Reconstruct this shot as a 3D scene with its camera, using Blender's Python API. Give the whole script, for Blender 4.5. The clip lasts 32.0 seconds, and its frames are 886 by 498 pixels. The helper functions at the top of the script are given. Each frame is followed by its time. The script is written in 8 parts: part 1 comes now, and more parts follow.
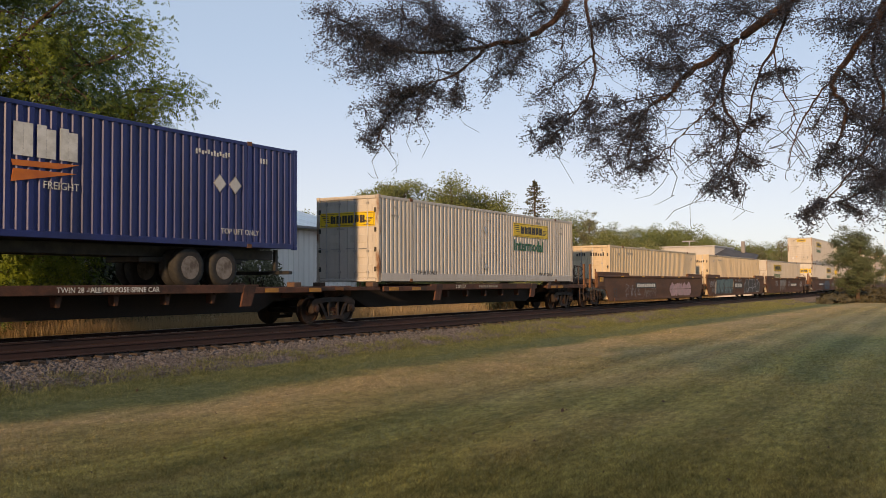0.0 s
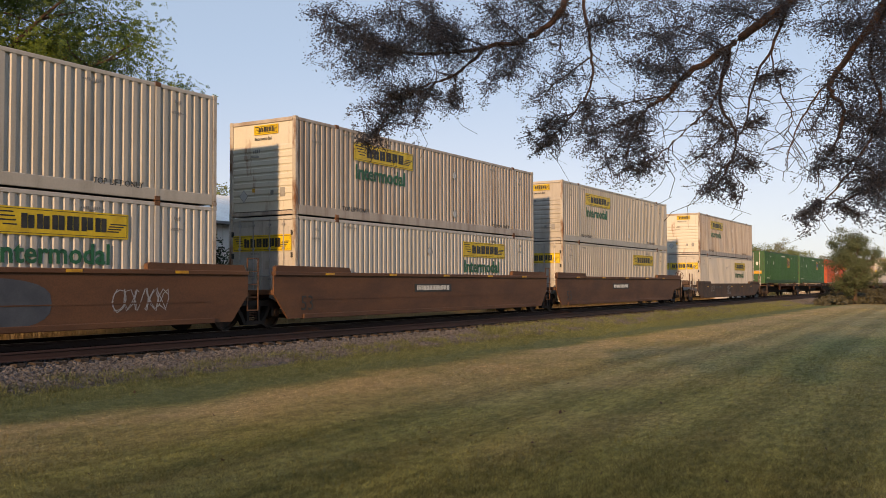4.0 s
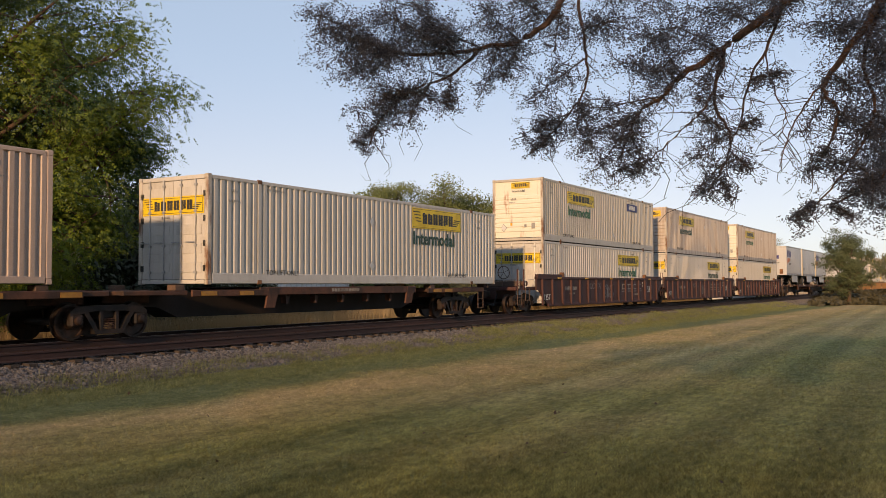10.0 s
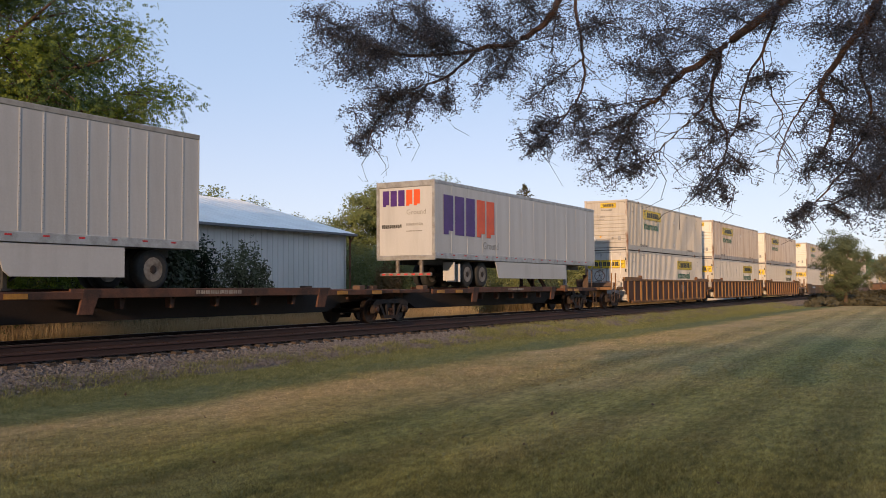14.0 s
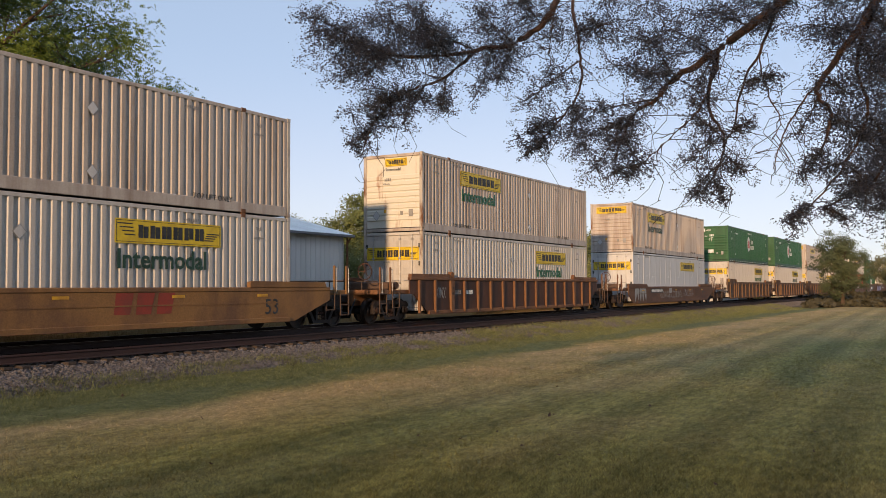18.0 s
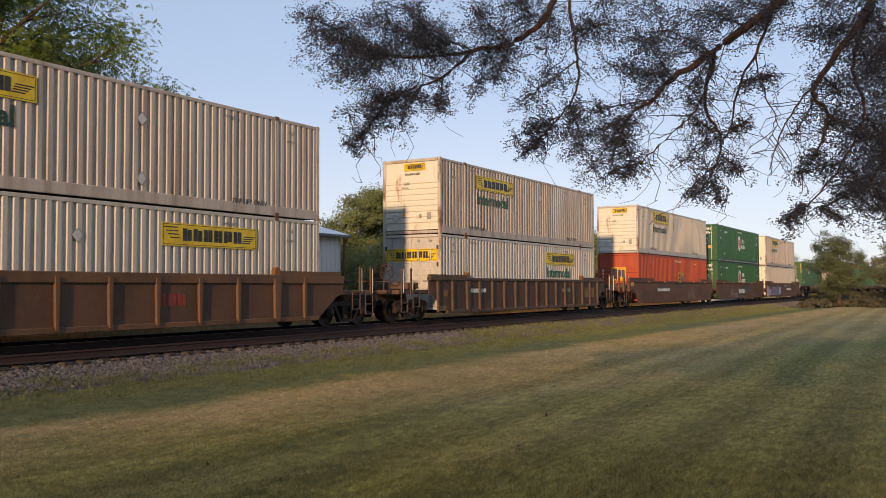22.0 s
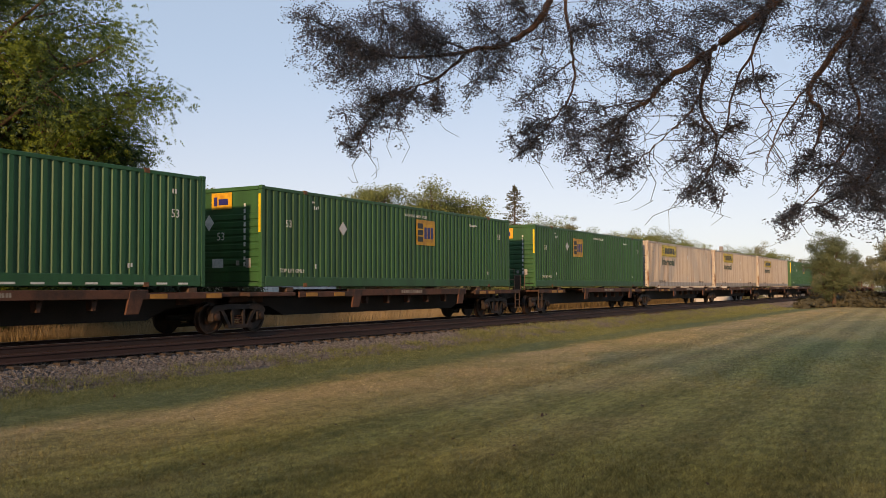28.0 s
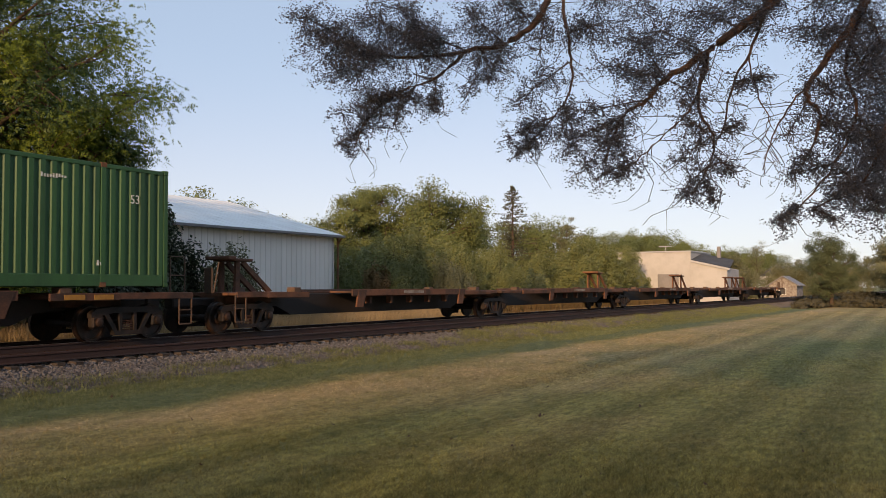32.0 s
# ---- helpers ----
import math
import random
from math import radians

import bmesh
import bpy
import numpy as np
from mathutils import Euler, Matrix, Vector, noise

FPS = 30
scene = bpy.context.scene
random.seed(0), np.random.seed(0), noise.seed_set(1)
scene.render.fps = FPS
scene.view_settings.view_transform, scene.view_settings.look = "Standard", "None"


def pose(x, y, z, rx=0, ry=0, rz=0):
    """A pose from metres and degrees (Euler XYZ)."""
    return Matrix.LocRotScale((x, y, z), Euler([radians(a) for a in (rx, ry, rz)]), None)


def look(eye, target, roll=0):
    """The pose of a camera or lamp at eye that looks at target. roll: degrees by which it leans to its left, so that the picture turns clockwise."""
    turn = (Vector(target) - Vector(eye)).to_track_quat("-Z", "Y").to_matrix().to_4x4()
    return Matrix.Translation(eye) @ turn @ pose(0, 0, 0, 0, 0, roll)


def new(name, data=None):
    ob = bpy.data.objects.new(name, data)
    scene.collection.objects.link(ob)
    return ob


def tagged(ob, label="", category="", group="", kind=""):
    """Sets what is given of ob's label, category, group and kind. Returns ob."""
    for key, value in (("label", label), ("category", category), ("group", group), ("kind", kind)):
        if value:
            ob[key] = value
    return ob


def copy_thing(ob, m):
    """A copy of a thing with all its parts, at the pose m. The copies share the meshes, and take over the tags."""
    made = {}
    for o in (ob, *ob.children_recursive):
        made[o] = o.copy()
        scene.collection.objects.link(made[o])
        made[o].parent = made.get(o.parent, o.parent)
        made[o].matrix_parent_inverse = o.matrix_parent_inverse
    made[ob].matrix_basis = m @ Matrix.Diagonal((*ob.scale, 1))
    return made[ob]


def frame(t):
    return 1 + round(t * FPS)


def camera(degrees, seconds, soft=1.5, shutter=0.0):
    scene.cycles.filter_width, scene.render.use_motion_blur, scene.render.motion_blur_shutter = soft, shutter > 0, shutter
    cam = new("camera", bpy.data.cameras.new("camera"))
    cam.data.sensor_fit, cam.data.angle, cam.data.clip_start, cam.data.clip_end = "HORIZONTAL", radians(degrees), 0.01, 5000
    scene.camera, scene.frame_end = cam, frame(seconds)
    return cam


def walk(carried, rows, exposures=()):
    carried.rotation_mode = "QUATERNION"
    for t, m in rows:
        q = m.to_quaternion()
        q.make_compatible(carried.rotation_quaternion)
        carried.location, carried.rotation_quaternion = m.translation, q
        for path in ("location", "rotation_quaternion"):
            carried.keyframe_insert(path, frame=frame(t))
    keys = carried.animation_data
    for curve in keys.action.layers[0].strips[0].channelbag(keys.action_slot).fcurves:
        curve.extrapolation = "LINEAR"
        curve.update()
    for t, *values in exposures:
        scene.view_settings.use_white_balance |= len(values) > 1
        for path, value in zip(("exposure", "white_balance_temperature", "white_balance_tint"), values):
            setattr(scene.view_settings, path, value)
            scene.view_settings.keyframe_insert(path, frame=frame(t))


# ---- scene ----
# ---------- layout constants ----------
RAIL = 0.75            # height of the rail head over the lawn
YC = 18.59             # centre line of the track
EYE = (0.0, 0.0, 1.95)
CLIP = 32.0

# ---------- camera: hand-held on one spot, slowly drifting ----------
cam = camera(51.49, CLIP, soft=0.65, shutter=0.02)


def aim(yaw, tilt):
    a, e = radians(yaw), radians(tilt)
    return look(EYE, (EYE[0] + math.cos(a) * math.cos(e), EYE[1] + math.sin(a) * math.cos(e), EYE[2] + math.sin(e)), -0.25)


walk(cam, [(t, aim(yaw, tilt)) for t, yaw, tilt in (
    (0.0, 30.977, 2.172), (1.0, 30.985, 2.188), (2.0, 30.950, 2.234), (3.0, 30.905, 2.238), (3.5, 30.868, 2.255),
    (5.5, 30.807, 2.270), (7.0, 30.718, 2.297), (8.0, 30.640, 2.305), (9.0, 30.570, 2.298), (10.0, 30.527, 2.316),
    (11.0, 30.477, 2.322), (12.0, 30.428, 2.323), (13.0, 30.383, 2.336), (14.0, 30.340, 2.374), (16.5, 30.246, 2.420),
    (18.0, 30.178, 2.446), (19.0, 30.160, 2.470), (20.0, 30.110, 2.480), (21.0, 30.052, 2.468), (22.0, 29.985, 2.457),
    (23.0, 29.900, 2.458), (24.0, 29.860, 2.466), (25.0, 29.830, 2.463), (27.5, 29.759, 2.475), (29.0, 29.678, 2.457),
    (30.0, 29.644, 2.473), (31.0, 29.622, 2.470), (32.0, 29.594, 2.477))],
     exposures=[(0.0, 0.48, 9000, 20), (3.5, 0.47, 8900, 20), (6.5, 0.45, 8300, 20), (9.0, 0.50, 9100, 20), (12.0, 0.49, 8000, 20), (14.0, 0.50, 7900, 20), (19.0, 0.49, 8300, 20), (23.4, 0.47, 8300, 20), (27.0, 0.47, 8800, 20), (29.5, 0.51, 9100, 20), (31.4, 0.40, 8300, 20), (32.0, 0.50, 8700, 20)])

# ---------- sky and low evening sun ----------
SUN_WAY = Vector((0.953, 0.195, -0.232)).normalized()
world = bpy.data.worlds.new("evening_sky")
scene.world = world
world.use_nodes = True
_n = world.node_tree
_sky = _n.nodes.new("ShaderNodeTexSky")
_sky.sky_type, _sky.sun_disc = "NISHITA", False
_sky.sun_elevation = math.asin(-SUN_WAY.z)
_sky.sun_rotation = math.atan2(-SUN_WAY.x, -SUN_WAY.y)
_sky.air_density, _sky.dust_density, _sky.ozone_density = 0.85, 0.1, 4.4
_pale = _n.nodes.new("ShaderNodeHueSaturation")
_pale.inputs["Saturation"].default_value = 0.66
_n.links.new(_sky.outputs["Color"], _pale.inputs["Color"])
_haze = _n.nodes.new("ShaderNodeMix")
_haze.data_type = "RGBA"
_haze.inputs["Factor"].default_value = 0.57
_up = _n.nodes.new("ShaderNodeSeparateXYZ")
_n.links.new(_n.nodes.new("ShaderNodeTexCoord").outputs["Generated"], _up.inputs[0])
_rise = _n.nodes.new("ShaderNodeMapRange")
_rise.interpolation_type = "SMOOTHSTEP"
_rise.inputs["From Max"].default_value = 0.26
_n.links.new(_up.outputs["Z"], _rise.inputs["Value"])
_air = _n.nodes.new("ShaderNodeMix")
_air.data_type = "RGBA"
_air.inputs["A"].default_value, _air.inputs["B"].default_value = (3.15, 4.05, 5.75, 1), (1.97, 3.72, 6.25, 1)
_n.links.new(_rise.outputs[0], _air.inputs["Factor"])
_n.links.new(_air.outputs["Result"], _haze.inputs["B"])
_n.links.new(_pale.outputs["Color"], _haze.inputs["A"])
_n.links.new(_haze.outputs["Result"], _n.nodes["Background"].inputs["Color"])
_n.nodes["Background"].inputs["Strength"].default_value = 0.124

sun = new("sun", bpy.data.lights.new("sun", "SUN"))
sun.matrix_world = look((0, 0, 60), Vector((0, 0, 60)) + SUN_WAY)
sun.data.energy, sun.data.angle, sun.data.color = 3.15, radians(2.0), (1.0, 0.775, 0.51)
# ---------- materials ----------
def surface(name, base, second=None, scale=1.0, rough=0.6, metal=0.0, bump=0.0, bump_scale=60.0, fine=0.12, stretch=(1, 1, 1),
            contrast=(0.42, 0.62), amount=1.0, spread=0.05, world_space=False, spec=0.4):
    """Two tones mixed by a large noise, a fine grain over both, relief, and a small change from piece to piece."""
    m = bpy.data.materials.new(name)
    m.use_nodes = True
    nt = m.node_tree
    bs = nt.nodes["Principled BSDF"]
    add = nt.nodes.new
    co = add("ShaderNodeNewGeometry").outputs["Position"] if world_space else add("ShaderNodeTexCoord").outputs["Object"]
    mp = add("ShaderNodeMapping")
    mp.inputs["Scale"].default_value = stretch
    nt.links.new(co, mp.inputs["Vector"])
    big = add("ShaderNodeTexNoise")
    big.inputs["Scale"].default_value, big.inputs["Detail"].default_value, big.inputs["Roughness"].default_value = scale, 6, 0.65
    nt.links.new(mp.outputs[0], big.inputs["Vector"])
    ramp = add("ShaderNodeMapRange")
    ramp.inputs["From Min"].default_value, ramp.inputs["From Max"].default_value = contrast
    ramp.inputs["To Max"].default_value = amount
    nt.links.new(big.outputs["Fac"], ramp.inputs["Value"])
    mix = add("ShaderNodeMix")
    mix.data_type = "RGBA"
    mix.inputs["A"].default_value = (*base, 1)
    mix.inputs["B"].default_value = (*(second or [c * 0.75 for c in base]), 1)
    nt.links.new(ramp.outputs[0], mix.inputs["Factor"])
    small = add("ShaderNodeTexNoise")
    small.inputs["Scale"].default_value, small.inputs["Detail"].default_value = bump_scale, 4
    nt.links.new(co, small.inputs["Vector"])
    grain = add("ShaderNodeMapRange")
    grain.inputs["From Min"].default_value, grain.inputs["From Max"].default_value = 0.3, 0.7
    grain.inputs["To Min"].default_value, grain.inputs["To Max"].default_value = 1 - fine, 1 + fine
    nt.links.new(small.outputs["Fac"], grain.inputs["Value"])
    info = add("ShaderNodeObjectInfo")
    vary = add("ShaderNodeMapRange")
    vary.inputs["To Min"].default_value, vary.inputs["To Max"].default_value = 1 - spread, 1 + spread
    nt.links.new(info.outputs["Random"], vary.inputs["Value"])
    both = add("ShaderNodeMath")
    both.operation = "MULTIPLY"
    nt.links.new(grain.outputs[0], both.inputs[0])
    nt.links.new(vary.outputs[0], both.inputs[1])
    tone = add("ShaderNodeVectorMath")
    tone.operation = "SCALE"
    nt.links.new(mix.outputs["Result"], tone.inputs[0])
    nt.links.new(both.outputs[0], tone.inputs["Scale"])
    nt.links.new(tone.outputs["Vector"], bs.inputs["Base Color"])
    bs.inputs["Roughness"].default_value, bs.inputs["Metallic"].default_value = rough, metal
    bs.inputs["Specular IOR Level"].default_value = spec
    if bump:
        bp = add("ShaderNodeBump")
        bp.inputs["Strength"].default_value, bp.inputs["Distance"].default_value = bump, 0.02
        nt.links.new(small.outputs["Fac"], bp.inputs["Height"])
        nt.links.new(bp.outputs[0], bs.inputs["Normal"])
    return m


STREAK = (1.0, 1.0, 0.13)
WHITES = ("white", "white_clean", "white_stained")
MAT = {}
for _name, _args in dict(
        white=dict(base=(0.46, 0.417, 0.372), second=(0.34, 0.298, 0.255), scale=1.6, stretch=STREAK, rough=0.45, contrast=(0.5, 0.74), bump_scale=26, fine=0.05),
        white_clean=dict(base=(0.49, 0.455, 0.425), second=(0.38, 0.345, 0.31), scale=1.6, stretch=STREAK, rough=0.45, contrast=(0.5, 0.74), bump_scale=26, fine=0.05),
        white_stained=dict(base=(0.46, 0.395, 0.350), second=(0.29, 0.215, 0.175), scale=2.2, stretch=(1.0, 1.0, 0.10), rough=0.5, contrast=(0.44, 0.70), bump_scale=26, fine=0.07),
        white_warm=dict(base=(0.45, 0.325, 0.268), second=(0.33, 0.228, 0.182), scale=1.6, stretch=STREAK, rough=0.48, contrast=(0.5, 0.74), bump_scale=26, fine=0.05),
        white_rust=dict(base=(0.64, 0.60, 0.52), second=(0.30, 0.13, 0.06), scale=2.4, stretch=(1, 1, 0.16), rough=0.5, contrast=(0.60, 0.72), bump_scale=26, fine=0.06),
        white_edge=dict(base=(0.45, 0.40, 0.35), second=(0.170, 0.072, 0.034), scale=2.6, stretch=(1, 1, 0.35), rough=0.6, contrast=(0.52, 0.68), bump_scale=26, fine=0.1),
        cream=dict(base=(0.54, 0.43, 0.30), second=(0.40, 0.31, 0.21), scale=1.4, stretch=STREAK, rough=0.5, contrast=(0.45, 0.75), bump_scale=26, fine=0.06),
        grey_white=dict(base=(0.52, 0.51, 0.51), second=(0.41, 0.40, 0.39), scale=1.2, stretch=STREAK, rough=0.4, contrast=(0.5, 0.8), bump_scale=26, fine=0.04),
        trailer_white=dict(base=(0.44, 0.435, 0.445), second=(0.34, 0.33, 0.335), scale=1.1, stretch=STREAK, rough=0.35, contrast=(0.5, 0.8), bump_scale=20, fine=0.03),
        green=dict(base=(0.026, 0.100, 0.034), second=(0.020, 0.072, 0.027), scale=1.1, stretch=STREAK, rough=0.5, bump_scale=22, fine=0.08),
        badge_green=dict(base=(0.016, 0.094, 0.036), second=(0.012, 0.066, 0.026), scale=1.1, stretch=STREAK, rough=0.5, bump_scale=22, fine=0.07),
        olive=dict(base=(0.13, 0.20, 0.035), second=(0.09, 0.14, 0.03), scale=1.1, stretch=STREAK, rough=0.55, bump_scale=22, fine=0.08),
        red=dict(base=(0.43, 0.068, 0.024), second=(0.31, 0.05, 0.020), scale=1.2, stretch=STREAK, rough=0.5, bump_scale=22, fine=0.08),
        navy=dict(base=(0.016, 0.030, 0.150), second=(0.012, 0.022, 0.100), scale=1.0, stretch=STREAK, rough=0.4, bump_scale=22, fine=0.06),
        brown=dict(base=(0.138, 0.060, 0.030), second=(0.092, 0.041, 0.023), scale=0.9, rough=0.7, bump=0.15, bump_scale=30, fine=0.14, stretch=(0.5, 1, 1.4)),
        maroon=dict(base=(0.074, 0.027, 0.025), second=(0.046, 0.021, 0.020), scale=0.9, rough=0.7, bump=0.15, bump_scale=30, fine=0.16, stretch=(1, 1, 0.5)),
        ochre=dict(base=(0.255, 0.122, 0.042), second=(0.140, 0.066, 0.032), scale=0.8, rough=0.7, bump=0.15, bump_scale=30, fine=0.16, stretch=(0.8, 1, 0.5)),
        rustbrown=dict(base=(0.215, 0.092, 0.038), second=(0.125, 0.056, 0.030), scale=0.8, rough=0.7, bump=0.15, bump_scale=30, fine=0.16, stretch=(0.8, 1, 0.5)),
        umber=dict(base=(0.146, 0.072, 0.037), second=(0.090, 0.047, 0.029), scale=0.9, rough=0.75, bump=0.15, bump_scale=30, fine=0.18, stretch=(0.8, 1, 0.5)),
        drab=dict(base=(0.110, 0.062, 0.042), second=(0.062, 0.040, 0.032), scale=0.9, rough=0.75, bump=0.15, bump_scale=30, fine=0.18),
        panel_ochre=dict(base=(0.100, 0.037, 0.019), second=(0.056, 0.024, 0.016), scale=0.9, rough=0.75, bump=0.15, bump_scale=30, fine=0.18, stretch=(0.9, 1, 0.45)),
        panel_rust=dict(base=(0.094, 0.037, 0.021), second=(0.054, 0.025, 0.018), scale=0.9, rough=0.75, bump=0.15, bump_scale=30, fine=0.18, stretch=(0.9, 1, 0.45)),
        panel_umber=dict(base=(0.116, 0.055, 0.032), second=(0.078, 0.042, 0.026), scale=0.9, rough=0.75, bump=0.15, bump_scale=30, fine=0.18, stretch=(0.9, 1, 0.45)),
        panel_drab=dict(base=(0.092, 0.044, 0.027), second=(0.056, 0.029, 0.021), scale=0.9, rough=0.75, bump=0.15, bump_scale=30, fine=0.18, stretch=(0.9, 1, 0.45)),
        faded_black=dict(base=(0.034, 0.026, 0.023), second=(0.060, 0.040, 0.030), scale=2.0, rough=0.7, fine=0.15),
        dim_white=dict(base=(0.30, 0.26, 0.23), second=(0.16, 0.12, 0.10), scale=2.2, rough=0.7, fine=0.15),
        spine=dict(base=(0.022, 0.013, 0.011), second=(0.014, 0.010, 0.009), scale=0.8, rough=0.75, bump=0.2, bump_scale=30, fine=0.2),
        deck=dict(base=(0.104, 0.042, 0.026), second=(0.040, 0.021, 0.016), scale=1.4, rough=0.8, bump=0.2, bump_scale=30, fine=0.2),
        deck_rust=dict(base=(0.150, 0.060, 0.034), second=(0.062, 0.031, 0.022), scale=1.4, rough=0.8, bump=0.2, bump_scale=30, fine=0.2),
        rust=dict(base=(0.23, 0.095, 0.040), second=(0.10, 0.048, 0.030), scale=2.5, rough=0.85, bump=0.3, bump_scale=40, fine=0.2),
        iron=dict(base=(0.016, 0.012, 0.011), second=(0.034, 0.021, 0.017), scale=3.0, rough=0.7, metal=0.2, bump=0.25, bump_scale=40, fine=0.2),
        wheel=dict(base=(0.022, 0.016, 0.014), second=(0.060, 0.032, 0.023), scale=3.0, rough=0.55, metal=0.5, bump=0.1, bump_scale=40, fine=0.15),
        tyre=dict(base=(0.020, 0.020, 0.021), second=(0.035, 0.033, 0.031), scale=4.0, rough=0.85, bump=0.2, bump_scale=60, fine=0.15),
        alloy=dict(base=(0.24, 0.21, 0.19), second=(0.11, 0.085, 0.07), scale=4.0, rough=0.6, metal=0.3, fine=0.05),
        galvanised=dict(base=(0.42, 0.42, 0.43), second=(0.30, 0.29, 0.29), scale=3.0, rough=0.45, metal=0.5, fine=0.08),
        rail=dict(base=(0.052, 0.024, 0.020), second=(0.030, 0.017, 0.015), scale=2.0, rough=0.7, metal=0.1, bump=0.15, bump_scale=40, fine=0.15, stretch=(0.1, 1, 1)),
        rail_top=dict(base=(0.36, 0.33, 0.32), second=(0.25, 0.22, 0.21), scale=2.0, rough=0.28, metal=0.9, fine=0.06, stretch=(0.05, 1, 1)),
        sign_yellow=dict(base=(0.72, 0.50, 0.035), second=(0.56, 0.37, 0.03), scale=2.0, rough=0.45, bump_scale=22, fine=0.05),
        sign_faded=dict(base=(0.50, 0.42, 0.22), second=(0.42, 0.34, 0.18), scale=2.0, rough=0.5, bump_scale=22, fine=0.05),
        reflector_orange=dict(base=(0.42, 0.19, 0.03), second=(0.24, 0.11, 0.03), scale=3.0, rough=0.5, fine=0.1),
        mark_yellow=dict(base=(0.66, 0.35, 0.03), second=(0.44, 0.20, 0.03), scale=3.0, rough=0.5, bump_scale=22, fine=0.08),
        mark_orange=dict(base=(0.62, 0.17, 0.03), second=(0.48, 0.12, 0.03), scale=2.0, rough=0.5, fine=0.05),
        mark_black=dict(base=(0.022, 0.022, 0.024), second=(0.045, 0.042, 0.04), scale=3.0, rough=0.55, fine=0.08),
        mark_green=dict(base=(0.012, 0.130, 0.062), second=(0.012, 0.095, 0.05), scale=2.0, rough=0.5, fine=0.06),
        mark_darkgreen=dict(base=(0.016, 0.060, 0.040), second=(0.016, 0.045, 0.03), scale=2.0, rough=0.5, fine=0.06),
        mark_white=dict(base=(0.68, 0.68, 0.66), second=(0.50, 0.50, 0.48), scale=3.0, rough=0.5, fine=0.08),
        mark_red=dict(base=(0.52, 0.030, 0.035), second=(0.38, 0.03, 0.03), scale=2.0, rough=0.5, fine=0.05),
        faded_red=dict(base=(0.300, 0.040, 0.022), second=(0.200, 0.040, 0.024), scale=2.0, rough=0.6, fine=0.1),
        mark_purple=dict(base=(0.075, 0.025, 0.175), second=(0.055, 0.02, 0.13), scale=2.0, rough=0.45, fine=0.04),
        mark_flame=dict(base=(0.74, 0.10, 0.03), second=(0.62, 0.08, 0.03), scale=2.0, rough=0.45, fine=0.04),
        mark_navy=dict(base=(0.022, 0.022, 0.15), second=(0.018, 0.018, 0.11), scale=2.0, rough=0.45, fine=0.04),
        mark_grey=dict(base=(0.30, 0.29, 0.28), second=(0.22, 0.21, 0.20), scale=3.0, rough=0.5, fine=0.06),
        spray_pink=dict(base=(0.52, 0.33, 0.34), second=(0.42, 0.26, 0.28), scale=2.0, rough=0.6, fine=0.08),
        spray_teal=dict(base=(0.115, 0.180, 0.185), second=(0.075, 0.125, 0.135), scale=2.0, rough=0.6, fine=0.08),
        spray_pale=dict(base=(0.40, 0.40, 0.52), second=(0.33, 0.33, 0.45), scale=1.2, rough=0.6, fine=0.08),
        spray_dark=dict(base=(0.055, 0.050, 0.050), second=(0.035, 0.032, 0.033), scale=1.5, rough=0.6, fine=0.1),
        spray_slate=dict(base=(0.075, 0.085, 0.105), second=(0.055, 0.062, 0.080), scale=1.5, rough=0.6, fine=0.1),
        spray_lilac=dict(base=(0.24, 0.17, 0.32), second=(0.17, 0.13, 0.26), scale=1.4, rough=0.6, fine=0.08),
        spray_mint=dict(base=(0.08, 0.25, 0.14), second=(0.07, 0.20, 0.12), scale=2.0, rough=0.6, fine=0.08),
        spray_grey=dict(base=(0.36, 0.36, 0.38), second=(0.26, 0.26, 0.28), scale=2.0, rough=0.6, fine=0.08),
        stone=dict(base=(0.172, 0.156, 0.160), second=(0.075, 0.068, 0.070), scale=7.0, rough=0.9, fine=0.22, bump_scale=90, world_space=True),
        ballast=dict(base=(0.130, 0.116, 0.112), second=(0.060, 0.054, 0.052), scale=11.0, rough=0.95, bump=1.0, bump_scale=24, fine=0.35, world_space=True),
        tie=dict(base=(0.036, 0.027, 0.023), second=(0.070, 0.050, 0.040), scale=3.0, rough=0.9, bump=0.5, bump_scale=30, fine=0.2, stretch=(4, 0.4, 1)),
        bark=dict(base=(0.105, 0.062, 0.042), second=(0.055, 0.036, 0.028), scale=9.0, rough=0.9, bump=0.6, bump_scale=40, fine=0.25),
        branch_bark=dict(base=(0.120, 0.062, 0.040), second=(0.055, 0.034, 0.028), scale=8.0, rough=0.85, bump=0.5, bump_scale=60, fine=0.25),
        twig_bark=dict(base=(0.072, 0.054, 0.050), second=(0.044, 0.036, 0.036), scale=8.0, rough=0.85, fine=0.2),
        metal_wall=dict(base=(0.84, 0.77, 0.71), second=(0.76, 0.70, 0.64), scale=0.6, rough=0.5, fine=0.04, stretch=(1, 1, 0.2)),
        metal_roof=dict(base=(0.88, 0.85, 0.81), second=(0.78, 0.74, 0.70), scale=0.5, rough=0.4, fine=0.04),
        plaster=dict(base=(0.46, 0.44, 0.43), second=(0.40, 0.38, 0.37), scale=0.5, rough=0.8, fine=0.05),
        dark_roof=dict(base=(0.075, 0.072, 0.075), second=(0.05, 0.05, 0.052), scale=0.8, rough=0.8, fine=0.15),
        shutter=dict(base=(0.22, 0.20, 0.20), second=(0.17, 0.16, 0.16), scale=0.9, rough=0.6, fine=0.08)).items():
    MAT[_name] = surface(_name, **_args)


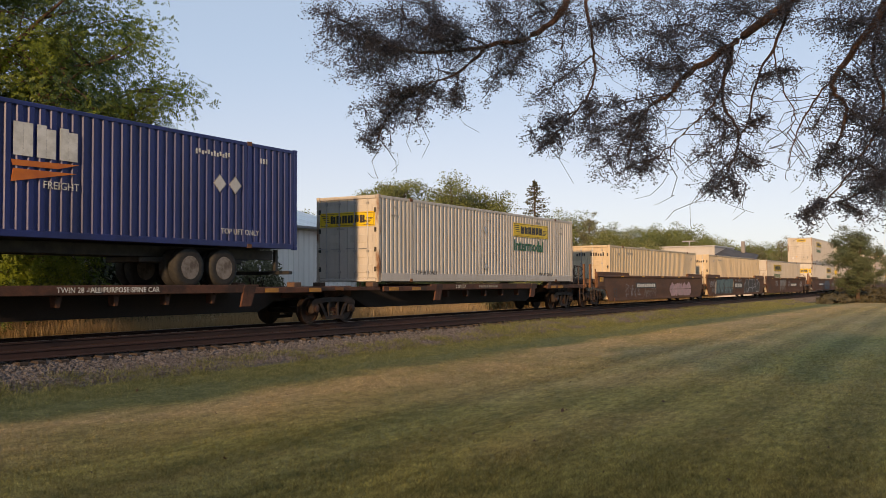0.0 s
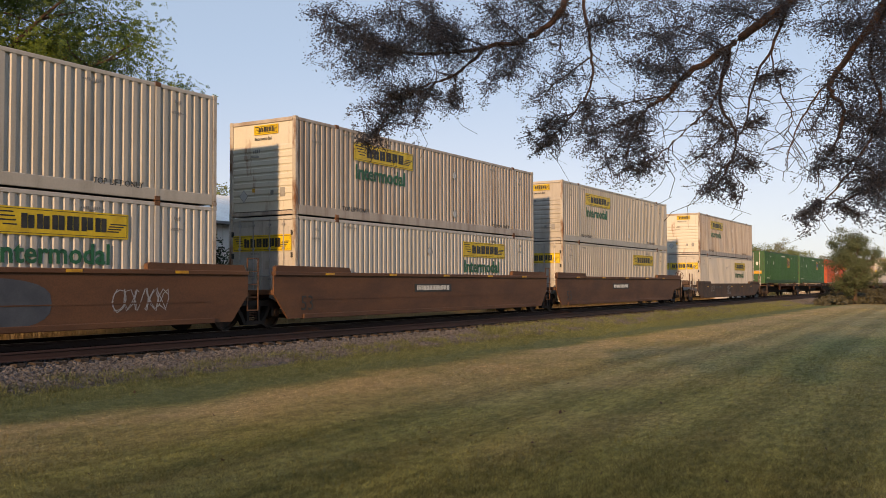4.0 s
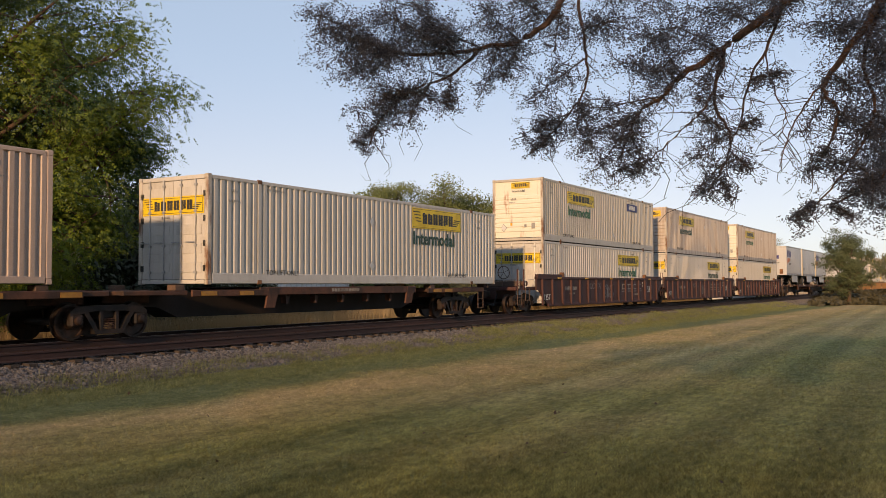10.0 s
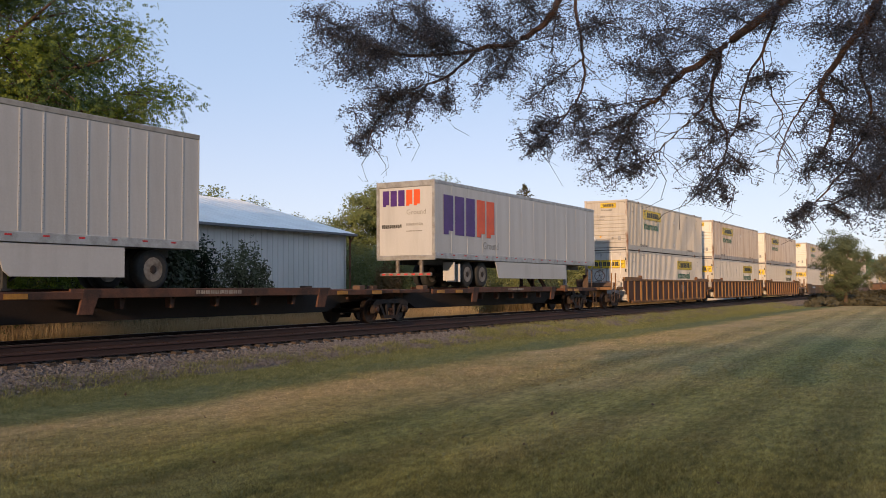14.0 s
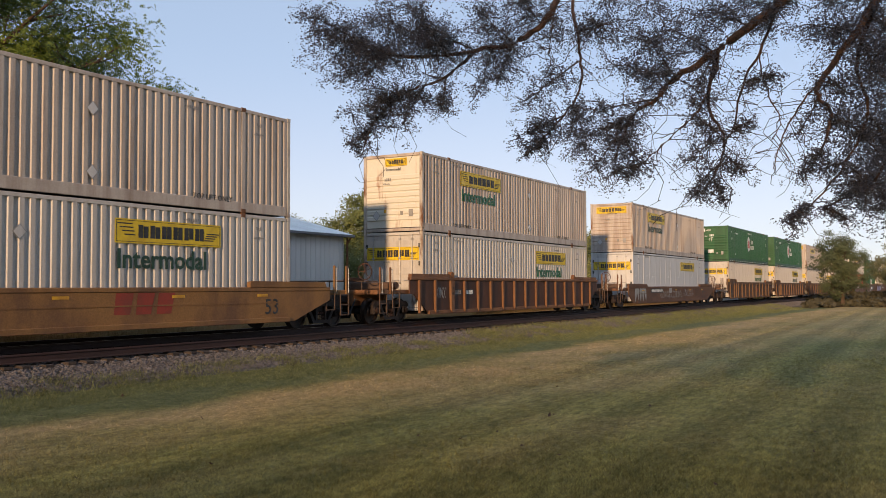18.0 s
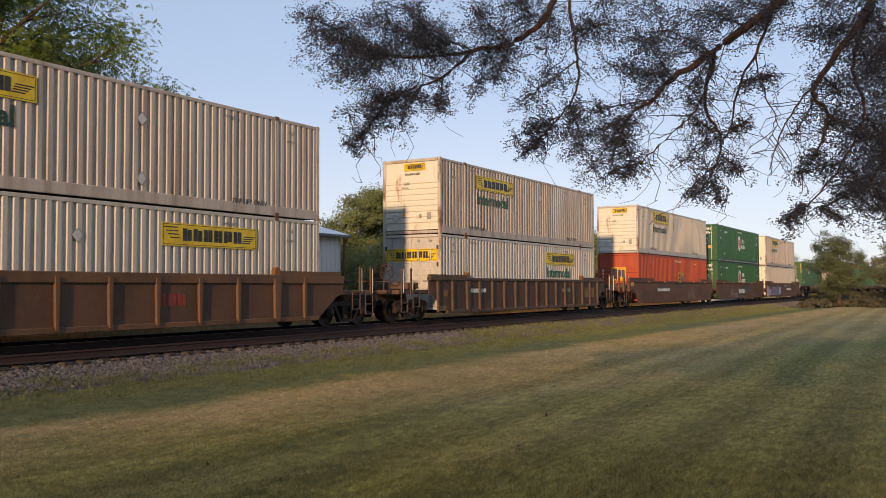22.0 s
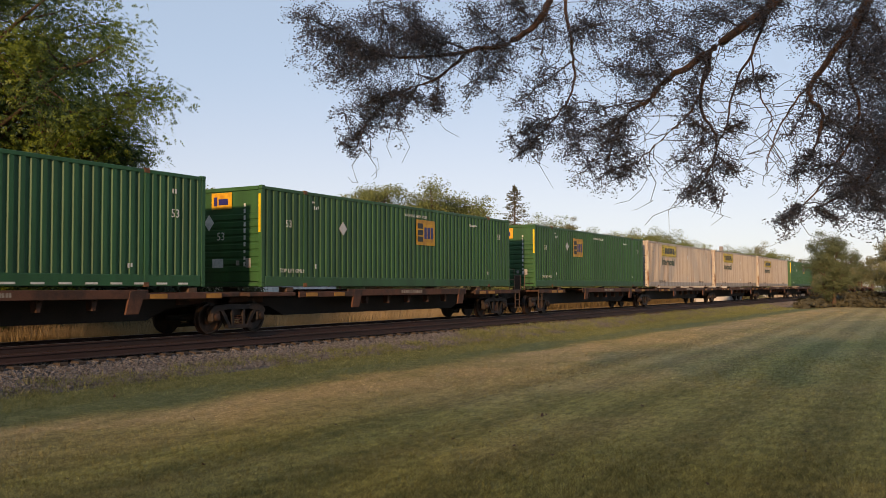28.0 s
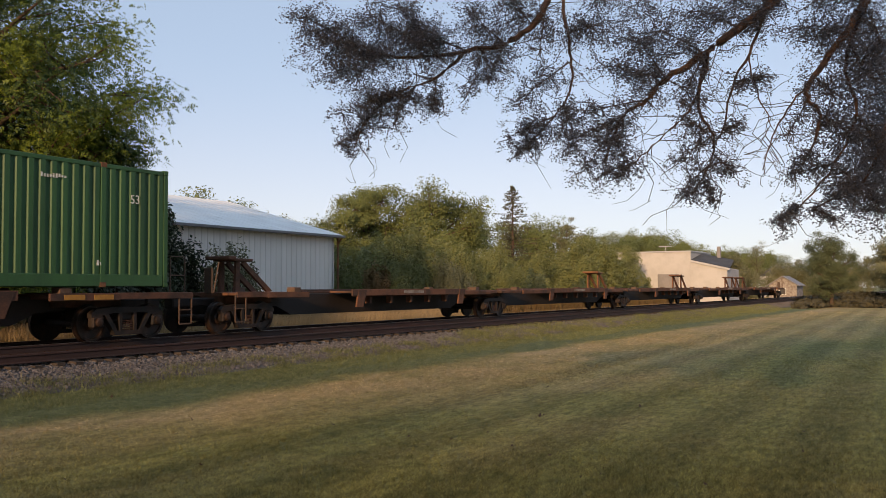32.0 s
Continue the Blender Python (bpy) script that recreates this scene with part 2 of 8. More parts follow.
def leaf_material(name, base, second, through_tone, scale=0.9, lumps=1.0):
    """Leaves: a gloss coat over colour, part of the light going through, hue changing from leaf to leaf and over the crown."""
    m = bpy.data.materials.new(name)
    m.use_nodes = True
    nt = m.node_tree
    add = nt.nodes.new
    bs = nt.nodes["Principled BSDF"]
    geo = add("ShaderNodeNewGeometry")
    big = add("ShaderNodeTexNoise")
    big.inputs["Scale"].default_value, big.inputs["Detail"].default_value = scale, 3
    nt.links.new(geo.outputs["Position"], big.inputs["Vector"])
    s = add("ShaderNodeMath")
    s.operation = "ADD"
    wide = add("ShaderNodeMath")
    wide.operation = "MULTIPLY"
    wide.inputs[1].default_value = lumps
    nt.links.new(big.outputs["Fac"], wide.inputs[0])
    nt.links.new(wide.outputs[0], s.inputs[0])
    nt.links.new(geo.outputs["Random Per Island"], s.inputs[1])
    r = add("ShaderNodeMapRange")
    r.inputs["From Min"].default_value, r.inputs["From Max"].default_value = 0.5 * lumps - 0.1, 0.5 * lumps + 1.0
    nt.links.new(s.outputs[0], r.inputs["Value"])
    mix = add("ShaderNodeMix")
    mix.data_type = "RGBA"
    mix.inputs["A"].default_value, mix.inputs["B"].default_value = (*base, 1), (*second, 1)
    nt.links.new(r.outputs[0], mix.inputs["Factor"])
    nt.links.new(mix.outputs["Result"], bs.inputs["Base Color"])
    bs.inputs["Roughness"].default_value = 0.55
    bs.inputs["Specular IOR Level"].default_value = 0.3
    tr = add("ShaderNodeBsdfTranslucent")
    tr.inputs["Color"].default_value = (*through_tone, 1)
    ms = add("ShaderNodeMixShader")
    ms.inputs[0].default_value = 0.28
    out = nt.nodes["Material Output"]
    nt.links.new(bs.outputs[0], ms.inputs[1])
    nt.links.new(tr.outputs[0], ms.inputs[2])
    nt.links.new(ms.outputs[0], out.inputs["Surface"])
    return m


for _name, _args in dict(
        # wide lumps paint sunlit yellow-green and shaded blue-green parts into the locust crown
        leaf_locust=((0.024, 0.058, 0.036), (0.175, 0.225, 0.028), (0.10, 0.17, 0.02), 0.34, 3.6),
        leaf_brown=((0.058, 0.054, 0.034), (0.105, 0.090, 0.052), (0.06, 0.05, 0.03)),
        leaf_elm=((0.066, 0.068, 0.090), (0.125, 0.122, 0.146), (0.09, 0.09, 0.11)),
        leaf_oak=((0.112, 0.142, 0.056), (0.205, 0.225, 0.076), (0.09, 0.11, 0.02)),
        leaf_shrub=((0.142, 0.168, 0.070), (0.270, 0.270, 0.098), (0.11, 0.12, 0.02)),
        leaf_dry=((0.150, 0.105, 0.042), (0.230, 0.130, 0.055), (0.16, 0.10, 0.03)),
        leaf_grey=((0.078, 0.104, 0.054), (0.135, 0.155, 0.080), (0.07, 0.10, 0.04)),
        leaf_pine=((0.060, 0.066, 0.040), (0.115, 0.105, 0.055), (0.03, 0.05, 0.02)),
        leaf_ivy=((0.052, 0.068, 0.048), (0.108, 0.116, 0.076), (0.03, 0.05, 0.01)),
        # paled towards distance haze in the colour itself; also serves nearer grey-green shrubs
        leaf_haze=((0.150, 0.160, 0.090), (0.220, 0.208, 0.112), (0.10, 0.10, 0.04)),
        blade_gold=((0.400, 0.275, 0.150), (0.500, 0.360, 0.210), (0.32, 0.22, 0.10))).items():
    MAT[_name] = leaf_material(_name, *_args)
# ---------- mesh helpers ----------
class Shape:
    """Collects solids; made() turns them into one mesh."""

    def __init__(self):
        self.v, self.f = [], []

    def box(self, x0, x1, y0, y1, z0, z1, c=0.0):
        if x1 < x0: x0, x1 = x1, x0
        if y1 < y0: y0, y1 = y1, y0
        if z1 < z0: z0, z1 = z1, z0
        c = min(c, 0.3 * min(x1 - x0, y1 - y0, z1 - z0))
        n = len(self.v)
        if c <= 0:
            self.v += [(x, y, z) for x in (x0, x1) for y in (y0, y1) for z in (z0, z1)]
            self.f += [[n + i for i in q] for q in ((0, 1, 3, 2), (4, 6, 7, 5), (0, 4, 5, 1), (2, 3, 7, 6), (0, 2, 6, 4), (1, 5, 7, 3))]
            return self
        ids = {}
        for ix, x in enumerate((x0, x1)):
            for iy, y in enumerate((y0, y1)):
                for iz, z in enumerate((z0, z1)):
                    sx, sy, sz = (c, -c)[ix], (c, -c)[iy], (c, -c)[iz]
                    for ax, p in enumerate(((x, y + sy, z + sz), (x + sx, y, z + sz), (x + sx, y + sy, z))):
                        ids[ix, iy, iz, ax] = len(self.v)
                        self.v.append(p)
        g = lambda *k: ids[k]
        for s in (0, 1):
            q = [[g(s, 0, 0, 0), g(s, 0, 1, 0), g(s, 1, 1, 0), g(s, 1, 0, 0)], [g(0, s, 0, 1), g(1, s, 0, 1), g(1, s, 1, 1), g(0, s, 1, 1)],
                 [g(0, 0, s, 2), g(0, 1, s, 2), g(1, 1, s, 2), g(1, 0, s, 2)]]
            self.f += [k if s == 0 else k[::-1] for k in q]
        for a in (0, 1):
            for b in (0, 1):
                e = [[g(0, a, b, 1), g(1, a, b, 1), g(1, a, b, 2), g(0, a, b, 2)], [g(a, 0, b, 0), g(a, 0, b, 2), g(a, 1, b, 2), g(a, 1, b, 0)][::1],
                     [g(a, b, 0, 0), g(a, b, 1, 0), g(a, b, 1, 1), g(a, b, 0, 1)]]
                self.f += e
        self.f += [[g(i, j, k, 0), g(i, j, k, 1), g(i, j, k, 2)] for i in (0, 1) for j in (0, 1) for k in (0, 1)]
        return self

    def prism(self, outline, y0, y1):
        """An outline in x and z, pushed from y0 to y1."""
        n, k = len(self.v), len(outline)
        self.v += [(x, y0, z) for x, z in outline] + [(x, y1, z) for x, z in outline]
        self.f += [[n + i for i in range(k)], [n + k + i for i in range(k)][::-1]]
        self.f += [[n + i, n + k + i, n + k + (i + 1) % k, n + (i + 1) % k] for i in range(k)]
        return self

    def tube(self, a, b, r, r2=None, sides=8, caps=True):
        a, b = Vector(a), Vector(b)
        w = (b - a).normalized()
        u = w.orthogonal().normalized()
        q = w.cross(u)
        n = len(self.v)
        for p, rad in ((a, r), (b, r if r2 is None else r2)):
            self.v += [tuple(p + rad * (math.cos(2 * math.pi * i / sides) * u + math.sin(2 * math.pi * i / sides) * q)) for i in range(sides)]
        self.f += [[n + i, n + (i + 1) % sides, n + sides + (i + 1) % sides, n + sides + i] for i in range(sides)]
        if caps:
            self.f += [[n + i for i in range(sides)][::-1], [n + sides + i for i in range(sides)]]
        return self

    def lathe(self, rings, centre, sides=20):
        """Rings (y, radius) turned round the y axis through centre."""
        cx, cy, cz = centre
        n, k = len(self.v), len(rings)
        for y, r in rings:
            self.v += [(cx + r * math.cos(2 * math.pi * i / sides), cy + y, cz + r * math.sin(2 * math.pi * i / sides)) for i in range(sides)]
        for j in range(k - 1):
            self.f += [[n + j * sides + i, n + j * sides + (i + 1) % sides, n + (j + 1) * sides + (i + 1) % sides, n + (j + 1) * sides + i] for i in range(sides)]
        self.f += [[n + i for i in range(sides)], [n + (k - 1) * sides + i for i in range(sides)][::-1]]
        return self

    def made(self, name, mat, smooth=False):
        me = bpy.data.meshes.new(name)
        me.from_pydata(self.v, [], self.f)
        bm = bmesh.new()
        bm.from_mesh(me)
        bmesh.ops.recalc_face_normals(bm, faces=bm.faces)
        bm.to_mesh(me)
        bm.free()
        if smooth:
            me.polygons.foreach_set("use_smooth", [True] * len(me.polygons))
        me.materials.append(MAT[mat] if isinstance(mat, str) else mat)
        return me


def array_mesh(name, verts, corners, mat):
    """A mesh from arrays: verts n x 3, and faces of `corners` vertices each, in order."""
    me = bpy.data.meshes.new(name)
    n = len(verts)
    k = n // corners
    me.vertices.add(n)
    me.vertices.foreach_set("co", np.asarray(verts, np.float32).ravel())
    me.loops.add(n)
    me.loops.foreach_set("vertex_index", np.arange(n, dtype=np.int32))
    me.polygons.add(k)
    me.polygons.foreach_set("loop_start", np.arange(0, n, corners, dtype=np.int32))
    me.update(calc_edges=True)
    me.materials.append(MAT[mat])
    return me


def part(name, mesh, parent, label="", at=None):
    ob = new(name, mesh)
    ob.parent = parent
    if at is not None:
        ob.matrix_basis = at
    if label:
        ob["label"] = label
    if name in ("plain_bars_marking", "stencil_marking", "stencil_board", "spring", "branchwork", "foliage", "crown", "red_tape", "reflector_strip", "lashing_disc"):
        ob["kind"] = "stuff"
    return ob


def thing(name, label, category, group="", kind="", at=None, data=None):
    ob = tagged(new(name, data), label, category, group, kind)
    if at is not None:
        ob.matrix_basis = at
    return ob


WORDS = {}


def lettering(text, height, mat, bold=0.0):
    """A mesh of the built-in font, lying in x and z, facing -y; its lower left corner at the origin."""
    key = (text, round(height, 3), mat, bold)
    if key not in WORDS:
        cu = bpy.data.curves.new("lettering", "FONT")
        cu.body, cu.size, cu.extrude, cu.offset, cu.resolution_u = text, height * 1.37, 0.002, bold, 2
        ob = bpy.data.objects.new("lettering", cu)
        me = bpy.data.meshes.new_from_object(ob)
        me.transform(Matrix.Rotation(radians(90), 4, "X"))
        me.materials.clear()
        me.materials.append(MAT[mat])
        bpy.data.objects.remove(ob)
        WORDS[key] = me
    return WORDS[key]


def letter_blocks(x0, x1, z0, z1, count, y, seed=0, stroke=0.32):
    """A run of plain upright bars, two for each letter, of uneven height."""
    s, rnd = Shape(), random.Random(seed)
    w, h = (x1 - x0) / count, z1 - z0
    for i in range(count):
        a, st = x0 + i * w, stroke * 0.8 * w
        s.box(a, a + 1.15 * st, y, y + 0.004, z0, z1)
        lo, hi = rnd.choice(((0, 1), (0.1, 1), (0, 0.9), (0, 1)))
        s.box(a + 0.82 * w - 1.15 * st, a + 0.82 * w, y, y + 0.004, z0 + lo * h, z0 + hi * h)
    return s
# ---------- ground ----------
def lawn_material(name="lawn", blade=False):
    """Mown grass: green, with straw-coloured dry stretches along the track bank and mowing lines."""
    m = bpy.data.materials.new(name)
    m.use_nodes = True
    nt = m.node_tree
    add, link = nt.nodes.new, nt.links.new
    bs = nt.nodes["Principled BSDF"]
    geo = add("ShaderNodeNewGeometry")
    pos = geo.outputs["Position"]

    def noise_at(scale, detail=4, stretch=(1, 1, 1), rough=0.6, turn=4):
        mp = add("ShaderNodeMapping")
        mp.inputs["Scale"].default_value = stretch
        mp.inputs["Rotation"].default_value = (0, 0, radians(-turn))
        link(pos, mp.inputs["Vector"])
        n = add("ShaderNodeTexNoise")
        n.inputs["Scale"].default_value, n.inputs["Detail"].default_value, n.inputs["Roughness"].default_value = scale, detail, rough
        link(mp.outputs[0], n.inputs["Vector"])
        return n.outputs["Fac"]

    def calc(op, a, b=None, c=None):
        n = add("ShaderNodeMath")
        n.operation = op
        for i, v in enumerate((a, b, c)):
            if v is None:
                continue
            if isinstance(v, (int, float)):
                n.inputs[i].default_value = v
            else:
                link(v, n.inputs[i])
        return n.outputs[0]

    def ramp(v, a, b, lo=0.0, hi=1.0):
        n = add("ShaderNodeMapRange")
        n.interpolation_type = "SMOOTHSTEP"
        for k, x in (("From Min", a), ("From Max", b), ("To Min", lo), ("To Max", hi)):
            n.inputs[k].default_value = x
        link(v, n.inputs["Value"])
        return n.outputs[0]

    def blend(f, a, b):
        n = add("ShaderNodeMix")
        n.data_type = "RGBA"
        link(f, n.inputs["Factor"])
        for k, v in (("A", a), ("B", b)):
            if isinstance(v, tuple):
                n.inputs[k].default_value = (*v, 1)
            else:
                link(v, n.inputs[k])
        return n.outputs["Result"]

    sep = add("ShaderNodeSeparateXYZ")
    link(pos, sep.inputs[0])
    wob = calc("MULTIPLY_ADD", noise_at(0.30, 5), 2.4, -1.2)
    yy = calc("ADD", sep.outputs["Y"], wob)
    # dry stretch between the bank and the mown rows, palest along its upper edge, widening down the lawn
    low = calc("SUBTRACT", calc("SUBTRACT", 9.8, ramp(sep.outputs["X"], 7.0, 19.0, 0.0, 4.4)), ramp(sep.outputs["X"], 28.0, 60.0, 0.0, 6.0))
    dry = calc("MULTIPLY", ramp(calc("SUBTRACT", yy, low), -1.2, 1.4), ramp(yy, 12.1, 11.2))
    dry = calc("MULTIPLY", dry, ramp(yy, 7.5, 11.0, 0.62, 1.0))
    blotch = noise_at(0.55, 6, (0.6, 1, 1), 0.7)
    dry = calc("MULTIPLY", dry, ramp(blotch, 0.30, 0.62, 0.35, 0.95))
    patch = calc("MULTIPLY", ramp(noise_at(0.35, 5, (0.5, 1, 1)), 0.46, 0.66), ramp(sep.outputs["Y"], 13.0, 11.0))
    dry = calc("MINIMUM", calc("ADD", dry, calc("MULTIPLY", patch, 0.22)), 1.0)
    fine = noise_at(38, 6, (1, 1, 1), 0.8)
    coarse = noise_at(9, 5, (1, 1, 1), 0.7)
    mid = noise_at(2.2, 5)
    green = blend(ramp(mid, 0.35, 0.65), (0.302, 0.260, 0.089), (0.216, 0.197, 0.068))
    straw = blend(ramp(mid, 0.35, 0.65), (0.580, 0.390, 0.195), (0.485, 0.336, 0.160))
    weeds = blend(ramp(mid, 0.35, 0.65), (0.200, 0.206, 0.090), (0.148, 0.156, 0.066))
    green = blend(ramp(yy, 11.4, 12.4), green, weeds)
    tone = blend(dry, green, straw)
    # mown rows, over a metre wide, running nearly along the track and bent a little
    slant = calc("SUBTRACT", sep.outputs["Y"], calc("MULTIPLY", sep.outputs["X"], 0.045))
    row = calc("SINE", calc("MULTIPLY", calc("ADD", slant, calc("MULTIPLY", wob, 0.20)), 4.2))
    row = calc("MULTIPLY", ramp(row, -0.7, 0.7, -1.0, 1.0), ramp(noise_at(0.12, 3), 0.35, 0.6, 0.55, 1.0))
    k = calc("MULTIPLY_ADD", calc("MULTIPLY", row, ramp(sep.outputs["Y"], 10.5, 7.5)), 0.15, 1.0)
    k = calc("MULTIPLY", k, ramp(fine, 0.3, 0.7, 0.64, 1.36))
    k = calc("MULTIPLY", k, ramp(coarse, 0.3, 0.7, 0.72, 1.28))
    # grass lies in long strands, seen as streaks further off
    strand = noise_at(11, 5, (0.2, 1, 1), 0.75, 24)
    k = calc("MULTIPLY", k, ramp(strand, 0.3, 0.7, 0.70, 1.30))
    if blade:
        k = calc("MULTIPLY", k, ramp(geo.outputs["Random Per Island"], 0.0, 1.0, 0.62, 1.38))
    else:
        # ground darkened in colour for soil and the shadow between blades
        k = calc("MULTIPLY", k, 0.86)
    sc = add("ShaderNodeVectorMath")
    sc.operation = "SCALE"
    link(tone, sc.inputs[0])
    link(k, sc.inputs["Scale"])
    link(sc.outputs["Vector"], bs.inputs["Base Color"])
    bs.inputs["Roughness"].default_value = 0.9
    bs.inputs["Specular IOR Level"].default_value = 0.15
    bp = add("ShaderNodeBump")
    bp.inputs["Strength"].default_value, bp.inputs["Distance"].default_value = 0.8, 0.03
    link(fine, bp.inputs["Height"])
    link(bp.outputs[0], bs.inputs["Normal"])
    return m


MAT["lawn"] = lawn_material()
MAT["lawn_blade"] = lawn_material("lawn_blade", True)


def bank_height(y):
    """The section across the track: flat lawn, ballast bank with its crest under the rails, flat field behind."""
    d = abs(y - YC)
    if d < 1.25: return RAIL - 0.235
    if d < 1.55: return RAIL - 0.235 - 0.145 * (d - 1.25) / 0.30
    if d < 3.5: return (RAIL - 0.38) * (1 - (d - 1.55) / 1.95) ** 0.85
    return 0.0


ground = Shape()
_xs = [-3000, -400, -120, -60] + [-30 + 2 * i for i in range(66)] + [120, 160, 220, 320, 500, 900, 3000]
_ys = [-3000, -400, -100, -40] + [-20 + 2 * i for i in range(17)] + [15, 16, 21.5, 22.5, 24, 28, 34, 44, 60, 90, 160, 400, 3000]
for x in _xs:
    for y in _ys:
        near = -30 <= x <= 110 and -20 <= y <= 14
        ground.v.append((x, y, 0.012 * noise.noise((x * 0.16, y * 0.16, 0.3)) if near else 0.0))
for i in range(len(_xs) - 1):
    for j in range(len(_ys) - 1):
        a = i * len(_ys) + j
        ground.f.append([a, a + len(_ys), a + len(_ys) + 1, a + 1])
thing("ground", "mown lawn of green grass with straw-brown dry patches", "lawn", kind="structure", data=ground.made("ground", "lawn", True))

bank = Shape()
bank.prism([(YC - 3.5, -0.2), (YC - 3.5, 0.004), (YC - 2.5, 0.195), (YC - 1.55, RAIL - 0.385), (YC - 1.25, RAIL - 0.24), (YC + 1.25, RAIL - 0.24), (YC + 1.55, RAIL - 0.385), (YC + 2.5, 0.195), (YC + 3.5, 0.004), (YC + 3.5, -0.2)], -1000, 1100)
bank.v = [(y, x, z) for x, y, z in bank.v]
thing("ballast_bed", "grey crushed-stone ballast bank under the railway track", "ballast", kind="structure", data=bank.made("ballast_bed", "ballast"))


def stones(count, x0, x1, ylo, yhi, lo, hi, seed):
    """Broken stones scattered on the bank, as one mesh of small uneven octahedra."""
    r = np.random.RandomState(seed)
    x = x0 + (x1 - x0) * r.rand(count) ** 1.25
    y = ylo + (yhi - ylo) * r.rand(count)
    z = np.array([bank_height(v) for v in y]) + r.uniform(-0.01, 0.022, count)
    size = r.uniform(lo, hi, count)
    base = np.array([(i, j, k) for i in (-1, 1) for j in (-1, 1) for k in (-1, 1)], float) * 0.62
    pts = base[None] * r.uniform(0.7, 1.2, (count, 1, 3)) * size[:, None, None] * np.array((1.1, 0.9, 0.75))
    pts = pts + r.uniform(-0.30, 0.30, (count, 8, 3)) * size[:, None, None]
    a = r.rand(count) * 6.283
    c, s = np.cos(a)[:, None], np.sin(a)[:, None]
    pts = np.stack([pts[..., 0] * c - pts[..., 1] * s, pts[..., 0] * s + pts[..., 1] * c, pts[..., 2]], -1)
    pts += np.stack([x, y, z], -1)[:, None]
    tri = np.array([(0, 1, 3), (0, 3, 2), (4, 6, 7), (4, 7, 5), (0, 4, 5), (0, 5, 1), (2, 3, 7), (2, 7, 6), (1, 5, 7), (1, 7, 3)])
    return pts[:, tri].reshape(-1, 3)


_st = np.concatenate([stones(34000, 6, 62, YC - 3.35, YC - 1.45, 0.026, 0.046, 3), stones(4000, 60, 150, YC - 3.3, YC - 1.2, 0.045, 0.08, 4),
                      stones(2500, 8, 60, YC - 0.7, YC + 1.6, 0.03, 0.052, 5)])
thing("ballast_stones", "loose grey broken ballast stones lying along the track", "ballast", kind="stuff", data=array_mesh("ballast_stones", _st, 3, "stone"))

# ---------- track ----------
track = thing("railway_track", "rusty steel rails on dark wooden ties in grey ballast", "railway track", kind="structure")


def rail_profile(name, y, top, parent, mat="rail", shiny=True, x0=-1000, x1=1100, label=""):
    h = 0.186
    prof = [(-0.076, 0), (0.076, 0), (0.076, 0.012), (0.012, 0.032), (0.010, 0.135), (0.036, 0.148), (0.036, 0.178), (0.028, h), (-0.028, h), (-0.036, 0.178),
            (-0.036, 0.148), (-0.010, 0.135), (-0.012, 0.032), (-0.076, 0.012)]
    s = Shape().prism(prof, x0, x1)
    s.v = [(b, y + a, top - h + c) for a, b, c in s.v]
    ob = part(name, s.made(name, mat), parent, label)
    if shiny:
        t = Shape().box(x0, x1, y - 0.027, y + 0.027, top, top + 0.003)
        part("rail_tread", t.made("rail_tread", "rail_top"), ob, "bright worn running surface")
    return ob


for _y in (YC - 0.7535, YC + 0.7535):
    rail_profile("rail", _y, RAIL, track)
loose = thing("spare_rail", "long rusty spare rail lying on the tie ends beside the track", "rail", kind="structure")
rail_profile("spare_rail_bar", YC - 1.60, RAIL - 0.115, loose, shiny=False, label="rust-brown rail with a dull head")

_tie = [Shape().box(-0.115, 0.115, -1.48, 1.48, -0.16, 0, 0.012).made("tie", "tie") for _ in range(1)][0]
_plate = Shape().box(-0.09, 0.09, -0.18, 0.18, 0, 0.014, 0.004).box(-0.07, -0.04, -0.10, -0.075, 0.014, 0.05).box(0.04, 0.07, -0.13, -0.105, 0.014, 0.045).made("tie_plate", "deck")
_rt = random.Random(8)
for i in range(130):
    tie = part("tie", _tie, track, at=pose(5 + 0.5 * i + _rt.uniform(-0.04, 0.04), YC + _rt.uniform(-0.05, 0.05), RAIL - 0.2 + _rt.uniform(-0.006, 0.006), 0, 0, _rt.uniform(-1.2, 1.2)))
    part("tie_plate", _plate, tie, at=pose(0, -0.7535, 0.0))
_stub = Shape().box(-0.10, 0.10, -0.05, 0.22, -0.06, 0.006, 0.006).made("tie_end", "tie")
for i in range(120):
    part("tie_end", _stub, track, at=pose(6.5 + 0.5 * i + _rt.uniform(-0.07, 0.07), YC - 1.80 + _rt.uniform(-0.05, 0.04), RAIL - 0.345 + _rt.uniform(-0.022, 0.014), _rt.uniform(-4, 9), 0, _rt.uniform(-6, 6)))
_far = Shape()
for i in range(900):
    x = -60 + 0.5 * i
    if not 4.8 < x < 70:
        _far.box(x - 0.115, x + 0.115, YC - 1.48, YC + 1.48, RAIL - 0.34, RAIL - 0.2)
tagged(part("far_ties", _far.made("far_ties", "tie"), track), kind="stuff")


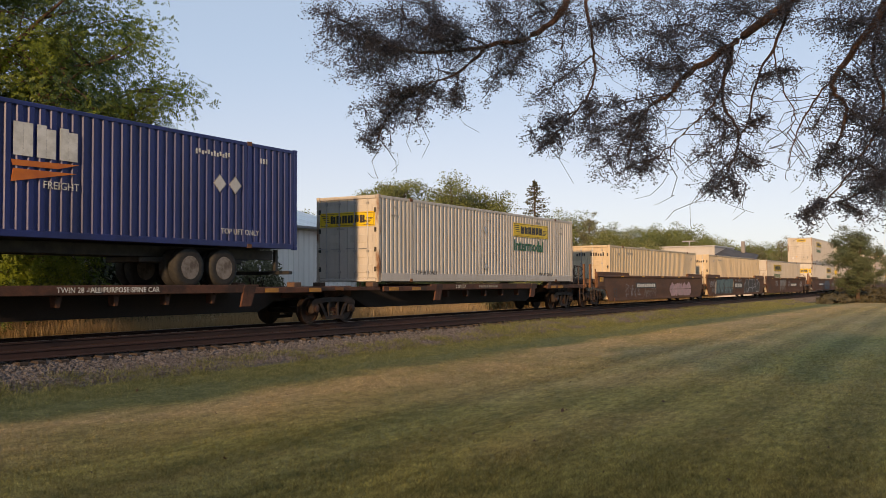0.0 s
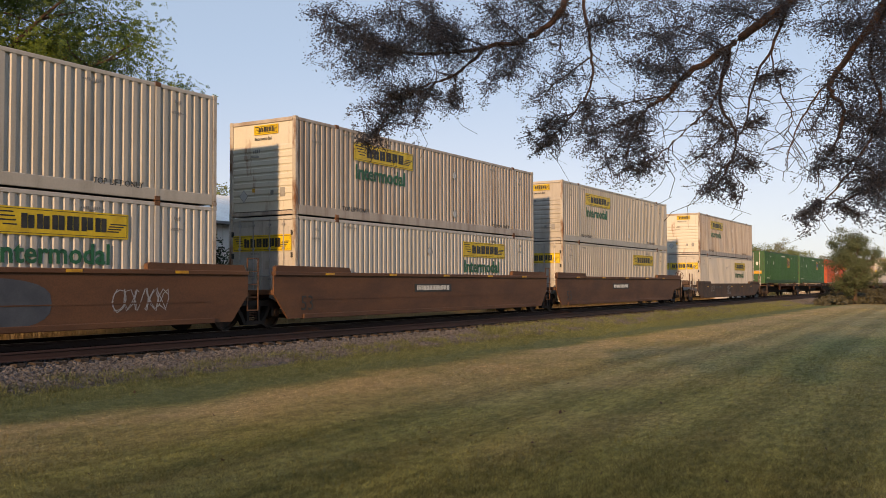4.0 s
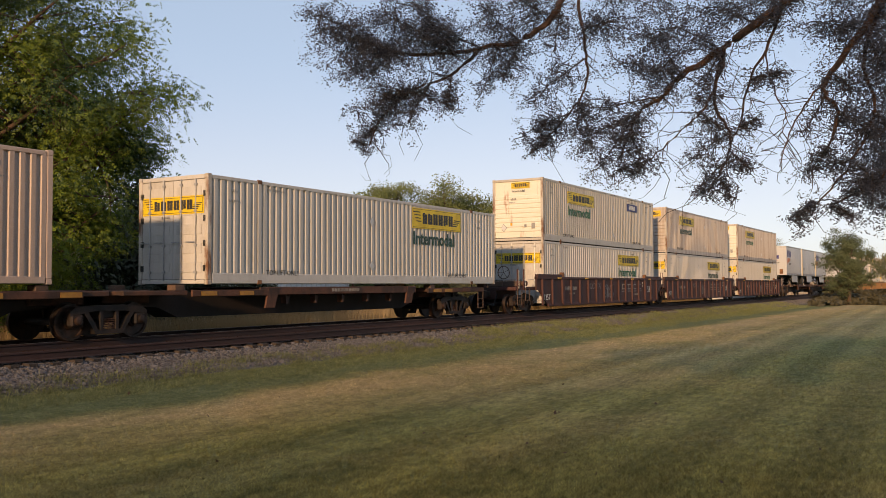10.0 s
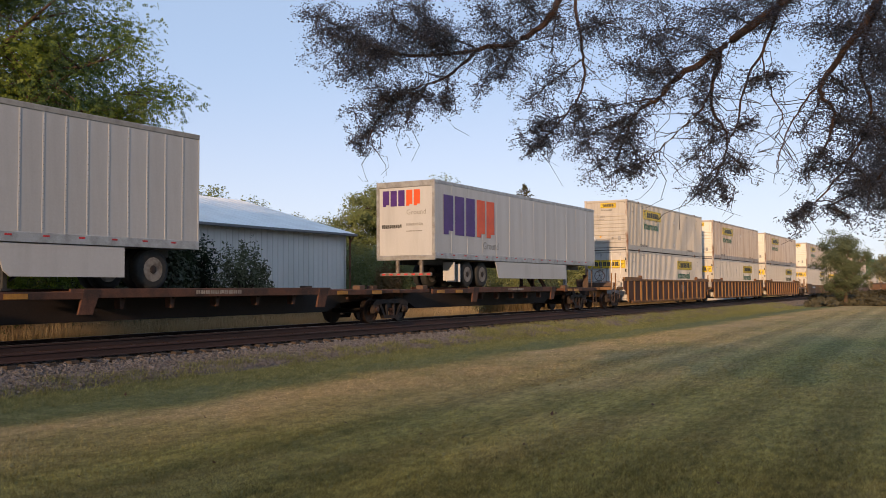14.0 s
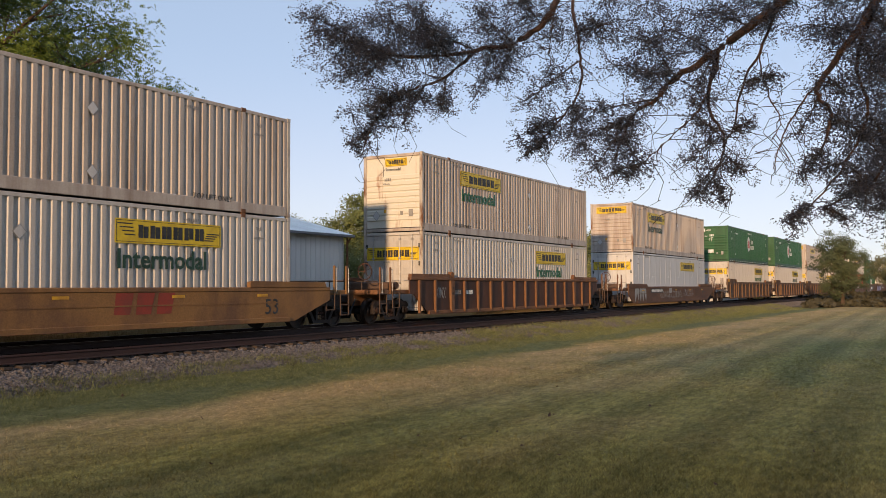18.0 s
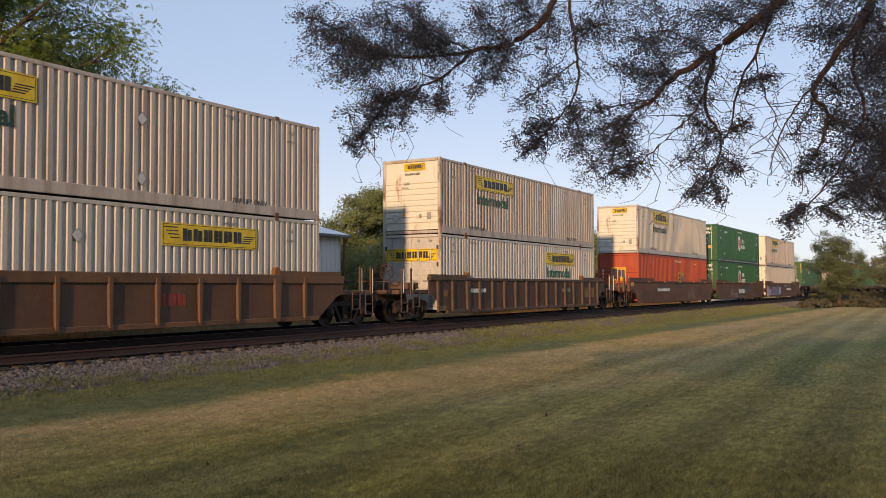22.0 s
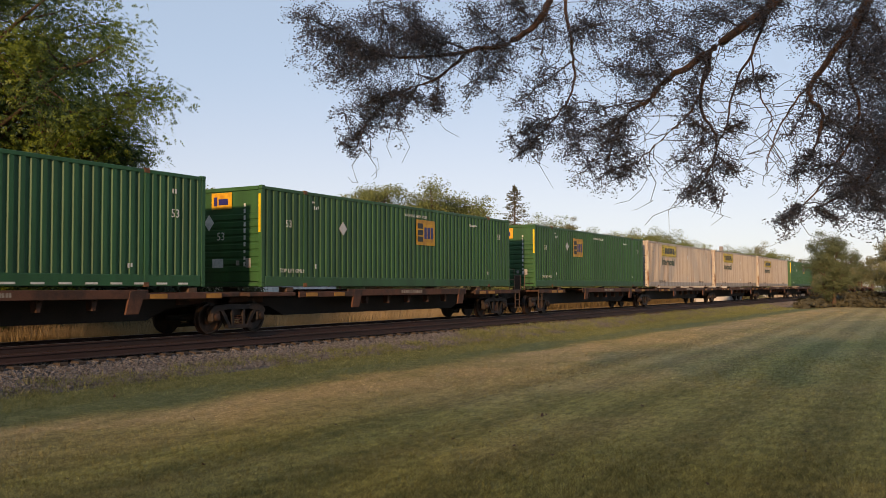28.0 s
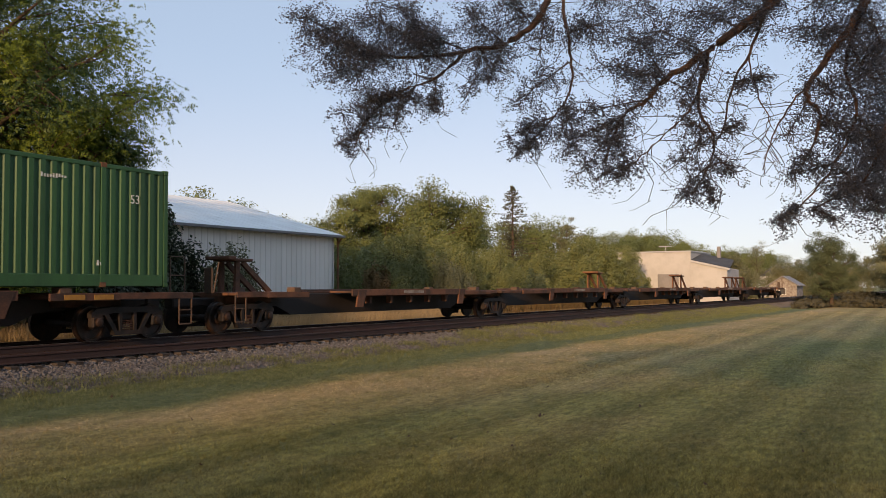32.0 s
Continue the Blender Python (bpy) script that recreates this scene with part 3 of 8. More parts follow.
# ---------- grass blades ----------
def blades(count, place, height, width, seed, lean=0.5, spread_far=False):
    r = np.random.RandomState(seed)
    p = place(r, count)
    a = r.rand(count) * 6.283
    h = height * r.uniform(0.5, 1.2, count)
    d = np.stack([np.cos(a), np.sin(a), np.zeros(count)], -1)
    tip = p + np.stack([r.normal(0, lean, count) * h, r.normal(0, lean, count) * h, h], -1)
    far = np.maximum(1.0, np.hypot(p[:, 0], p[:, 1]) / 16.0) if spread_far else 1.0
    w = (width * far * r.uniform(0.6, 1.3, count))[:, None]
    return np.stack([p - d * w, p + d * w, tip], 1).reshape(-1, 3)


def lawn_place(r, n):
    """Spots in the wedge of lawn ahead, denser close by."""
    az = np.radians(r.uniform(-2, 62, n))
    u = r.rand(n)
    d = 1 / (u / 6.2 + (1 - u) / 80)
    x, y = d * np.cos(az), d * np.sin(az)
    y = np.where(y > YC - 3.4, y * 0.5, y)
    return np.stack([x, y, np.full(n, -0.014)], -1)


def strip_place(x0, x1, y0, y1, z, power=1.0, edge=0.0):
    def f(r, n):
        x = x0 + (x1 - x0) * r.rand(n) ** power
        y = y0 + (y1 - y0) * r.rand(n)
        y = y + edge * np.sin(x * 0.9) * np.sin(x * 0.23 + 1)
        return np.stack([x, y, np.full(n, z)], -1)
    return f


def tuft_place(x0, x1, y0, y1, tufts, radius, seed):
    """Clumps of weeds on the toe of the bank."""
    q = np.random.RandomState(seed)
    cx, cy = x0 + (x1 - x0) * q.rand(tufts) ** 1.2, y0 + (y1 - y0) * q.rand(tufts) ** 0.7

    def f(r, n):
        i = r.randint(0, tufts, n)
        x, y = cx[i] + r.normal(0, radius, n), cy[i] + r.normal(0, radius * 0.6, n)
        return np.stack([x, y, np.array([bank_height(v) for v in y]) - 0.01], -1)
    return f


_b = [blades(430000, lawn_place, 0.050, 0.0058, 11, lean=0.75, spread_far=True)]
thing("lawn_grass", "short mown green grass blades of the lawn", "grass", kind="stuff", data=array_mesh("lawn_grass", np.concatenate(_b), 3, "lawn_blade"))
_b = [blades(60000, strip_place(6, 90, YC - 5.4, YC - 3.1, -0.01, 1.3, 0.35), 0.075, 0.005, 12), blades(30000, tuft_place(6, 80, YC - 3.9, YC - 2.75, 420, 0.20, 21), 0.15, 0.006, 13), blades(26000, tuft_place(30, 90, YC - 3.6, YC - 1.9, 260, 0.30, 22), 0.16, 0.008, 16)]
thing("bank_grass", "longer green grass and weeds at the foot of the ballast", "grass", kind="stuff", data=array_mesh("bank_grass", np.concatenate(_b), 3, "lawn_blade"))
_rl = np.random.RandomState(33)
_fl = lawn_place(_rl, 75) * np.array((1.35, 1.35, 0)) + np.array((0, 0, 0.045))
_fl = _fl[(_fl[:, 1] < YC - 3.6) & (np.hypot(_fl[:, 0], _fl[:, 1]) > 9)]
_dir = _rl.normal(size=(len(_fl), 3)) * np.array((1, 1, 0.5))
_dir /= np.linalg.norm(_dir, axis=1)[:, None]
_side = np.cross(_dir, _rl.normal(size=(len(_fl), 3)) * 0.4 + np.array((0, 0, 1)))
_half = _rl.uniform(0.014, 0.034, (len(_fl), 1))
_q = np.stack([_fl - _dir * _half, _fl + _side * _half * 0.6, _fl + _dir * _half + np.array((0, 0, 0.02)), _fl - _side * _half * 0.6], 1).reshape(-1, 3)
thing("fallen_leaves", "small dark brown curled leaves fallen on the lawn", "leaves", kind="stuff", data=array_mesh("fallen_leaves", _q, 4, "branch_bark"))
_b = [blades(80000, strip_place(4, 190, YC + 3.2, YC + 9.5, 0, 1.7), 0.42, 0.012, 14, 0.35), blades(36000, strip_place(8, 46, YC + 6.0, YC + 8.0, 0), 0.92, 0.011, 17, 0.22)]
thing("dry_field_grass", "tall golden dry grass behind the track", "grass", kind="stuff", data=array_mesh("dry_field_grass", np.concatenate(_b), 3, "blade_gold"))
_b = [blades(30000, strip_place(30, 120, YC + 8.0, YC + 11.5, 0, 1.0), 1.5, 0.016, 15, 0.16)]
thing("dry_weeds", "tall reddish-brown dry weeds before the bushes", "weeds", kind="stuff", data=array_mesh("dry_weeds", np.concatenate(_b), 3, "leaf_dry"))
# ---------- rolling stock ----------
LEN, HIGH, WID = 16.154, 2.896, 2.59
NEAR = -WID / 2
MOVERS = []
MESH = {}


def once(key, build):
    if key not in MESH:
        MESH[key] = build()
    return MESH[key]


def corrugated(segments, y, z0, z1, mat, pitch=0.262, depth=0.045):
    """Pressed sheet: flat crests on the outer plane y, flat troughs behind, sloping webs between."""
    def build():
        s = Shape()
        into = depth if y < 0 else -depth
        for a, b in segments:
            n = max(1, round((b - a) / pitch))
            p = (b - a) / n
            prof = []
            for i in range(n):
                x = a + i * p
                prof += [(x, into), (x + 0.30 * p, into), (x + 0.43 * p, 0), (x + 0.87 * p, 0)]
            prof.append((b, into))
            k = len(s.v)
            for x, d in prof:
                s.v += [(x, y + d, z0), (x, y + d, z1)]
            for i in range(len(prof) - 1):
                q = k + 2 * i
                s.f.append([q, q + 2, q + 3, q + 1])
        return s.made("side_panel", mat)
    return build


def ribbed_end(mat, ribs=8):
    """Front wall: a plate with horizontal pressed ribs, in the plane x = 0.03."""
    def build():
        s = Shape()
        prof = [(0.05, 0.16)]
        for i in range(ribs):
            z = 0.42 + i * 0.215
            prof += [(0.05, z), (0.022, z + 0.03), (0.022, z + 0.15), (0.05, z + 0.18)]
        prof += [(0.05, 2.80)]
        for x, z in prof:
            s.v += [(x, -1.17, z), (x, 1.17, z)]
        for i in range(len(prof) - 1):
            s.f.append([2 * i, 2 * i + 1, 2 * i + 3, 2 * i + 2])
        return s.made("front_wall", mat)
    return build


def sign_board(parent, x0, x1, z0, z1, y, end=None, paint="sign_yellow"):
    """Yellow board with a black border and a row of plain black blocks; end: put on the end wall at this x."""
    w, h = x1 - x0, z1 - z0
    key = ("sign", round(w, 2), round(h, 2), paint)
    m = Matrix.Translation((x0, y, z0)) if end is None else Matrix.Translation((end, -x0, z0)) @ Matrix.Rotation(radians(-90), 4, "Z")
    board = part("sign_board", once(key, lambda: Shape().box(0, w, -0.006, 0, 0, h).made("sign_board", paint)), parent, "yellow sign board" if paint == "sign_yellow" else "faded cream sign board", m)

    def frame_lines():
        s, t, g = Shape(), 0.012, 0.035
        for a, b, c, d in ((g, w - g, g, g + t), (g, w - g, h - g - t, h - g), (g, g + t, g, h - g), (w - g - t, w - g, g, h - g)):
            s.box(a, b, -0.009, -0.006, c, d)
        for side in (0, 1):
            for k in range(4):
                a = g + 0.03 + k * 0.02 * w
                zz = h * (0.78 - 0.15 * k) if side == 0 else h * (0.25 + 0.14 * (3 - k) * 0.7)
                b = a + 0.13 * w - k * 0.012 * w
                s.box(a if side == 0 else w - b, b if side == 0 else w - a, -0.009, -0.006, zz, zz + h * 0.05)
        return s.made("border", "mark_black")
    part("border", once(key + ("border",), frame_lines), board)
    part("plain_bars_marking", once(key + ("blocks",), lambda: letter_blocks(0.20 * w, 0.84 * w, 0.24 * h, 0.78 * h, 6, -0.0105, 5, 0.42).made("plain_bars_marking", "mark_black")), board)
    return board


def small_marks(parent, mat, y, spots, seed=1):
    """Rows of small unreadable figures as bars."""
    def build():
        s, r = Shape(), random.Random(seed)
        for x, z, n, h in spots:
            for i in range(n):
                if r.random() < 0.9:
                    s.box(x + i * h * 0.75, x + i * h * 0.75 + h * 0.45, y, y + 0.003, z + r.choice((0, 0, 0.25)) * h, z + h * r.choice((1, 1, 0.7)))
        return s.made("stencil_marking", mat)
    part("stencil_marking", once(("marks", mat, y, tuple(spots), seed), build), parent)


def diamond(parent, x, z, size, mat, y):
    s = lambda k, d, m: Shape().prism([(x - k, z), (x, z - k), (x + k, z), (x, z + k)], y - d, y + 0.004 - d).made("placard", m)
    edge = part("placard", once(("diamond", x, z, size, y), lambda: s(size, 0, "mark_grey")), parent, "thin-edged diamond placard")
    part("placard_face", once(("diamondf", x, z, size, mat, y), lambda: s(size * 0.88, 0.003, mat if mat != "mark_white" else "grey_white")), edge)


def container_shell(mat, post, end_left, rail_mat=None, pitch=0.262, rusty=None, smooth=False, dashes=None):
    """A 53 foot box: frame, posts at the 40 foot marks, side sheets, roof and both end walls. Its base centre line starts at the origin."""
    ob = thing("shipping_container", "x", "container", "containers on the train")
    k = (mat, post, pitch, smooth)
    rail_mat = rail_mat or mat
    sill = 0.30 if mat in WHITES + ("green", "badge_green") else 0.17
    seg = ((0.13, 1.89), (2.05, 14.10), (14.26, 16.03))
    if smooth:
        def plates():
            return Shape().box(0.03, w - 0.004, NEAR + 0.012, NEAR + 0.03, 0.15, 2.74, 0.003).box(-0.01, 0.032, NEAR + 0.006, NEAR + 0.03, 0.15, 2.74).made("side_panel", mat)
        for a, b in seg:
            n = max(1, round((b - a) / 1.1))
            w = (b - a) / n
            for i in range(n):
                part("side_panel", once(k + ("plate", round(w, 3)), plates), ob, at=Matrix.Translation((a + w * i, 0, 0)))

        def rivets():
            s = Shape()
            for x in (0.5, 1.3, 2.6, 3.7, 4.9, 7.1, 9.3, 12.6, 14.9):
                for z in (0.35, 1.5):
                    s.lathe([(0, 0.05), (-0.012, 0.05)], (x, NEAR + 0.012, z), 8)
            return s.made("lashing_disc", "mark_white")
        part("lashing_disc", once(k + ("discs",), rivets), ob)
    else:
        for j, run in enumerate(seg):
            part("side_panel", once(k + ("near", j), corrugated((run,), NEAR + 0.008, sill - 0.02, 2.79, mat, pitch)), ob)
    part("side_panel", once(k + ("far",), corrugated(((0.13, 16.03),), -NEAR - 0.008, 0.15, 2.79, mat, 0.9)), ob)
    part("roof", once(k + ("roof",), lambda: Shape().box(0.04, LEN - 0.04, NEAR + 0.03, -NEAR - 0.03, 2.83, 2.87).made("roof", mat)), ob)
    part("floor", once(k + ("floor",), lambda: Shape().box(0.04, LEN - 0.04, NEAR + 0.05, -NEAR - 0.05, 0.04, 0.14).made("floor", "mark_black")), ob)
    for side in (-1, 1):
        y0, y1 = (NEAR, NEAR + 0.05) if side < 0 else (-NEAR - 0.05, -NEAR)
        part("bottom_rail", once(k + ("brail", side), lambda: Shape().box(0.16, LEN - 0.16, y0, y1, 0.02, sill, 0.012).made("bottom_rail", rail_mat)), ob)
        part("top_rail", once(k + ("trail", side), lambda: Shape().box(0.16, LEN - 0.16, y0, y1, 2.77, 2.87, 0.012).made("top_rail", rail_mat)), ob)
        for i, x in enumerate((0.0, LEN - 0.14)):
            part("corner_post", once(k + ("post", side, i), lambda: Shape().box(x, x + 0.14, y0 if side < 0 else y1 - 0.13, y0 + 0.13 if side < 0 else y1, 0.12, 2.78, 0.012).made("corner_post", post)), ob)
            for z in (0.0, HIGH - 0.118):
                part("corner_casting", once(("casting", side, i, z, post), lambda: Shape().box(x - 0.004, x + 0.144, y0 - 0.004 if side < 0 else y1 - 0.12, y0 + 0.12 if side < 0 else y1 + 0.004, z, z + 0.118, 0.012).made("corner_casting", post)), ob)
        for x in (1.981, 14.173):
            part("lifting_post", once(k + ("lift", side, x), lambda: Shape().box(x - 0.075, x + 0.075, y0 - 0.003 if side < 0 else y1 - 0.06, y0 + 0.06 if side < 0 else y1 + 0.003, 0.0, HIGH, 0.012).made("lifting_post", rail_mat)), ob)
            if side < 0:
                for z in (0.0, HIGH - 0.12):
                    part("lifting_casting", once(("liftcast", x, z), lambda: Shape().box(x - 0.09, x + 0.09, y0 - 0.008, y0 + 0.05, z, z + 0.12, 0.01).made("lifting_casting", "rust")), ob)
    part("end_wall", once(k + ("endr",), lambda: Shape().box(LEN - 0.05, LEN - 0.02, -1.17, 1.17, 0.12, 2.8).made("end_wall", mat)), ob)
    for z in (0.02, 2.77):
        part("end_rail", once(k + ("erail", z), lambda: Shape().box(0.004, 0.06, -1.16, 1.16, z, z + 0.11, 0.01).made("end_rail", rail_mat)), ob)
    if end_left == "doors":
        for j, (a, b) in enumerate(((-1.165, -0.006), (0.006, 1.165))):
            def leaf_door():
                return Shape().box(0.03, 0.07, a, b, 0.14, 2.76, 0.008).made("door", rusty or mat)
            door = part("door", once(k + ("door", j, rusty), leaf_door), ob)
            pressing = once(k + ("pressing", j, rusty), lambda: Shape().box(0.018, 0.03, a + 0.12, b - 0.12, 0.32, 0.58, 0.006).made("pressed_panel", rusty or mat))
            for i in range(5):
                part("pressed_panel", pressing, door, at=Matrix.Translation((0, 0, 0.5 * i)))
            for q in (0.27, 0.73):
                y = a + (b - a) * q

                def rod():
                    s = Shape().tube((-0.004, y, 0.1), (-0.004, y, 2.8), 0.019, sides=6)
                    for z in (0.3, 1.0, 1.9, 2.6):
                        s.box(-0.028, 0.02, y - 0.05, y + 0.05, z, z + 0.06, 0.004)
                    s.box(-0.026, -0.004, y, y + 0.34, 1.1, 1.135, 0.004)
                    return s.made("lock_rod", "galvanised")
                part("lock_rod", once(("rod", j, q), rod), door, "galvanised door locking rod")
            hy = a if j == 0 else b

            for z in (0.35, 1.0, 1.65, 2.3):
                part("hinge", once(("hinge", j), lambda: Shape().box(0.0, 0.03, hy - 0.05, hy + 0.05, 0, 0.16, 0.005).made("hinge", "mark_black")), door, at=Matrix.Translation((0, 0, z)))
    else:
        part("front_wall", once(k + ("front", rusty), ribbed_end(rusty or mat)), ob)
        part("vent", once(("vent", 0), lambda: Shape().box(0.006, 0.03, -0.88, -0.70, 0.55, 0.82, 0.006).made("vent", "mark_grey")), ob)
        part("vent", once(("vent", 1), lambda: Shape().box(0.012, 0.03, -0.45, -0.33, 0.62, 0.76, 0.006).made("vent", "mark_grey")), ob)
    if dashes:
        def strip():
            s = Shape()
            for i in range(22):
                s.box(0.5 + i * 0.70, 0.5 + i * 0.70 + 0.34, NEAR - 0.004, NEAR, 0.06, 0.11)
            return s.made("reflector_strip", dashes)
        part("reflector_strip", once(("dashes", dashes), strip), ob)
    return ob


KINDS = {}


def white_box(end_left, sign_at, end_sign, rusty=None, words="mark_green", smooth=False, mat="white", blue_board=False, plain=False, word=True, rail_mat="white", paint="sign_yellow", lift=0.0):
    """White corrugated box with a yellow sign board on the side and the word below it."""
    ob = container_shell(mat, "white_edge" if mat in WHITES else mat, end_left, rail_mat=rail_mat, rusty=rusty, smooth=smooth)
    if not plain:
        sign_board(ob, sign_at, sign_at + 3.45, 1.92 + 0.4 * lift, 2.50 + 1.25 * lift, NEAR - 0.001, paint=paint)
        if word:
            part("lettering", lettering("Intermodal", 0.47, words, 0.014), ob, "the word Intermodal in green paint", Matrix.Translation((sign_at + 0.05, NEAR - 0.0012, 1.34 + 0.5 * lift)) @ Matrix.Diagonal((1.02, 1, 1, 1)))
        part("lettering", lettering("TOP LIFT ONLY", 0.15, "mark_black"), ob, "", Matrix.Translation((2.25, NEAR - 0.001, 0.26)))
        part("lettering", lettering("TOP LIFT ONLY", 0.15, "mark_black"), ob, "", Matrix.Translation((12.3, NEAR - 0.001, 0.26)))
        diamond(ob, 9.2 if end_left == "front" else 7.4, 2.05, 0.17, "mark_white", NEAR - 0.001)
        diamond(ob, 9.2 if end_left == "front" else 7.4, 0.60, 0.17, "mark_white", NEAR - 0.001)
    small_marks(ob, "mark_grey", NEAR - 0.001, ((0.9, 2.45, 3, 0.10), (0.75, 2.2, 8, 0.07), (2.3, 2.62, 14, 0.07), (12.0, 2.55, 9, 0.08), (14.7, 2.45, 3, 0.10), (14.6, 2.2, 8, 0.07)), 3)
    if end_sign == "doors":
        sign_board(ob, -1.14, 1.14, 1.86, 2.34, 0, end=0.012)
    elif end_sign == "wide":
        sign_board(ob, -0.92, 0.92, 2.30, 2.68, 0, end=0.02)
    elif end_sign == "small":
        sign_board(ob, -0.32, 0.62, 2.44, 2.72, 0, end=0.02)
    if end_sign in ("wide", "small"):
        turn = Matrix.Rotation(radians(-90), 4, "Z")
        part("lettering", lettering("Intermodal", 0.11, "mark_black"), ob, "", Matrix.Translation((0.018, 0.30, 2.24 if end_sign == "wide" else 2.27)) @ turn)
        part("placard", once(("endplacard",), lambda: Shape().prism([(-0.17, 0), (0, -0.19), (0.17, 0), (0, 0.19)], -0.006, 0).made("placard", "mark_grey")), ob, "diamond placard", Matrix.Translation((0.018, 0.72, 0.62)) @ turn)
        part("placard_face", once(("endplacardf",), lambda: Shape().prism([(-0.145, 0), (0, -0.165), (0.145, 0), (0, 0.165)], -0.009, -0.006).made("placard_face", "grey_white")), ob, "", Matrix.Translation((0.018, 0.72, 0.62)) @ turn)
        part("notice", once(("endnotice",), lambda: Shape().box(0.012, 0.019, 0.28, 0.38, 0.72, 0.84).made("notice", "mark_yellow")), ob)
    if mat in WHITES:
        small_marks_end(ob, ((0.35, 1.90, 4, 0.10), (0.42, 1.76, 7, 0.06)), "mark_grey")
    if blue_board:
        part("blue_board", once(("blueboard",), lambda: Shape().box(11.4, 13.1, NEAR - 0.006, NEAR - 0.001, 2.12, 2.52).made("blue_board", "mark_navy")), ob, "small dark blue board")
        part("plain_bars_marking", once(("blueblocks",), lambda: letter_blocks(11.75, 12.8, 2.2, 2.44, 5, NEAR - 0.011, 2).made("plain_bars_marking", "mark_white")), ob)
    return ob


def green_box(end_left, logo_at, mat="green", post="green", logo_z=1.52):
    """Green corrugated box with a square yellow board."""
    ob = container_shell(mat, post, end_left, pitch=0.285)
    b = part("sign_board", once(("eboard",), lambda: Shape().box(0, 1.30, -0.005, 0, 0, 0.92).made("sign_board", "mark_yellow")), ob, "square yellow-orange board", Matrix.Translation((logo_at, NEAR - 0.001, logo_z)))

    def blk():
        s = Shape()
        for z in (0.12, 0.36, 0.60):
            s.box(0.08, 0.45, -0.009, -0.005, z, z + 0.19)
        return s.made("plain_bars_marking", "mark_black")

    def nav():
        s = Shape()
        for x in (0.54, 0.77, 1.00):
            s.box(x, x + 0.17, -0.0095, -0.0055, 0.24, 0.66)
        return s.made("plain_bars_marking", "mark_navy")
    part("plain_bars_marking", once(("eblk",), blk), b)
    part("plain_bars_marking", once(("enav",), nav), b)
    for x, z in ((1.05, 1.75), (14.95, 2.0)) if mat != "red" else ():
        part("lettering", lettering("53", 0.22, "mark_white"), ob, "", Matrix.Translation((x, NEAR - 0.001, z)))
    part("lettering", lettering("TOP LIFT ONLY", 0.12, "mark_white"), ob, "", Matrix.Translation((0.8, NEAR - 0.001, 0.42)))
    part("lettering", lettering("WARNING HIGH CUBE", 0.11, "mark_white"), ob, "", Matrix.Translation((7.6, NEAR - 0.001, 2.50)))
    small_marks(ob, "mark_white", NEAR - 0.001, ((2.4, 2.35, 3, 0.12), (2.35, 0.55, 2, 0.14), (12.5, 2.4, 9, 0.10), (14.0, 0.5, 2, 0.12), (2.3, 2.55, 4, 0.05)), 7)
    if mat != "red":
        diamond(ob, logo_at - 0.8 if logo_at < 8 else 3.9, 2.0 if logo_at < 8 else 1.85, 0.23, "mark_white", NEAR - 0.001)
    if end_left == "doors":
        e = part("door_board", once(("edoor",), lambda: Shape().box(0.012, 0.018, 0.05, 0.72, 2.02, 2.42).made("door_board", "mark_yellow")), ob)
        part("plain_bars_marking", once(("edoorb",), lambda: Shape().box(0.006, 0.011, 0.45, 0.62, 2.1, 2.34).box(0.006, 0.011, 0.14, 0.38, 2.12, 2.3).made("plain_bars_marking", "mark_navy")), e)
        part("placard", once(("eplac",), lambda: Shape().box(0.010, 0.017, -0.72, -0.52, 1.62, 1.9).made("placard", "mark_white")), ob)
        part("notice", once(("enote",), lambda: Shape().box(0.010, 0.017, -1.0, -0.2, 0.86, 1.12).made("notice", "mark_yellow")), ob)
    elif mat == "red":
        e = part("end_board", once(("rend",), lambda: Shape().box(0.010, 0.020, -0.50, 0.42, 1.25, 2.08).made("end_board", "mark_yellow")), ob)
        part("plain_bars_marking", once(("rendb",), lambda: Shape().box(0.004, 0.009, 0.06, 0.34, 1.36, 1.98).made("plain_bars_marking", "mark_black")), e)
        part("plain_bars_marking", once(("rendc",), lambda: Shape().box(0.004, 0.009, -0.40, -0.24, 1.44, 1.90).box(0.004, 0.009, -0.18, -0.02, 1.50, 1.90).made("plain_bars_marking", "mark_navy")), e)
        small_marks_end(ob, ((0.98, 1.2, 1, 0.14), (0.98, 1.4, 1, 0.14), (0.98, 1.6, 1, 0.14), (0.98, 1.8, 1, 0.14)))
    else:
        e = part("end_board", once(("eend",), lambda: Shape().box(0.010, 0.020, -0.16, 0.62, 2.26, 2.74).made("end_board", "mark_yellow")), ob)
        part("plain_bars_marking", once(("eendb",), lambda: Shape().box(0.004, 0.009, 0.40, 0.52, 2.36, 2.62).box(0.004, 0.009, -0.02, 0.34, 2.38, 2.56).made("plain_bars_marking", "mark_navy")), e)
        for y in (-1.26, 1.18):
            part("edge_strip", once(("eedge", y), lambda: Shape().box(-0.006, 0.0, y, y + 0.08, 1.55, 2.65).made("edge_strip", "sign_yellow")), ob, "yellow and black edge strip")
        turn = Matrix.Rotation(radians(-90), 4, "Z")
        part("placard", once(("gplac",), lambda: Shape().prism([(-0.19, 0), (0, -0.24), (0.19, 0), (0, 0.24)], -0.006, 0).made("placard", "mark_white")), ob, "white diamond placard", Matrix.Translation((0.016, 0.72, 1.88)) @ turn)
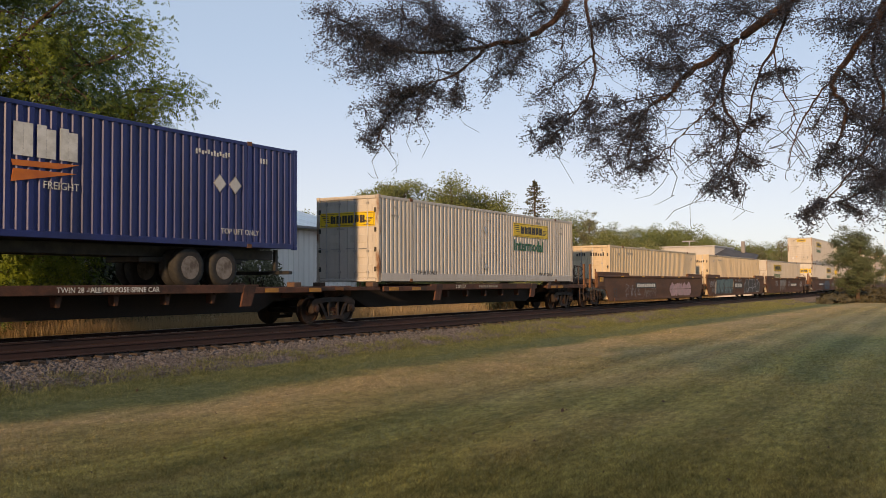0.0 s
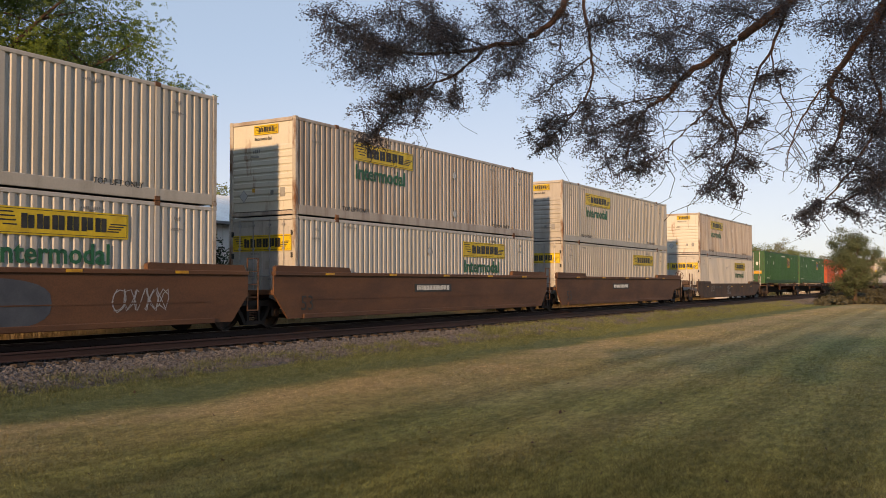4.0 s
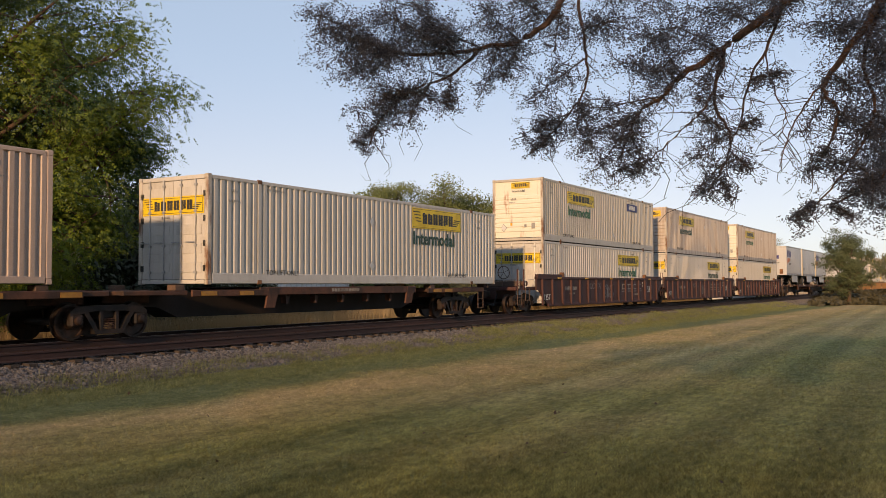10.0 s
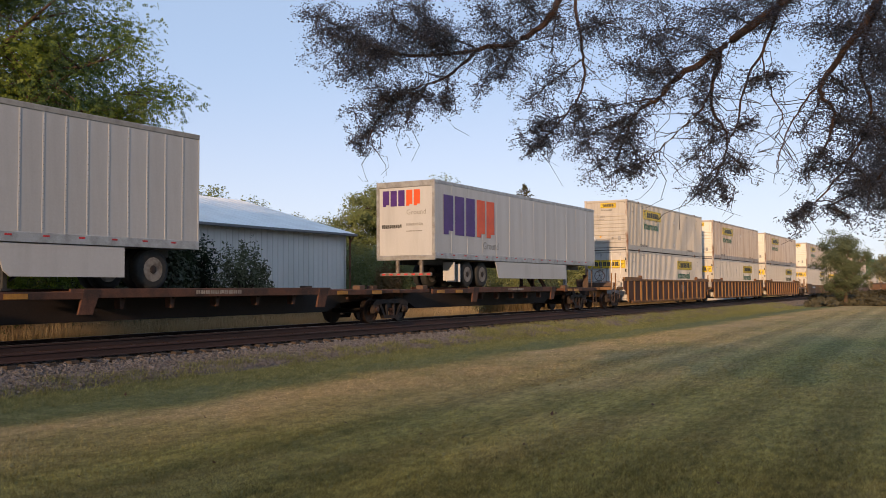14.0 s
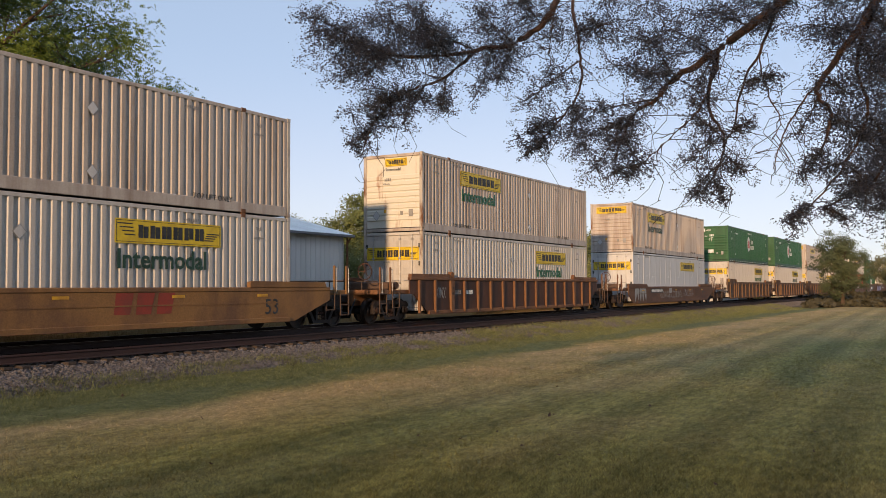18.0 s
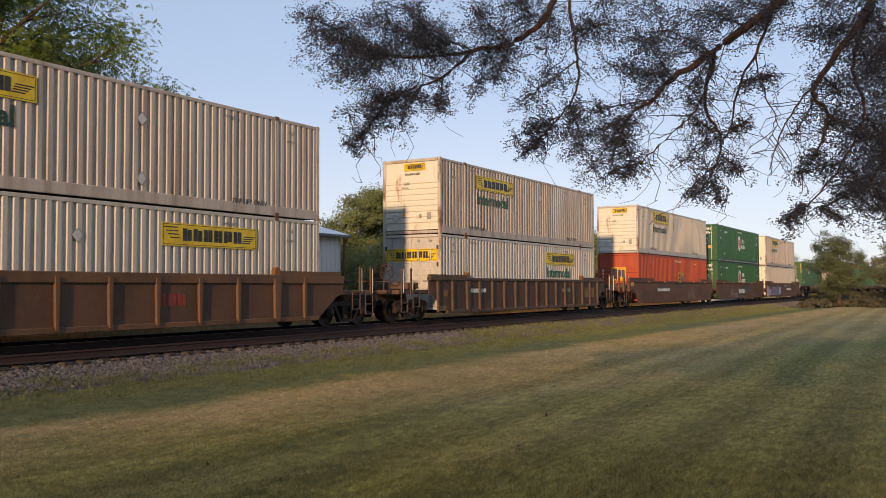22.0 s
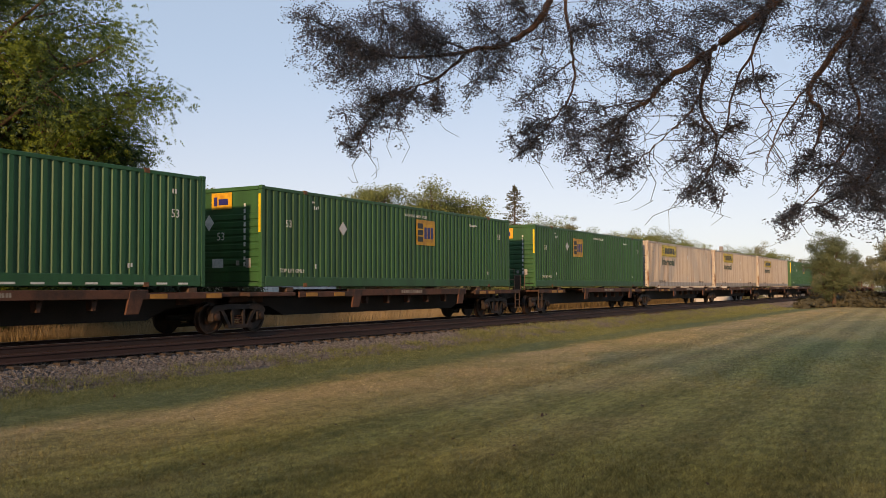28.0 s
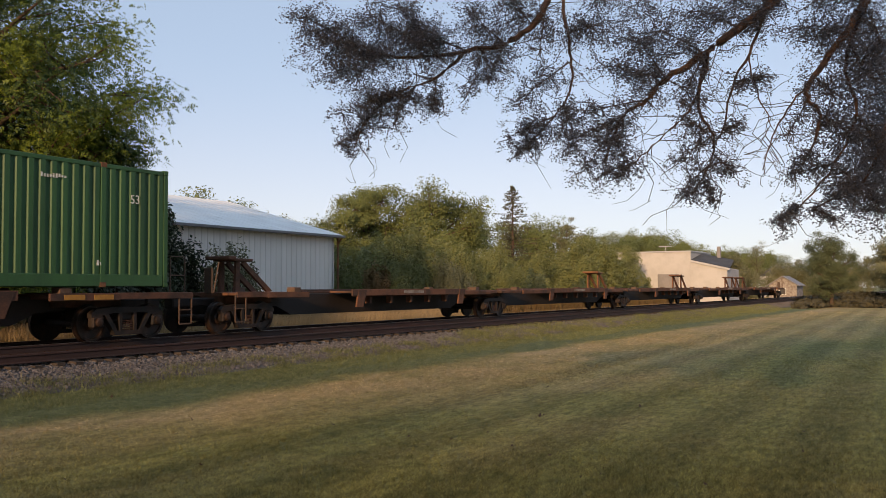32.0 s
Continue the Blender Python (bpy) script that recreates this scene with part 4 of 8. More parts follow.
        part("lettering", lettering("53", 0.24, "mark_white"), ob, "", Matrix.Translation((0.016, 0.42, 1.36)) @ turn)
        part("notice", once(("gnote",), lambda: Shape().box(0.010, 0.017, 0.16, 0.58, 0.56, 0.82).made("notice", "mark_white")), ob)
        small_marks_end(ob, tuple((-0.62, 2.3 - 0.19 * i, 1, 0.13) for i in range(10)))
    return ob


def hex_box(end_left, logo_at, mat="badge_green", big=True):
    """Box with a white six-sided badge holding red bars, and two short rows of white blocks."""
    ob = container_shell(mat, mat, end_left, pitch=0.27, dashes="mark_white")
    x, z = logo_at, 1.64
    w, h = (0.46, 0.68)
    badge = part("badge", once(("badge", x), lambda: Shape().prism([(x - w, z - h * 0.62), (x, z - h), (x + w, z - h * 0.62), (x + w, z + h * 0.62), (x, z + h), (x - w, z + h * 0.62)], NEAR - 0.006, NEAR - 0.001).made("badge", "mark_white")), ob, "white six-sided badge")
    red = "mark_red"

    for a in (-0.30, -0.17, 0.06, 0.19):
        part("red_bar", once(("redbar", x, a), lambda: Shape().box(x + a, x + a + 0.11, NEAR - 0.010, NEAR - 0.006, z - 0.34, z + 0.34).made("red_bar", red)), badge)
    part("red_bar", once(("redbar", x), lambda: Shape().box(x - 0.19, x + 0.19, NEAR - 0.0095, NEAR - 0.0055, z - 0.06, z + 0.06).made("red_bar", red)), badge)
    part("plain_bars_marking", once(("hexwords", x), lambda: letter_blocks(x + 0.95, x + 1.75, z + 0.05, z + 0.38, 3, NEAR - 0.004, 4).made("plain_bars_marking", "mark_white")), ob)
    part("plain_bars_marking", once(("hexwords2", x), lambda: letter_blocks(x + 0.72, x + 2.15, z - 0.42, z - 0.08, 5, NEAR - 0.004, 9).made("plain_bars_marking", "mark_white")), ob)
    for a, b in ((1.05, 1.75), (14.95, 1.75)):
        part("lettering", lettering("53", 0.22, "mark_white"), ob, "", Matrix.Translation((a, NEAR - 0.001, b)))
    part("lettering", lettering("WARNING HIGH CUBE", 0.11, "mark_white"), ob, "", Matrix.Translation((7.3, NEAR - 0.001, 2.52)))
    small_marks(ob, "mark_white", NEAR - 0.001, ((2.4, 2.3, 11, 0.14), (2.35, 0.55, 2, 0.15), (1.0, 2.35, 3, 0.12), (14.9, 2.35, 3, 0.12), (13.6, 0.45, 2, 0.12)), 5)
    if end_left == "front":
        turn = Matrix.Rotation(radians(-90), 4, "Z")
        part("lettering", lettering("53", 0.24, "mark_white"), ob, "", Matrix.Translation((0.016, 0.30, 1.66)) @ turn)
        part("notice", once(("hxplate",), lambda: Shape().box(0.010, 0.017, -0.10, 0.34, 0.72, 0.98).made("notice", "mark_white")), ob)
        part("end_badge", once(("endbadge",), lambda: Shape().box(0.008, 0.02, 0.55, 0.85, 2.42, 2.70).made("end_badge", "mark_white")), ob)
        small_marks_end(ob, ((0.45, 2.50, 4, 0.12), (0.20, 2.05, 3, 0.16), (0.6, 2.05, 5, 0.06), (0.1, 1.92, 5, 0.05)))
    else:
        small_marks_end(ob, ((-0.35, 2.45, 4, 0.17), (-0.30, 2.15, 5, 0.17), (-0.2, 1.75, 6, 0.09), (-0.2, 1.60, 6, 0.09), (-0.2, 1.3, 3, 0.16), (0.9, 1.7, 5, 0.1)))
        part("notice", once(("hnote",), lambda: Shape().box(0.010, 0.017, -0.86, -0.55, 1.0, 1.22).made("notice", "mark_yellow")), ob)
    return ob


def small_marks_end(parent, spots, mat="mark_white"):
    def build():
        s, r = Shape(), random.Random(6)
        for y, z, n, h in spots:
            for i in range(n):
                s.box(0.008, 0.016, y - i * h * 0.75 - h * 0.5, y - i * h * 0.75, z, z + h * r.choice((1, 1, 0.7)))
        return s.made("stencil_marking", mat)
    part("stencil_marking", once(("endmarks", tuple(spots), mat), build), parent)


def plain_box(end_left):
    """Cream box with small stencils only."""
    ob = container_shell("cream", "cream", end_left, pitch=0.27)
    small_marks(ob, "mark_grey", NEAR - 0.001, ((1.2, 2.35, 3, 0.14), (2.6, 2.45, 11, 0.12), (14.9, 2.35, 3, 0.14)), 8)
    small_marks_end(ob, ((0.6, 2.32, 4, 0.18), (-0.2, 2.32, 6, 0.18)), "mark_black")
    return ob


# ---------- bogies ----------
def bogie(parent, x):
    """Three-piece freight bogie: bolster, two side frames, springs, four wheels."""
    base = part("bogie", once(("bogie",), lambda: Shape().box(-0.22, 0.22, -1.0, 1.0, 0.48, 0.78, 0.03).box(-0.86, 0.86, -0.09, 0.09, 0.40, 0.52, 0.02).made("bogie", "iron")), parent, at=Matrix.Translation((x, 0, 0)))

    def side(y0, y1):
        s = Shape()
        s.prism([(-1.08, 0.66), (-0.95, 0.76), (-0.45, 0.80), (0.45, 0.80), (0.95, 0.76), (1.08, 0.66), (1.08, 0.56), (0.85, 0.60), (0.45, 0.66), (-0.45, 0.66), (-0.85, 0.60), (-1.08, 0.56)], y0, y1)
        s.prism([(-0.40, 0.14), (0.40, 0.14), (0.44, 0.24), (-0.44, 0.24)], y0, y1)
        for q in (-1, 1):
            s.prism([(q * 0.40, 0.14), (q * 0.46, 0.26), (q * 0.72, 0.64), (q * 0.60, 0.66), (q * 0.36, 0.30), (q * 0.30, 0.18)], y0 + 0.004, y1 - 0.004)
            s.box(q * 0.22 - 0.05, q * 0.22 + 0.05, y0 + 0.01, y1 - 0.01, 0.2, 0.7, 0.01)
            s.box(q * 0.89 - 0.17, q * 0.89 + 0.17, y0 - 0.02, y1 + 0.02, 0.32, 0.60, 0.04)
        return s.made("side_frame", "iron")
    part("side_frame", once(("side", 0), lambda: side(-1.09, -0.93)), base)
    part("side_frame", once(("side", 1), lambda: side(0.93, 1.09)), base)

    def spring():
        s = Shape()
        for y in (-1.0, 1.0):
            for xx in (-0.11, 0.0, 0.11):
                for i in range(6):
                    s.box(xx - 0.045, xx + 0.045, y - 0.06, y + 0.06, 0.25 + i * 0.042, 0.272 + i * 0.042, 0.006)
        return s.made("spring", "deck")
    part("spring", once(("spring",), spring), base)

    for q in (-0.89, 0.89):
        part("bearing_cap", once(("cap", q), lambda: Shape().lathe([(0.0, 0.10), (-0.05, 0.10), (-0.07, 0.07), (-0.075, 0.02)], (q, -1.10, 0.455), 12).made("bearing_cap", "wheel")), base)

    def wheel(sgn):
        rings = [(0.07, 0.455), (0.045, 0.455), (0.04, 0.425), (-0.07, 0.418), (-0.07, 0.36), (-0.03, 0.345), (-0.01, 0.17), (-0.06, 0.14), (-0.06, 0.05)]
        s = Shape().lathe([(sgn * a, r) for a, r in rings], (0, sgn * -0.0, 0), 26)
        return s.made("wheel", "wheel")
    for q in (-0.89, 0.89):
        for sgn in (1, -1):
            part("wheel", once(("wheel", sgn), lambda: wheel(sgn)), base, at=Matrix.Translation((q, -0.79 * sgn, 0.425)))
        part("axle", once(("axle",), lambda: Shape().tube((0, -0.8, 0), (0, 0.8, 0), 0.085, sides=10).made("axle", "iron")), base, at=Matrix.Translation((q, 0, 0.425)))
    return base


def ladder(parent, x, y, z0, z1, w=0.42, mat="deck"):
    key = ("ladder", round(z0, 2), round(z1, 2), w, mat)

    def build():
        s = Shape()
        for q in (-w / 2, w / 2):
            s.box(q - 0.014, q + 0.014, -0.014, 0.014, z0, z1)
        n = int((z1 - z0) / 0.32)
        for i in range(n + 1):
            s.box(-w / 2, w / 2, -0.014, 0.014, z0 + i * (z1 - z0) / max(1, n) - 0.015, z0 + i * (z1 - z0) / max(1, n) + 0.015)
        return s.made("ladder", mat)
    part("ladder", once(key, build), parent, at=Matrix.Translation((x, y, 0)))


def brake_wheel(parent, x, z):
    def build():
        s = Shape()
        pts = [Vector((0, math.cos(2 * math.pi * i / 14) * 0.28, math.sin(2 * math.pi * i / 14) * 0.28)) for i in range(14)]
        for i in range(14):
            s.tube(pts[i], pts[(i + 1) % 14], 0.02, sides=5)
        for i in range(0, 14, 3):
            s.tube((0, 0, 0), pts[i], 0.012, sides=4)
        return s.made("brake_wheel", "deck")
    part("brake_wheel", once(("bw",), build), parent, "round hand brake wheel", Matrix.Translation((x, -0.55, z)))


def car_end(ob, side, mat, x_end, reach):
    """Coupler, end platform, railing and ladder at the outer end of a car. side -1: at the left end."""
    d = side
    x0, x1 = sorted((x_end, x_end + d * reach))
    part("end_platform", Shape().box(x0, x1, -1.30, 1.30, 1.00, 1.16, 0.02).box(x0, x1, -0.35, 0.35, 0.62, 1.0, 0.02).made("end_platform", mat), ob)
    c = x_end + d * reach
    part("coupler", Shape().box(min(c, c + d * 0.62), max(c, c + d * 0.62), -0.10, 0.10, 0.72, 0.98, 0.03).box(min(c + d * 0.45, c + d * 0.75), max(c + d * 0.45, c + d * 0.75), -0.17, 0.17, 0.68, 1.02, 0.04).made("coupler", "iron"), ob)
    ladder(ob, c - d * 0.30, -1.34, 0.38, 1.02, mat="drab")
    ladder(ob, c - d * 1.05, -1.36, 0.55, 1.10, mat="drab")
    for k, xx in enumerate((c - d * 0.16, c - d * 0.78)):
        part("corner_post", Shape().box(xx - 0.035, xx + 0.035, -1.33, -1.28, 1.0, 1.92, 0.008).made("corner_post", mat), ob)
        part("grab_iron", Shape().tube((xx + 0.09, -1.33, 1.05), (xx + 0.09, -1.33, 1.85), 0.012, sides=6).tube((xx + 0.09, -1.33, 1.85), (xx, -1.31, 1.87), 0.012, sides=6).made("grab_iron", "galvanised"), ob)
    part("grab_iron", Shape().tube((c - d * 0.1, -1.25, 1.45), (c - d * 0.1, 1.25, 1.45), 0.016, sides=6).tube((c - d * 0.1, -0.6, 1.1), (c - d * 0.1, -0.6, 1.45), 0.016, sides=6).made("grab_iron", "drab"), ob)
    part("brake_gear", Shape().box(min(c - d * 1.2, c - d * 1.8), max(c - d * 1.2, c - d * 1.8), -0.9, 0.7, 1.16, 1.42, 0.03).tube((c - d * 1.5, -1.1, 1.3), (c - d * 1.5, 0.9, 1.3), 0.12, sides=10).made("brake_gear", "drab"), ob)
    part("air_hose", Shape().tube((c, -0.4, 0.85), (c + d * 0.3, -0.38, 0.35), 0.03, sides=6).tube((c + d * 0.3, -0.38, 0.35), (c + d * 0.62, -0.3, 0.42), 0.03, sides=6).made("air_hose", "tyre"), ob)


# ---------- well cars ----------
WELL_Y = 1.42


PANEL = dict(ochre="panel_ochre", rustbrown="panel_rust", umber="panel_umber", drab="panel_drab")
STENCILS = dict(smooth=(("53", 0.08, 0.50, 0.45, "mark_black"),), maroon=(("53", 14.45, 0.80, 0.36, "mark_white"), ("125T", -0.30, 0.56, 0.26, "mark_white"), ("20", 13.25, 1.30, 0.10, "mark_white"), ("40", 13.25, 1.12, 0.10, "mark_white")),
                ochre=(("20", 1.78, 1.15, 0.12, "mark_black"), ("40", 1.78, 0.95, 0.12, "mark_black")), rustbrown=(("20", 1.78, 1.15, 0.12, "mark_black"), ("40", 1.78, 0.95, 0.12, "mark_black")),
                umber=(("53", 2.45, 0.72, 0.32, "mark_black"), ("125T", -0.26, 0.44, 0.26, "dim_white"), ("C", 1.80, 1.05, 0.18, "mark_black")), drab=(("53", 13.12, 0.98, 0.30, "mark_black"), ("20", 1.72, 1.15, 0.12, "mark_black"), ("40", 1.72, 0.97, 0.12, "mark_black")))


def well_unit(style, mat, left, right, label, board=None, top=1.60):
    """One well for a 53 foot box. left/right: 'joint' (shared bogie) or 'end' (own bogie and coupler)."""
    ob = thing("well_car", label, "railroad car", "well cars of the train")
    key = (style, mat, top, left, right)
    L = LEN
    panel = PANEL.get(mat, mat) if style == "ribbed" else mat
    low = top < 1.5
    lo, hi = 0.275, 1.58
    xa, xb = (-1.2, L + 1.75) if low else (-1.05, L + 1.05)
    if low:
        outline = [(xa, 0.80), (xa, top), (xb, top), (xb, 0.86), (L + 0.05, lo), (-0.3, lo)]
    elif style == "smooth":
        xa, xb = (-2.25 if left == "end" else xa), (L + 2.25 if right == "end" else xb)
        outline = [(xa, 0.96), (xa, top), (xb, top), (xb, 0.96), (L + 0.95, 0.86), (L + 0.45, lo), (-0.45, lo), (-0.95, 0.86)]
    else:
        outline = [(xa, 1.02), (xa, top), (xb, top), (xb, 1.02), (L + 0.75, 0.98), (L - 0.25, lo), (0.25, lo), (-0.75, 0.98)]
    for sgn in (-1, 1):
        y0, y1 = (-WELL_Y, -WELL_Y + 0.06) if sgn < 0 else (WELL_Y - 0.06, WELL_Y)
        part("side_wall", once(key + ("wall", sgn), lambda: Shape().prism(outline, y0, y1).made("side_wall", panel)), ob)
        part("bottom_chord", once(key + ("chord", sgn), lambda: Shape().box(0.2, L - 0.2, y0 - 0.045, y1 + 0.02, lo - 0.02, lo + 0.12, 0.015).made("bottom_chord", mat)), ob)
        part("top_chord", once(key + ("top", sgn), lambda: Shape().box(xa, xb, y0 - 0.02 if low else y0 - 0.05, y1 + 0.05, top - (0.25 if mat == "umber" else 0.11), top + 0.01, 0.02).made("top_chord", mat)), ob)
    for x, w in ((xa, 3.4), (14.3, 3.4)) if low else ((xa + 0.05, 2.45 - xa), (L - 2.4, xb - L + 2.3)):
        if style == "smooth":
            part("end_guard", once(key + ("guard", x), lambda: Shape().prism([(x, top + 0.01), (x + w, top + 0.01), (x + w - 0.1, top + 0.16), (x + 0.1, top + 0.18), (x, top + 0.14)], -WELL_Y - 0.03, -WELL_Y + 0.10).made("end_guard", mat)), ob)
    if style == "ribbed":
        for x0, x1, h in ((-1.0, 1.75, 0.27 if mat == "umber" else 0.12), (14.15, L + 0.9, 0.12)):
            n = max(1, round((x1 - x0) / 0.95))
            for i in range(n):
                a, b = x0 + (x1 - x0) * i / n, x0 + (x1 - x0) * (i + 1) / n - 0.02
                part("end_guard", once(key + ("guard", round(a, 2)), lambda: Shape().prism([(a, top + 0.01), (b, top + 0.01), (b, top + h - 0.02), (b - 0.03, top + h), (a + 0.03, top + h), (a, top + h - 0.02)], -WELL_Y - 0.04, -WELL_Y + 0.10).made("end_guard", mat)), ob)
        guide = once(key + ("guide",), lambda: Shape().prism([(-0.13, top), (0.12, top), (0.12, top + 0.14), (0.05, top + 0.22), (-0.06, top + 0.22), (-0.13, top + 0.12)], -WELL_Y - 0.05, -WELL_Y + 0.09).made("lift_guide", "rust"))
        for x in (1.88, 14.02):
            part("lift_guide", guide, ob, "rusty container guide block", Matrix.Translation((x, 0, 0)))
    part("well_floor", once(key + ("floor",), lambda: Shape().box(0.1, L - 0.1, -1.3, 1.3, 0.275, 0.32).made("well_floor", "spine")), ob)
    if style == "ribbed":
        rib = once(key + ("rib",), lambda: Shape().prism([(-0.035, 0.33), (0.035, 0.30), (0.06, 1.49), (-0.06, 1.49)], -WELL_Y - 0.085, -WELL_Y).made("rib", mat))
        wide = once(key + ("wide",), lambda: Shape().prism([(-0.10, 0.36), (-0.02, 0.30), (0.10, 0.30), (0.14, 1.49), (-0.14, 1.49)], -WELL_Y - 0.09, -WELL_Y).made("wide_rib", mat))
        n = 11 if mat == "umber" else 15
        for i in range(n + 1):
            x = -0.32 + 15.56 * i / n if mat == "umber" else -0.48 + 16.6 * i / n
            if abs(x - 1.85) > 0.4 and abs(x - 14.0) > 0.4:
                part("rib", rib, ob, at=Matrix.Translation((x, 0, 0)))
        for x in (1.85, 14.0):
            part("wide_rib", wide, ob, at=Matrix.Translation((x, 0, 0)))
    else:
        part("crease", once(key + ("crease",), lambda: Shape().prism([(0.4, 0.80), (L - 0.4, 0.80), (L - 0.4, 0.83), (0.4, 0.83)], -WELL_Y - 0.012, -WELL_Y).made("crease", mat)), ob)
    for x in (1.2, 4.6, 8.1, 11.5, 14.6) if style == "smooth" or mat == "maroon" else ():
        part("reflector", once(("wellref",), lambda: Shape().box(0, 0.42, -WELL_Y - 0.058, -WELL_Y - 0.052, 1.52, 1.59).made("reflector", "mark_yellow")), ob, at=Matrix.Translation((x, 0.045 if low else 0, -0.53 if low else 0)))
    if style == "smooth" and not low and left == "end":
        part("end_box", once(key + ("endbox",), lambda: Shape().box(-2.18, -1.30, -WELL_Y - 0.05, -WELL_Y - 0.002, 1.02, 1.56, 0.012).made("end_box", mat)), ob)
        part("yellow_plate", once(key + ("plate",), lambda: Shape().box(-1.94, -1.45, -WELL_Y - 0.058, -WELL_Y - 0.052, 1.28, 1.50).made("yellow_plate", "mark_yellow")), ob, "yellow reflective plate")
        for x in (-2.95, -3.75):
            part("stanchion", once(key + ("stanchion",), lambda: Shape().box(-0.07, 0.07, -WELL_Y + 0.02, -WELL_Y + 0.10, 0.95, 2.15, 0.012).made("stanchion", "rust")), ob, "rusty upright post", Matrix.Translation((x, 0, 0)))
    y = -WELL_Y - 0.004

    def bars(a, b, c, d, n, mat, seed=3):
        part("plain_bars_marking", letter_blocks(a, b, c, d, n, y - 0.006, seed, 0.4).made("plain_bars_marking", mat), ob)
    for text, x, z, size, m in STENCILS.get(mat if style == "ribbed" else "smooth", ()):
        part("lettering", lettering(text, size, m), ob, "", Matrix.Translation((14.9 if low else x, y - (0.09 if size < 0.2 else 0.005), z)))
    if style == "smooth":
        a, b, c, d, n = board or (6.2, 8.7, 0.98, 1.26, 11)
        if n > 0:
            part("number_board", once(key + ("nboard", a), lambda: Shape().box(a, b, -WELL_Y - 0.014, -WELL_Y, c, d).made("number_board", "mark_black")), ob, "black board with plain white bars")
        m = 0.2 * (d - c)
        part("plain_bars_marking", once(key + ("nblocks", a), lambda: letter_blocks(a + 0.06 * (b - a), b - 0.05 * (b - a), c + m, d - m, abs(n), -WELL_Y - 0.019, 3, 0.4).made("plain_bars_marking", "mark_white" if n > 0 else "mark_black")), ob)
    elif mat == "maroon":
        bars(1.96, 3.6, 0.98, 1.16, 9, "dim_white")
        bars(2.7, 3.4, 0.78, 0.86, 6, "dim_white", 5)
        for k, x in enumerate((10.1, 11.0, 11.9, 12.8)):
            part("plain_bars_marking", Shape().box(x, x + 0.55, y, y + 0.003, 0.98, 1.04).box(x, x + 0.5, y, y + 0.003, 1.22, 1.28).box(x + 0.06, x + 0.16, y - 0.001, y + 0.003, 0.98, 1.28).made("plain_bars_marking", "dim_white"), ob)
            part("white_stroke", Shape().box(x, x + 0.6, y, y + 0.003, 0.86, 0.90).made("white_stroke", "dim_white"), ob)
        bars(12.1, 12.75, 0.66, 0.74, 7, "dim_white", 8)
        scrawl(ob, 5.0, 6.8, 1.02, 1.34, "dim_white", 4, 5, 0.022)
        scrawl(ob, 7.4, 8.7, 0.5, 1.3, "spray_grey", 9, 3, 0.026)
    elif mat == "ochre":
        scrawl(ob, 10.3, 10.95, 0.72, 1.32, "spray_grey", 5, 3, 0.03)
        bars(6.2, 7.4, 1.51, 1.57, 12, "faded_black", 2)
    elif mat == "rustbrown":
        for a, b in ((2.05, 2.68), (2.78, 3.66)):
            part("number_board", Shape().box(a, b, -WELL_Y - 0.006, -WELL_Y, 0.92, 1.16).made("number_board", "faded_black"), ob, "black board with plain pale bars")
        bars(2.12, 2.62, 0.97, 1.12, 4, "dim_white")
        bars(2.86, 3.56, 0.97, 1.12, 6, "mark_white")
        scrawl(ob, 0.82, 1.44, 0.80, 1.28, "mark_grey", 6, 3, 0.028)
    elif mat == "umber":
        part("dark_panel", Shape().box(-0.22, 0.46, -WELL_Y - 0.006, -WELL_Y, 0.62, 1.10).made("dark_panel", "faded_black"), ob, "dark painted panel")
        bars(9.62, 10.6, 0.80, 1.10, 3, "faded_red", 6)
        bars(4.6, 7.4, 1.45, 1.50, 20, "faded_black", 7)
        scrawl(ob, 8.9, 12.0, 1.38, 1.56, "dim_white", 3, 9, 0.02)
        part("yellow_plate", Shape().box(-0.95, -0.45, -WELL_Y - 0.056, -WELL_Y - 0.045, top + 0.03, top + 0.24).made("yellow_plate", "mark_yellow"), ob, "yellow reflective plate")
    elif mat == "drab":
        part("number_board", Shape().box(1.98, 3.52, -WELL_Y - 0.006, -WELL_Y, 0.98, 1.24).made("number_board", "faded_black"), ob, "black board with plain white bars")
        bars(2.1, 3.45, 1.03, 1.19, 9, "mark_white")
        part("pale_patch", Shape().box(4.95, 5.5, -WELL_Y - 0.006, -WELL_Y, 0.75, 1.22).made("pale_patch", "drab"), ob)
        part("number_board", Shape().box(11.3, 12.6, -WELL_Y - 0.006, -WELL_Y, 0.95, 1.22).made("number_board", "faded_black"), ob)
        bars(11.4, 12.5, 1.0, 1.17, 4, "dim_white", 4)
        for a, b, c, d in ((14.3, 14.9, 0.72, 1.2), (15.2, 15.7, 0.72, 1.2), (0.0, 0.3, 0.9, 1.15), (-0.3, 0.2, 0.36, 0.55)):
            part("pale_patch", Shape().box(a, b, -WELL_Y - 0.006, -WELL_Y, c, d).made("pale_patch", "ochre"), ob)
    # ends
    for d, kind, x in ((-1, left, 0.0), (1, right, L)):
        if kind == "joint":
            part("end_sill", once(key + ("esill", d), lambda: Shape().box(min(x + d * 0.2, x + d * 1.65), max(x + d * 0.2, x + d * 1.65), -0.5, 0.5, 0.62, 1.02, 0.03).box(min(x + d * 0.15, x + d * 1.0), max(x + d * 0.15, x + d * 1.0), -1.3, 1.3, 0.95, 1.1, 0.02).made("end_sill", mat)), ob)
            if d > 0:
                bogie(ob, x + 1.65)
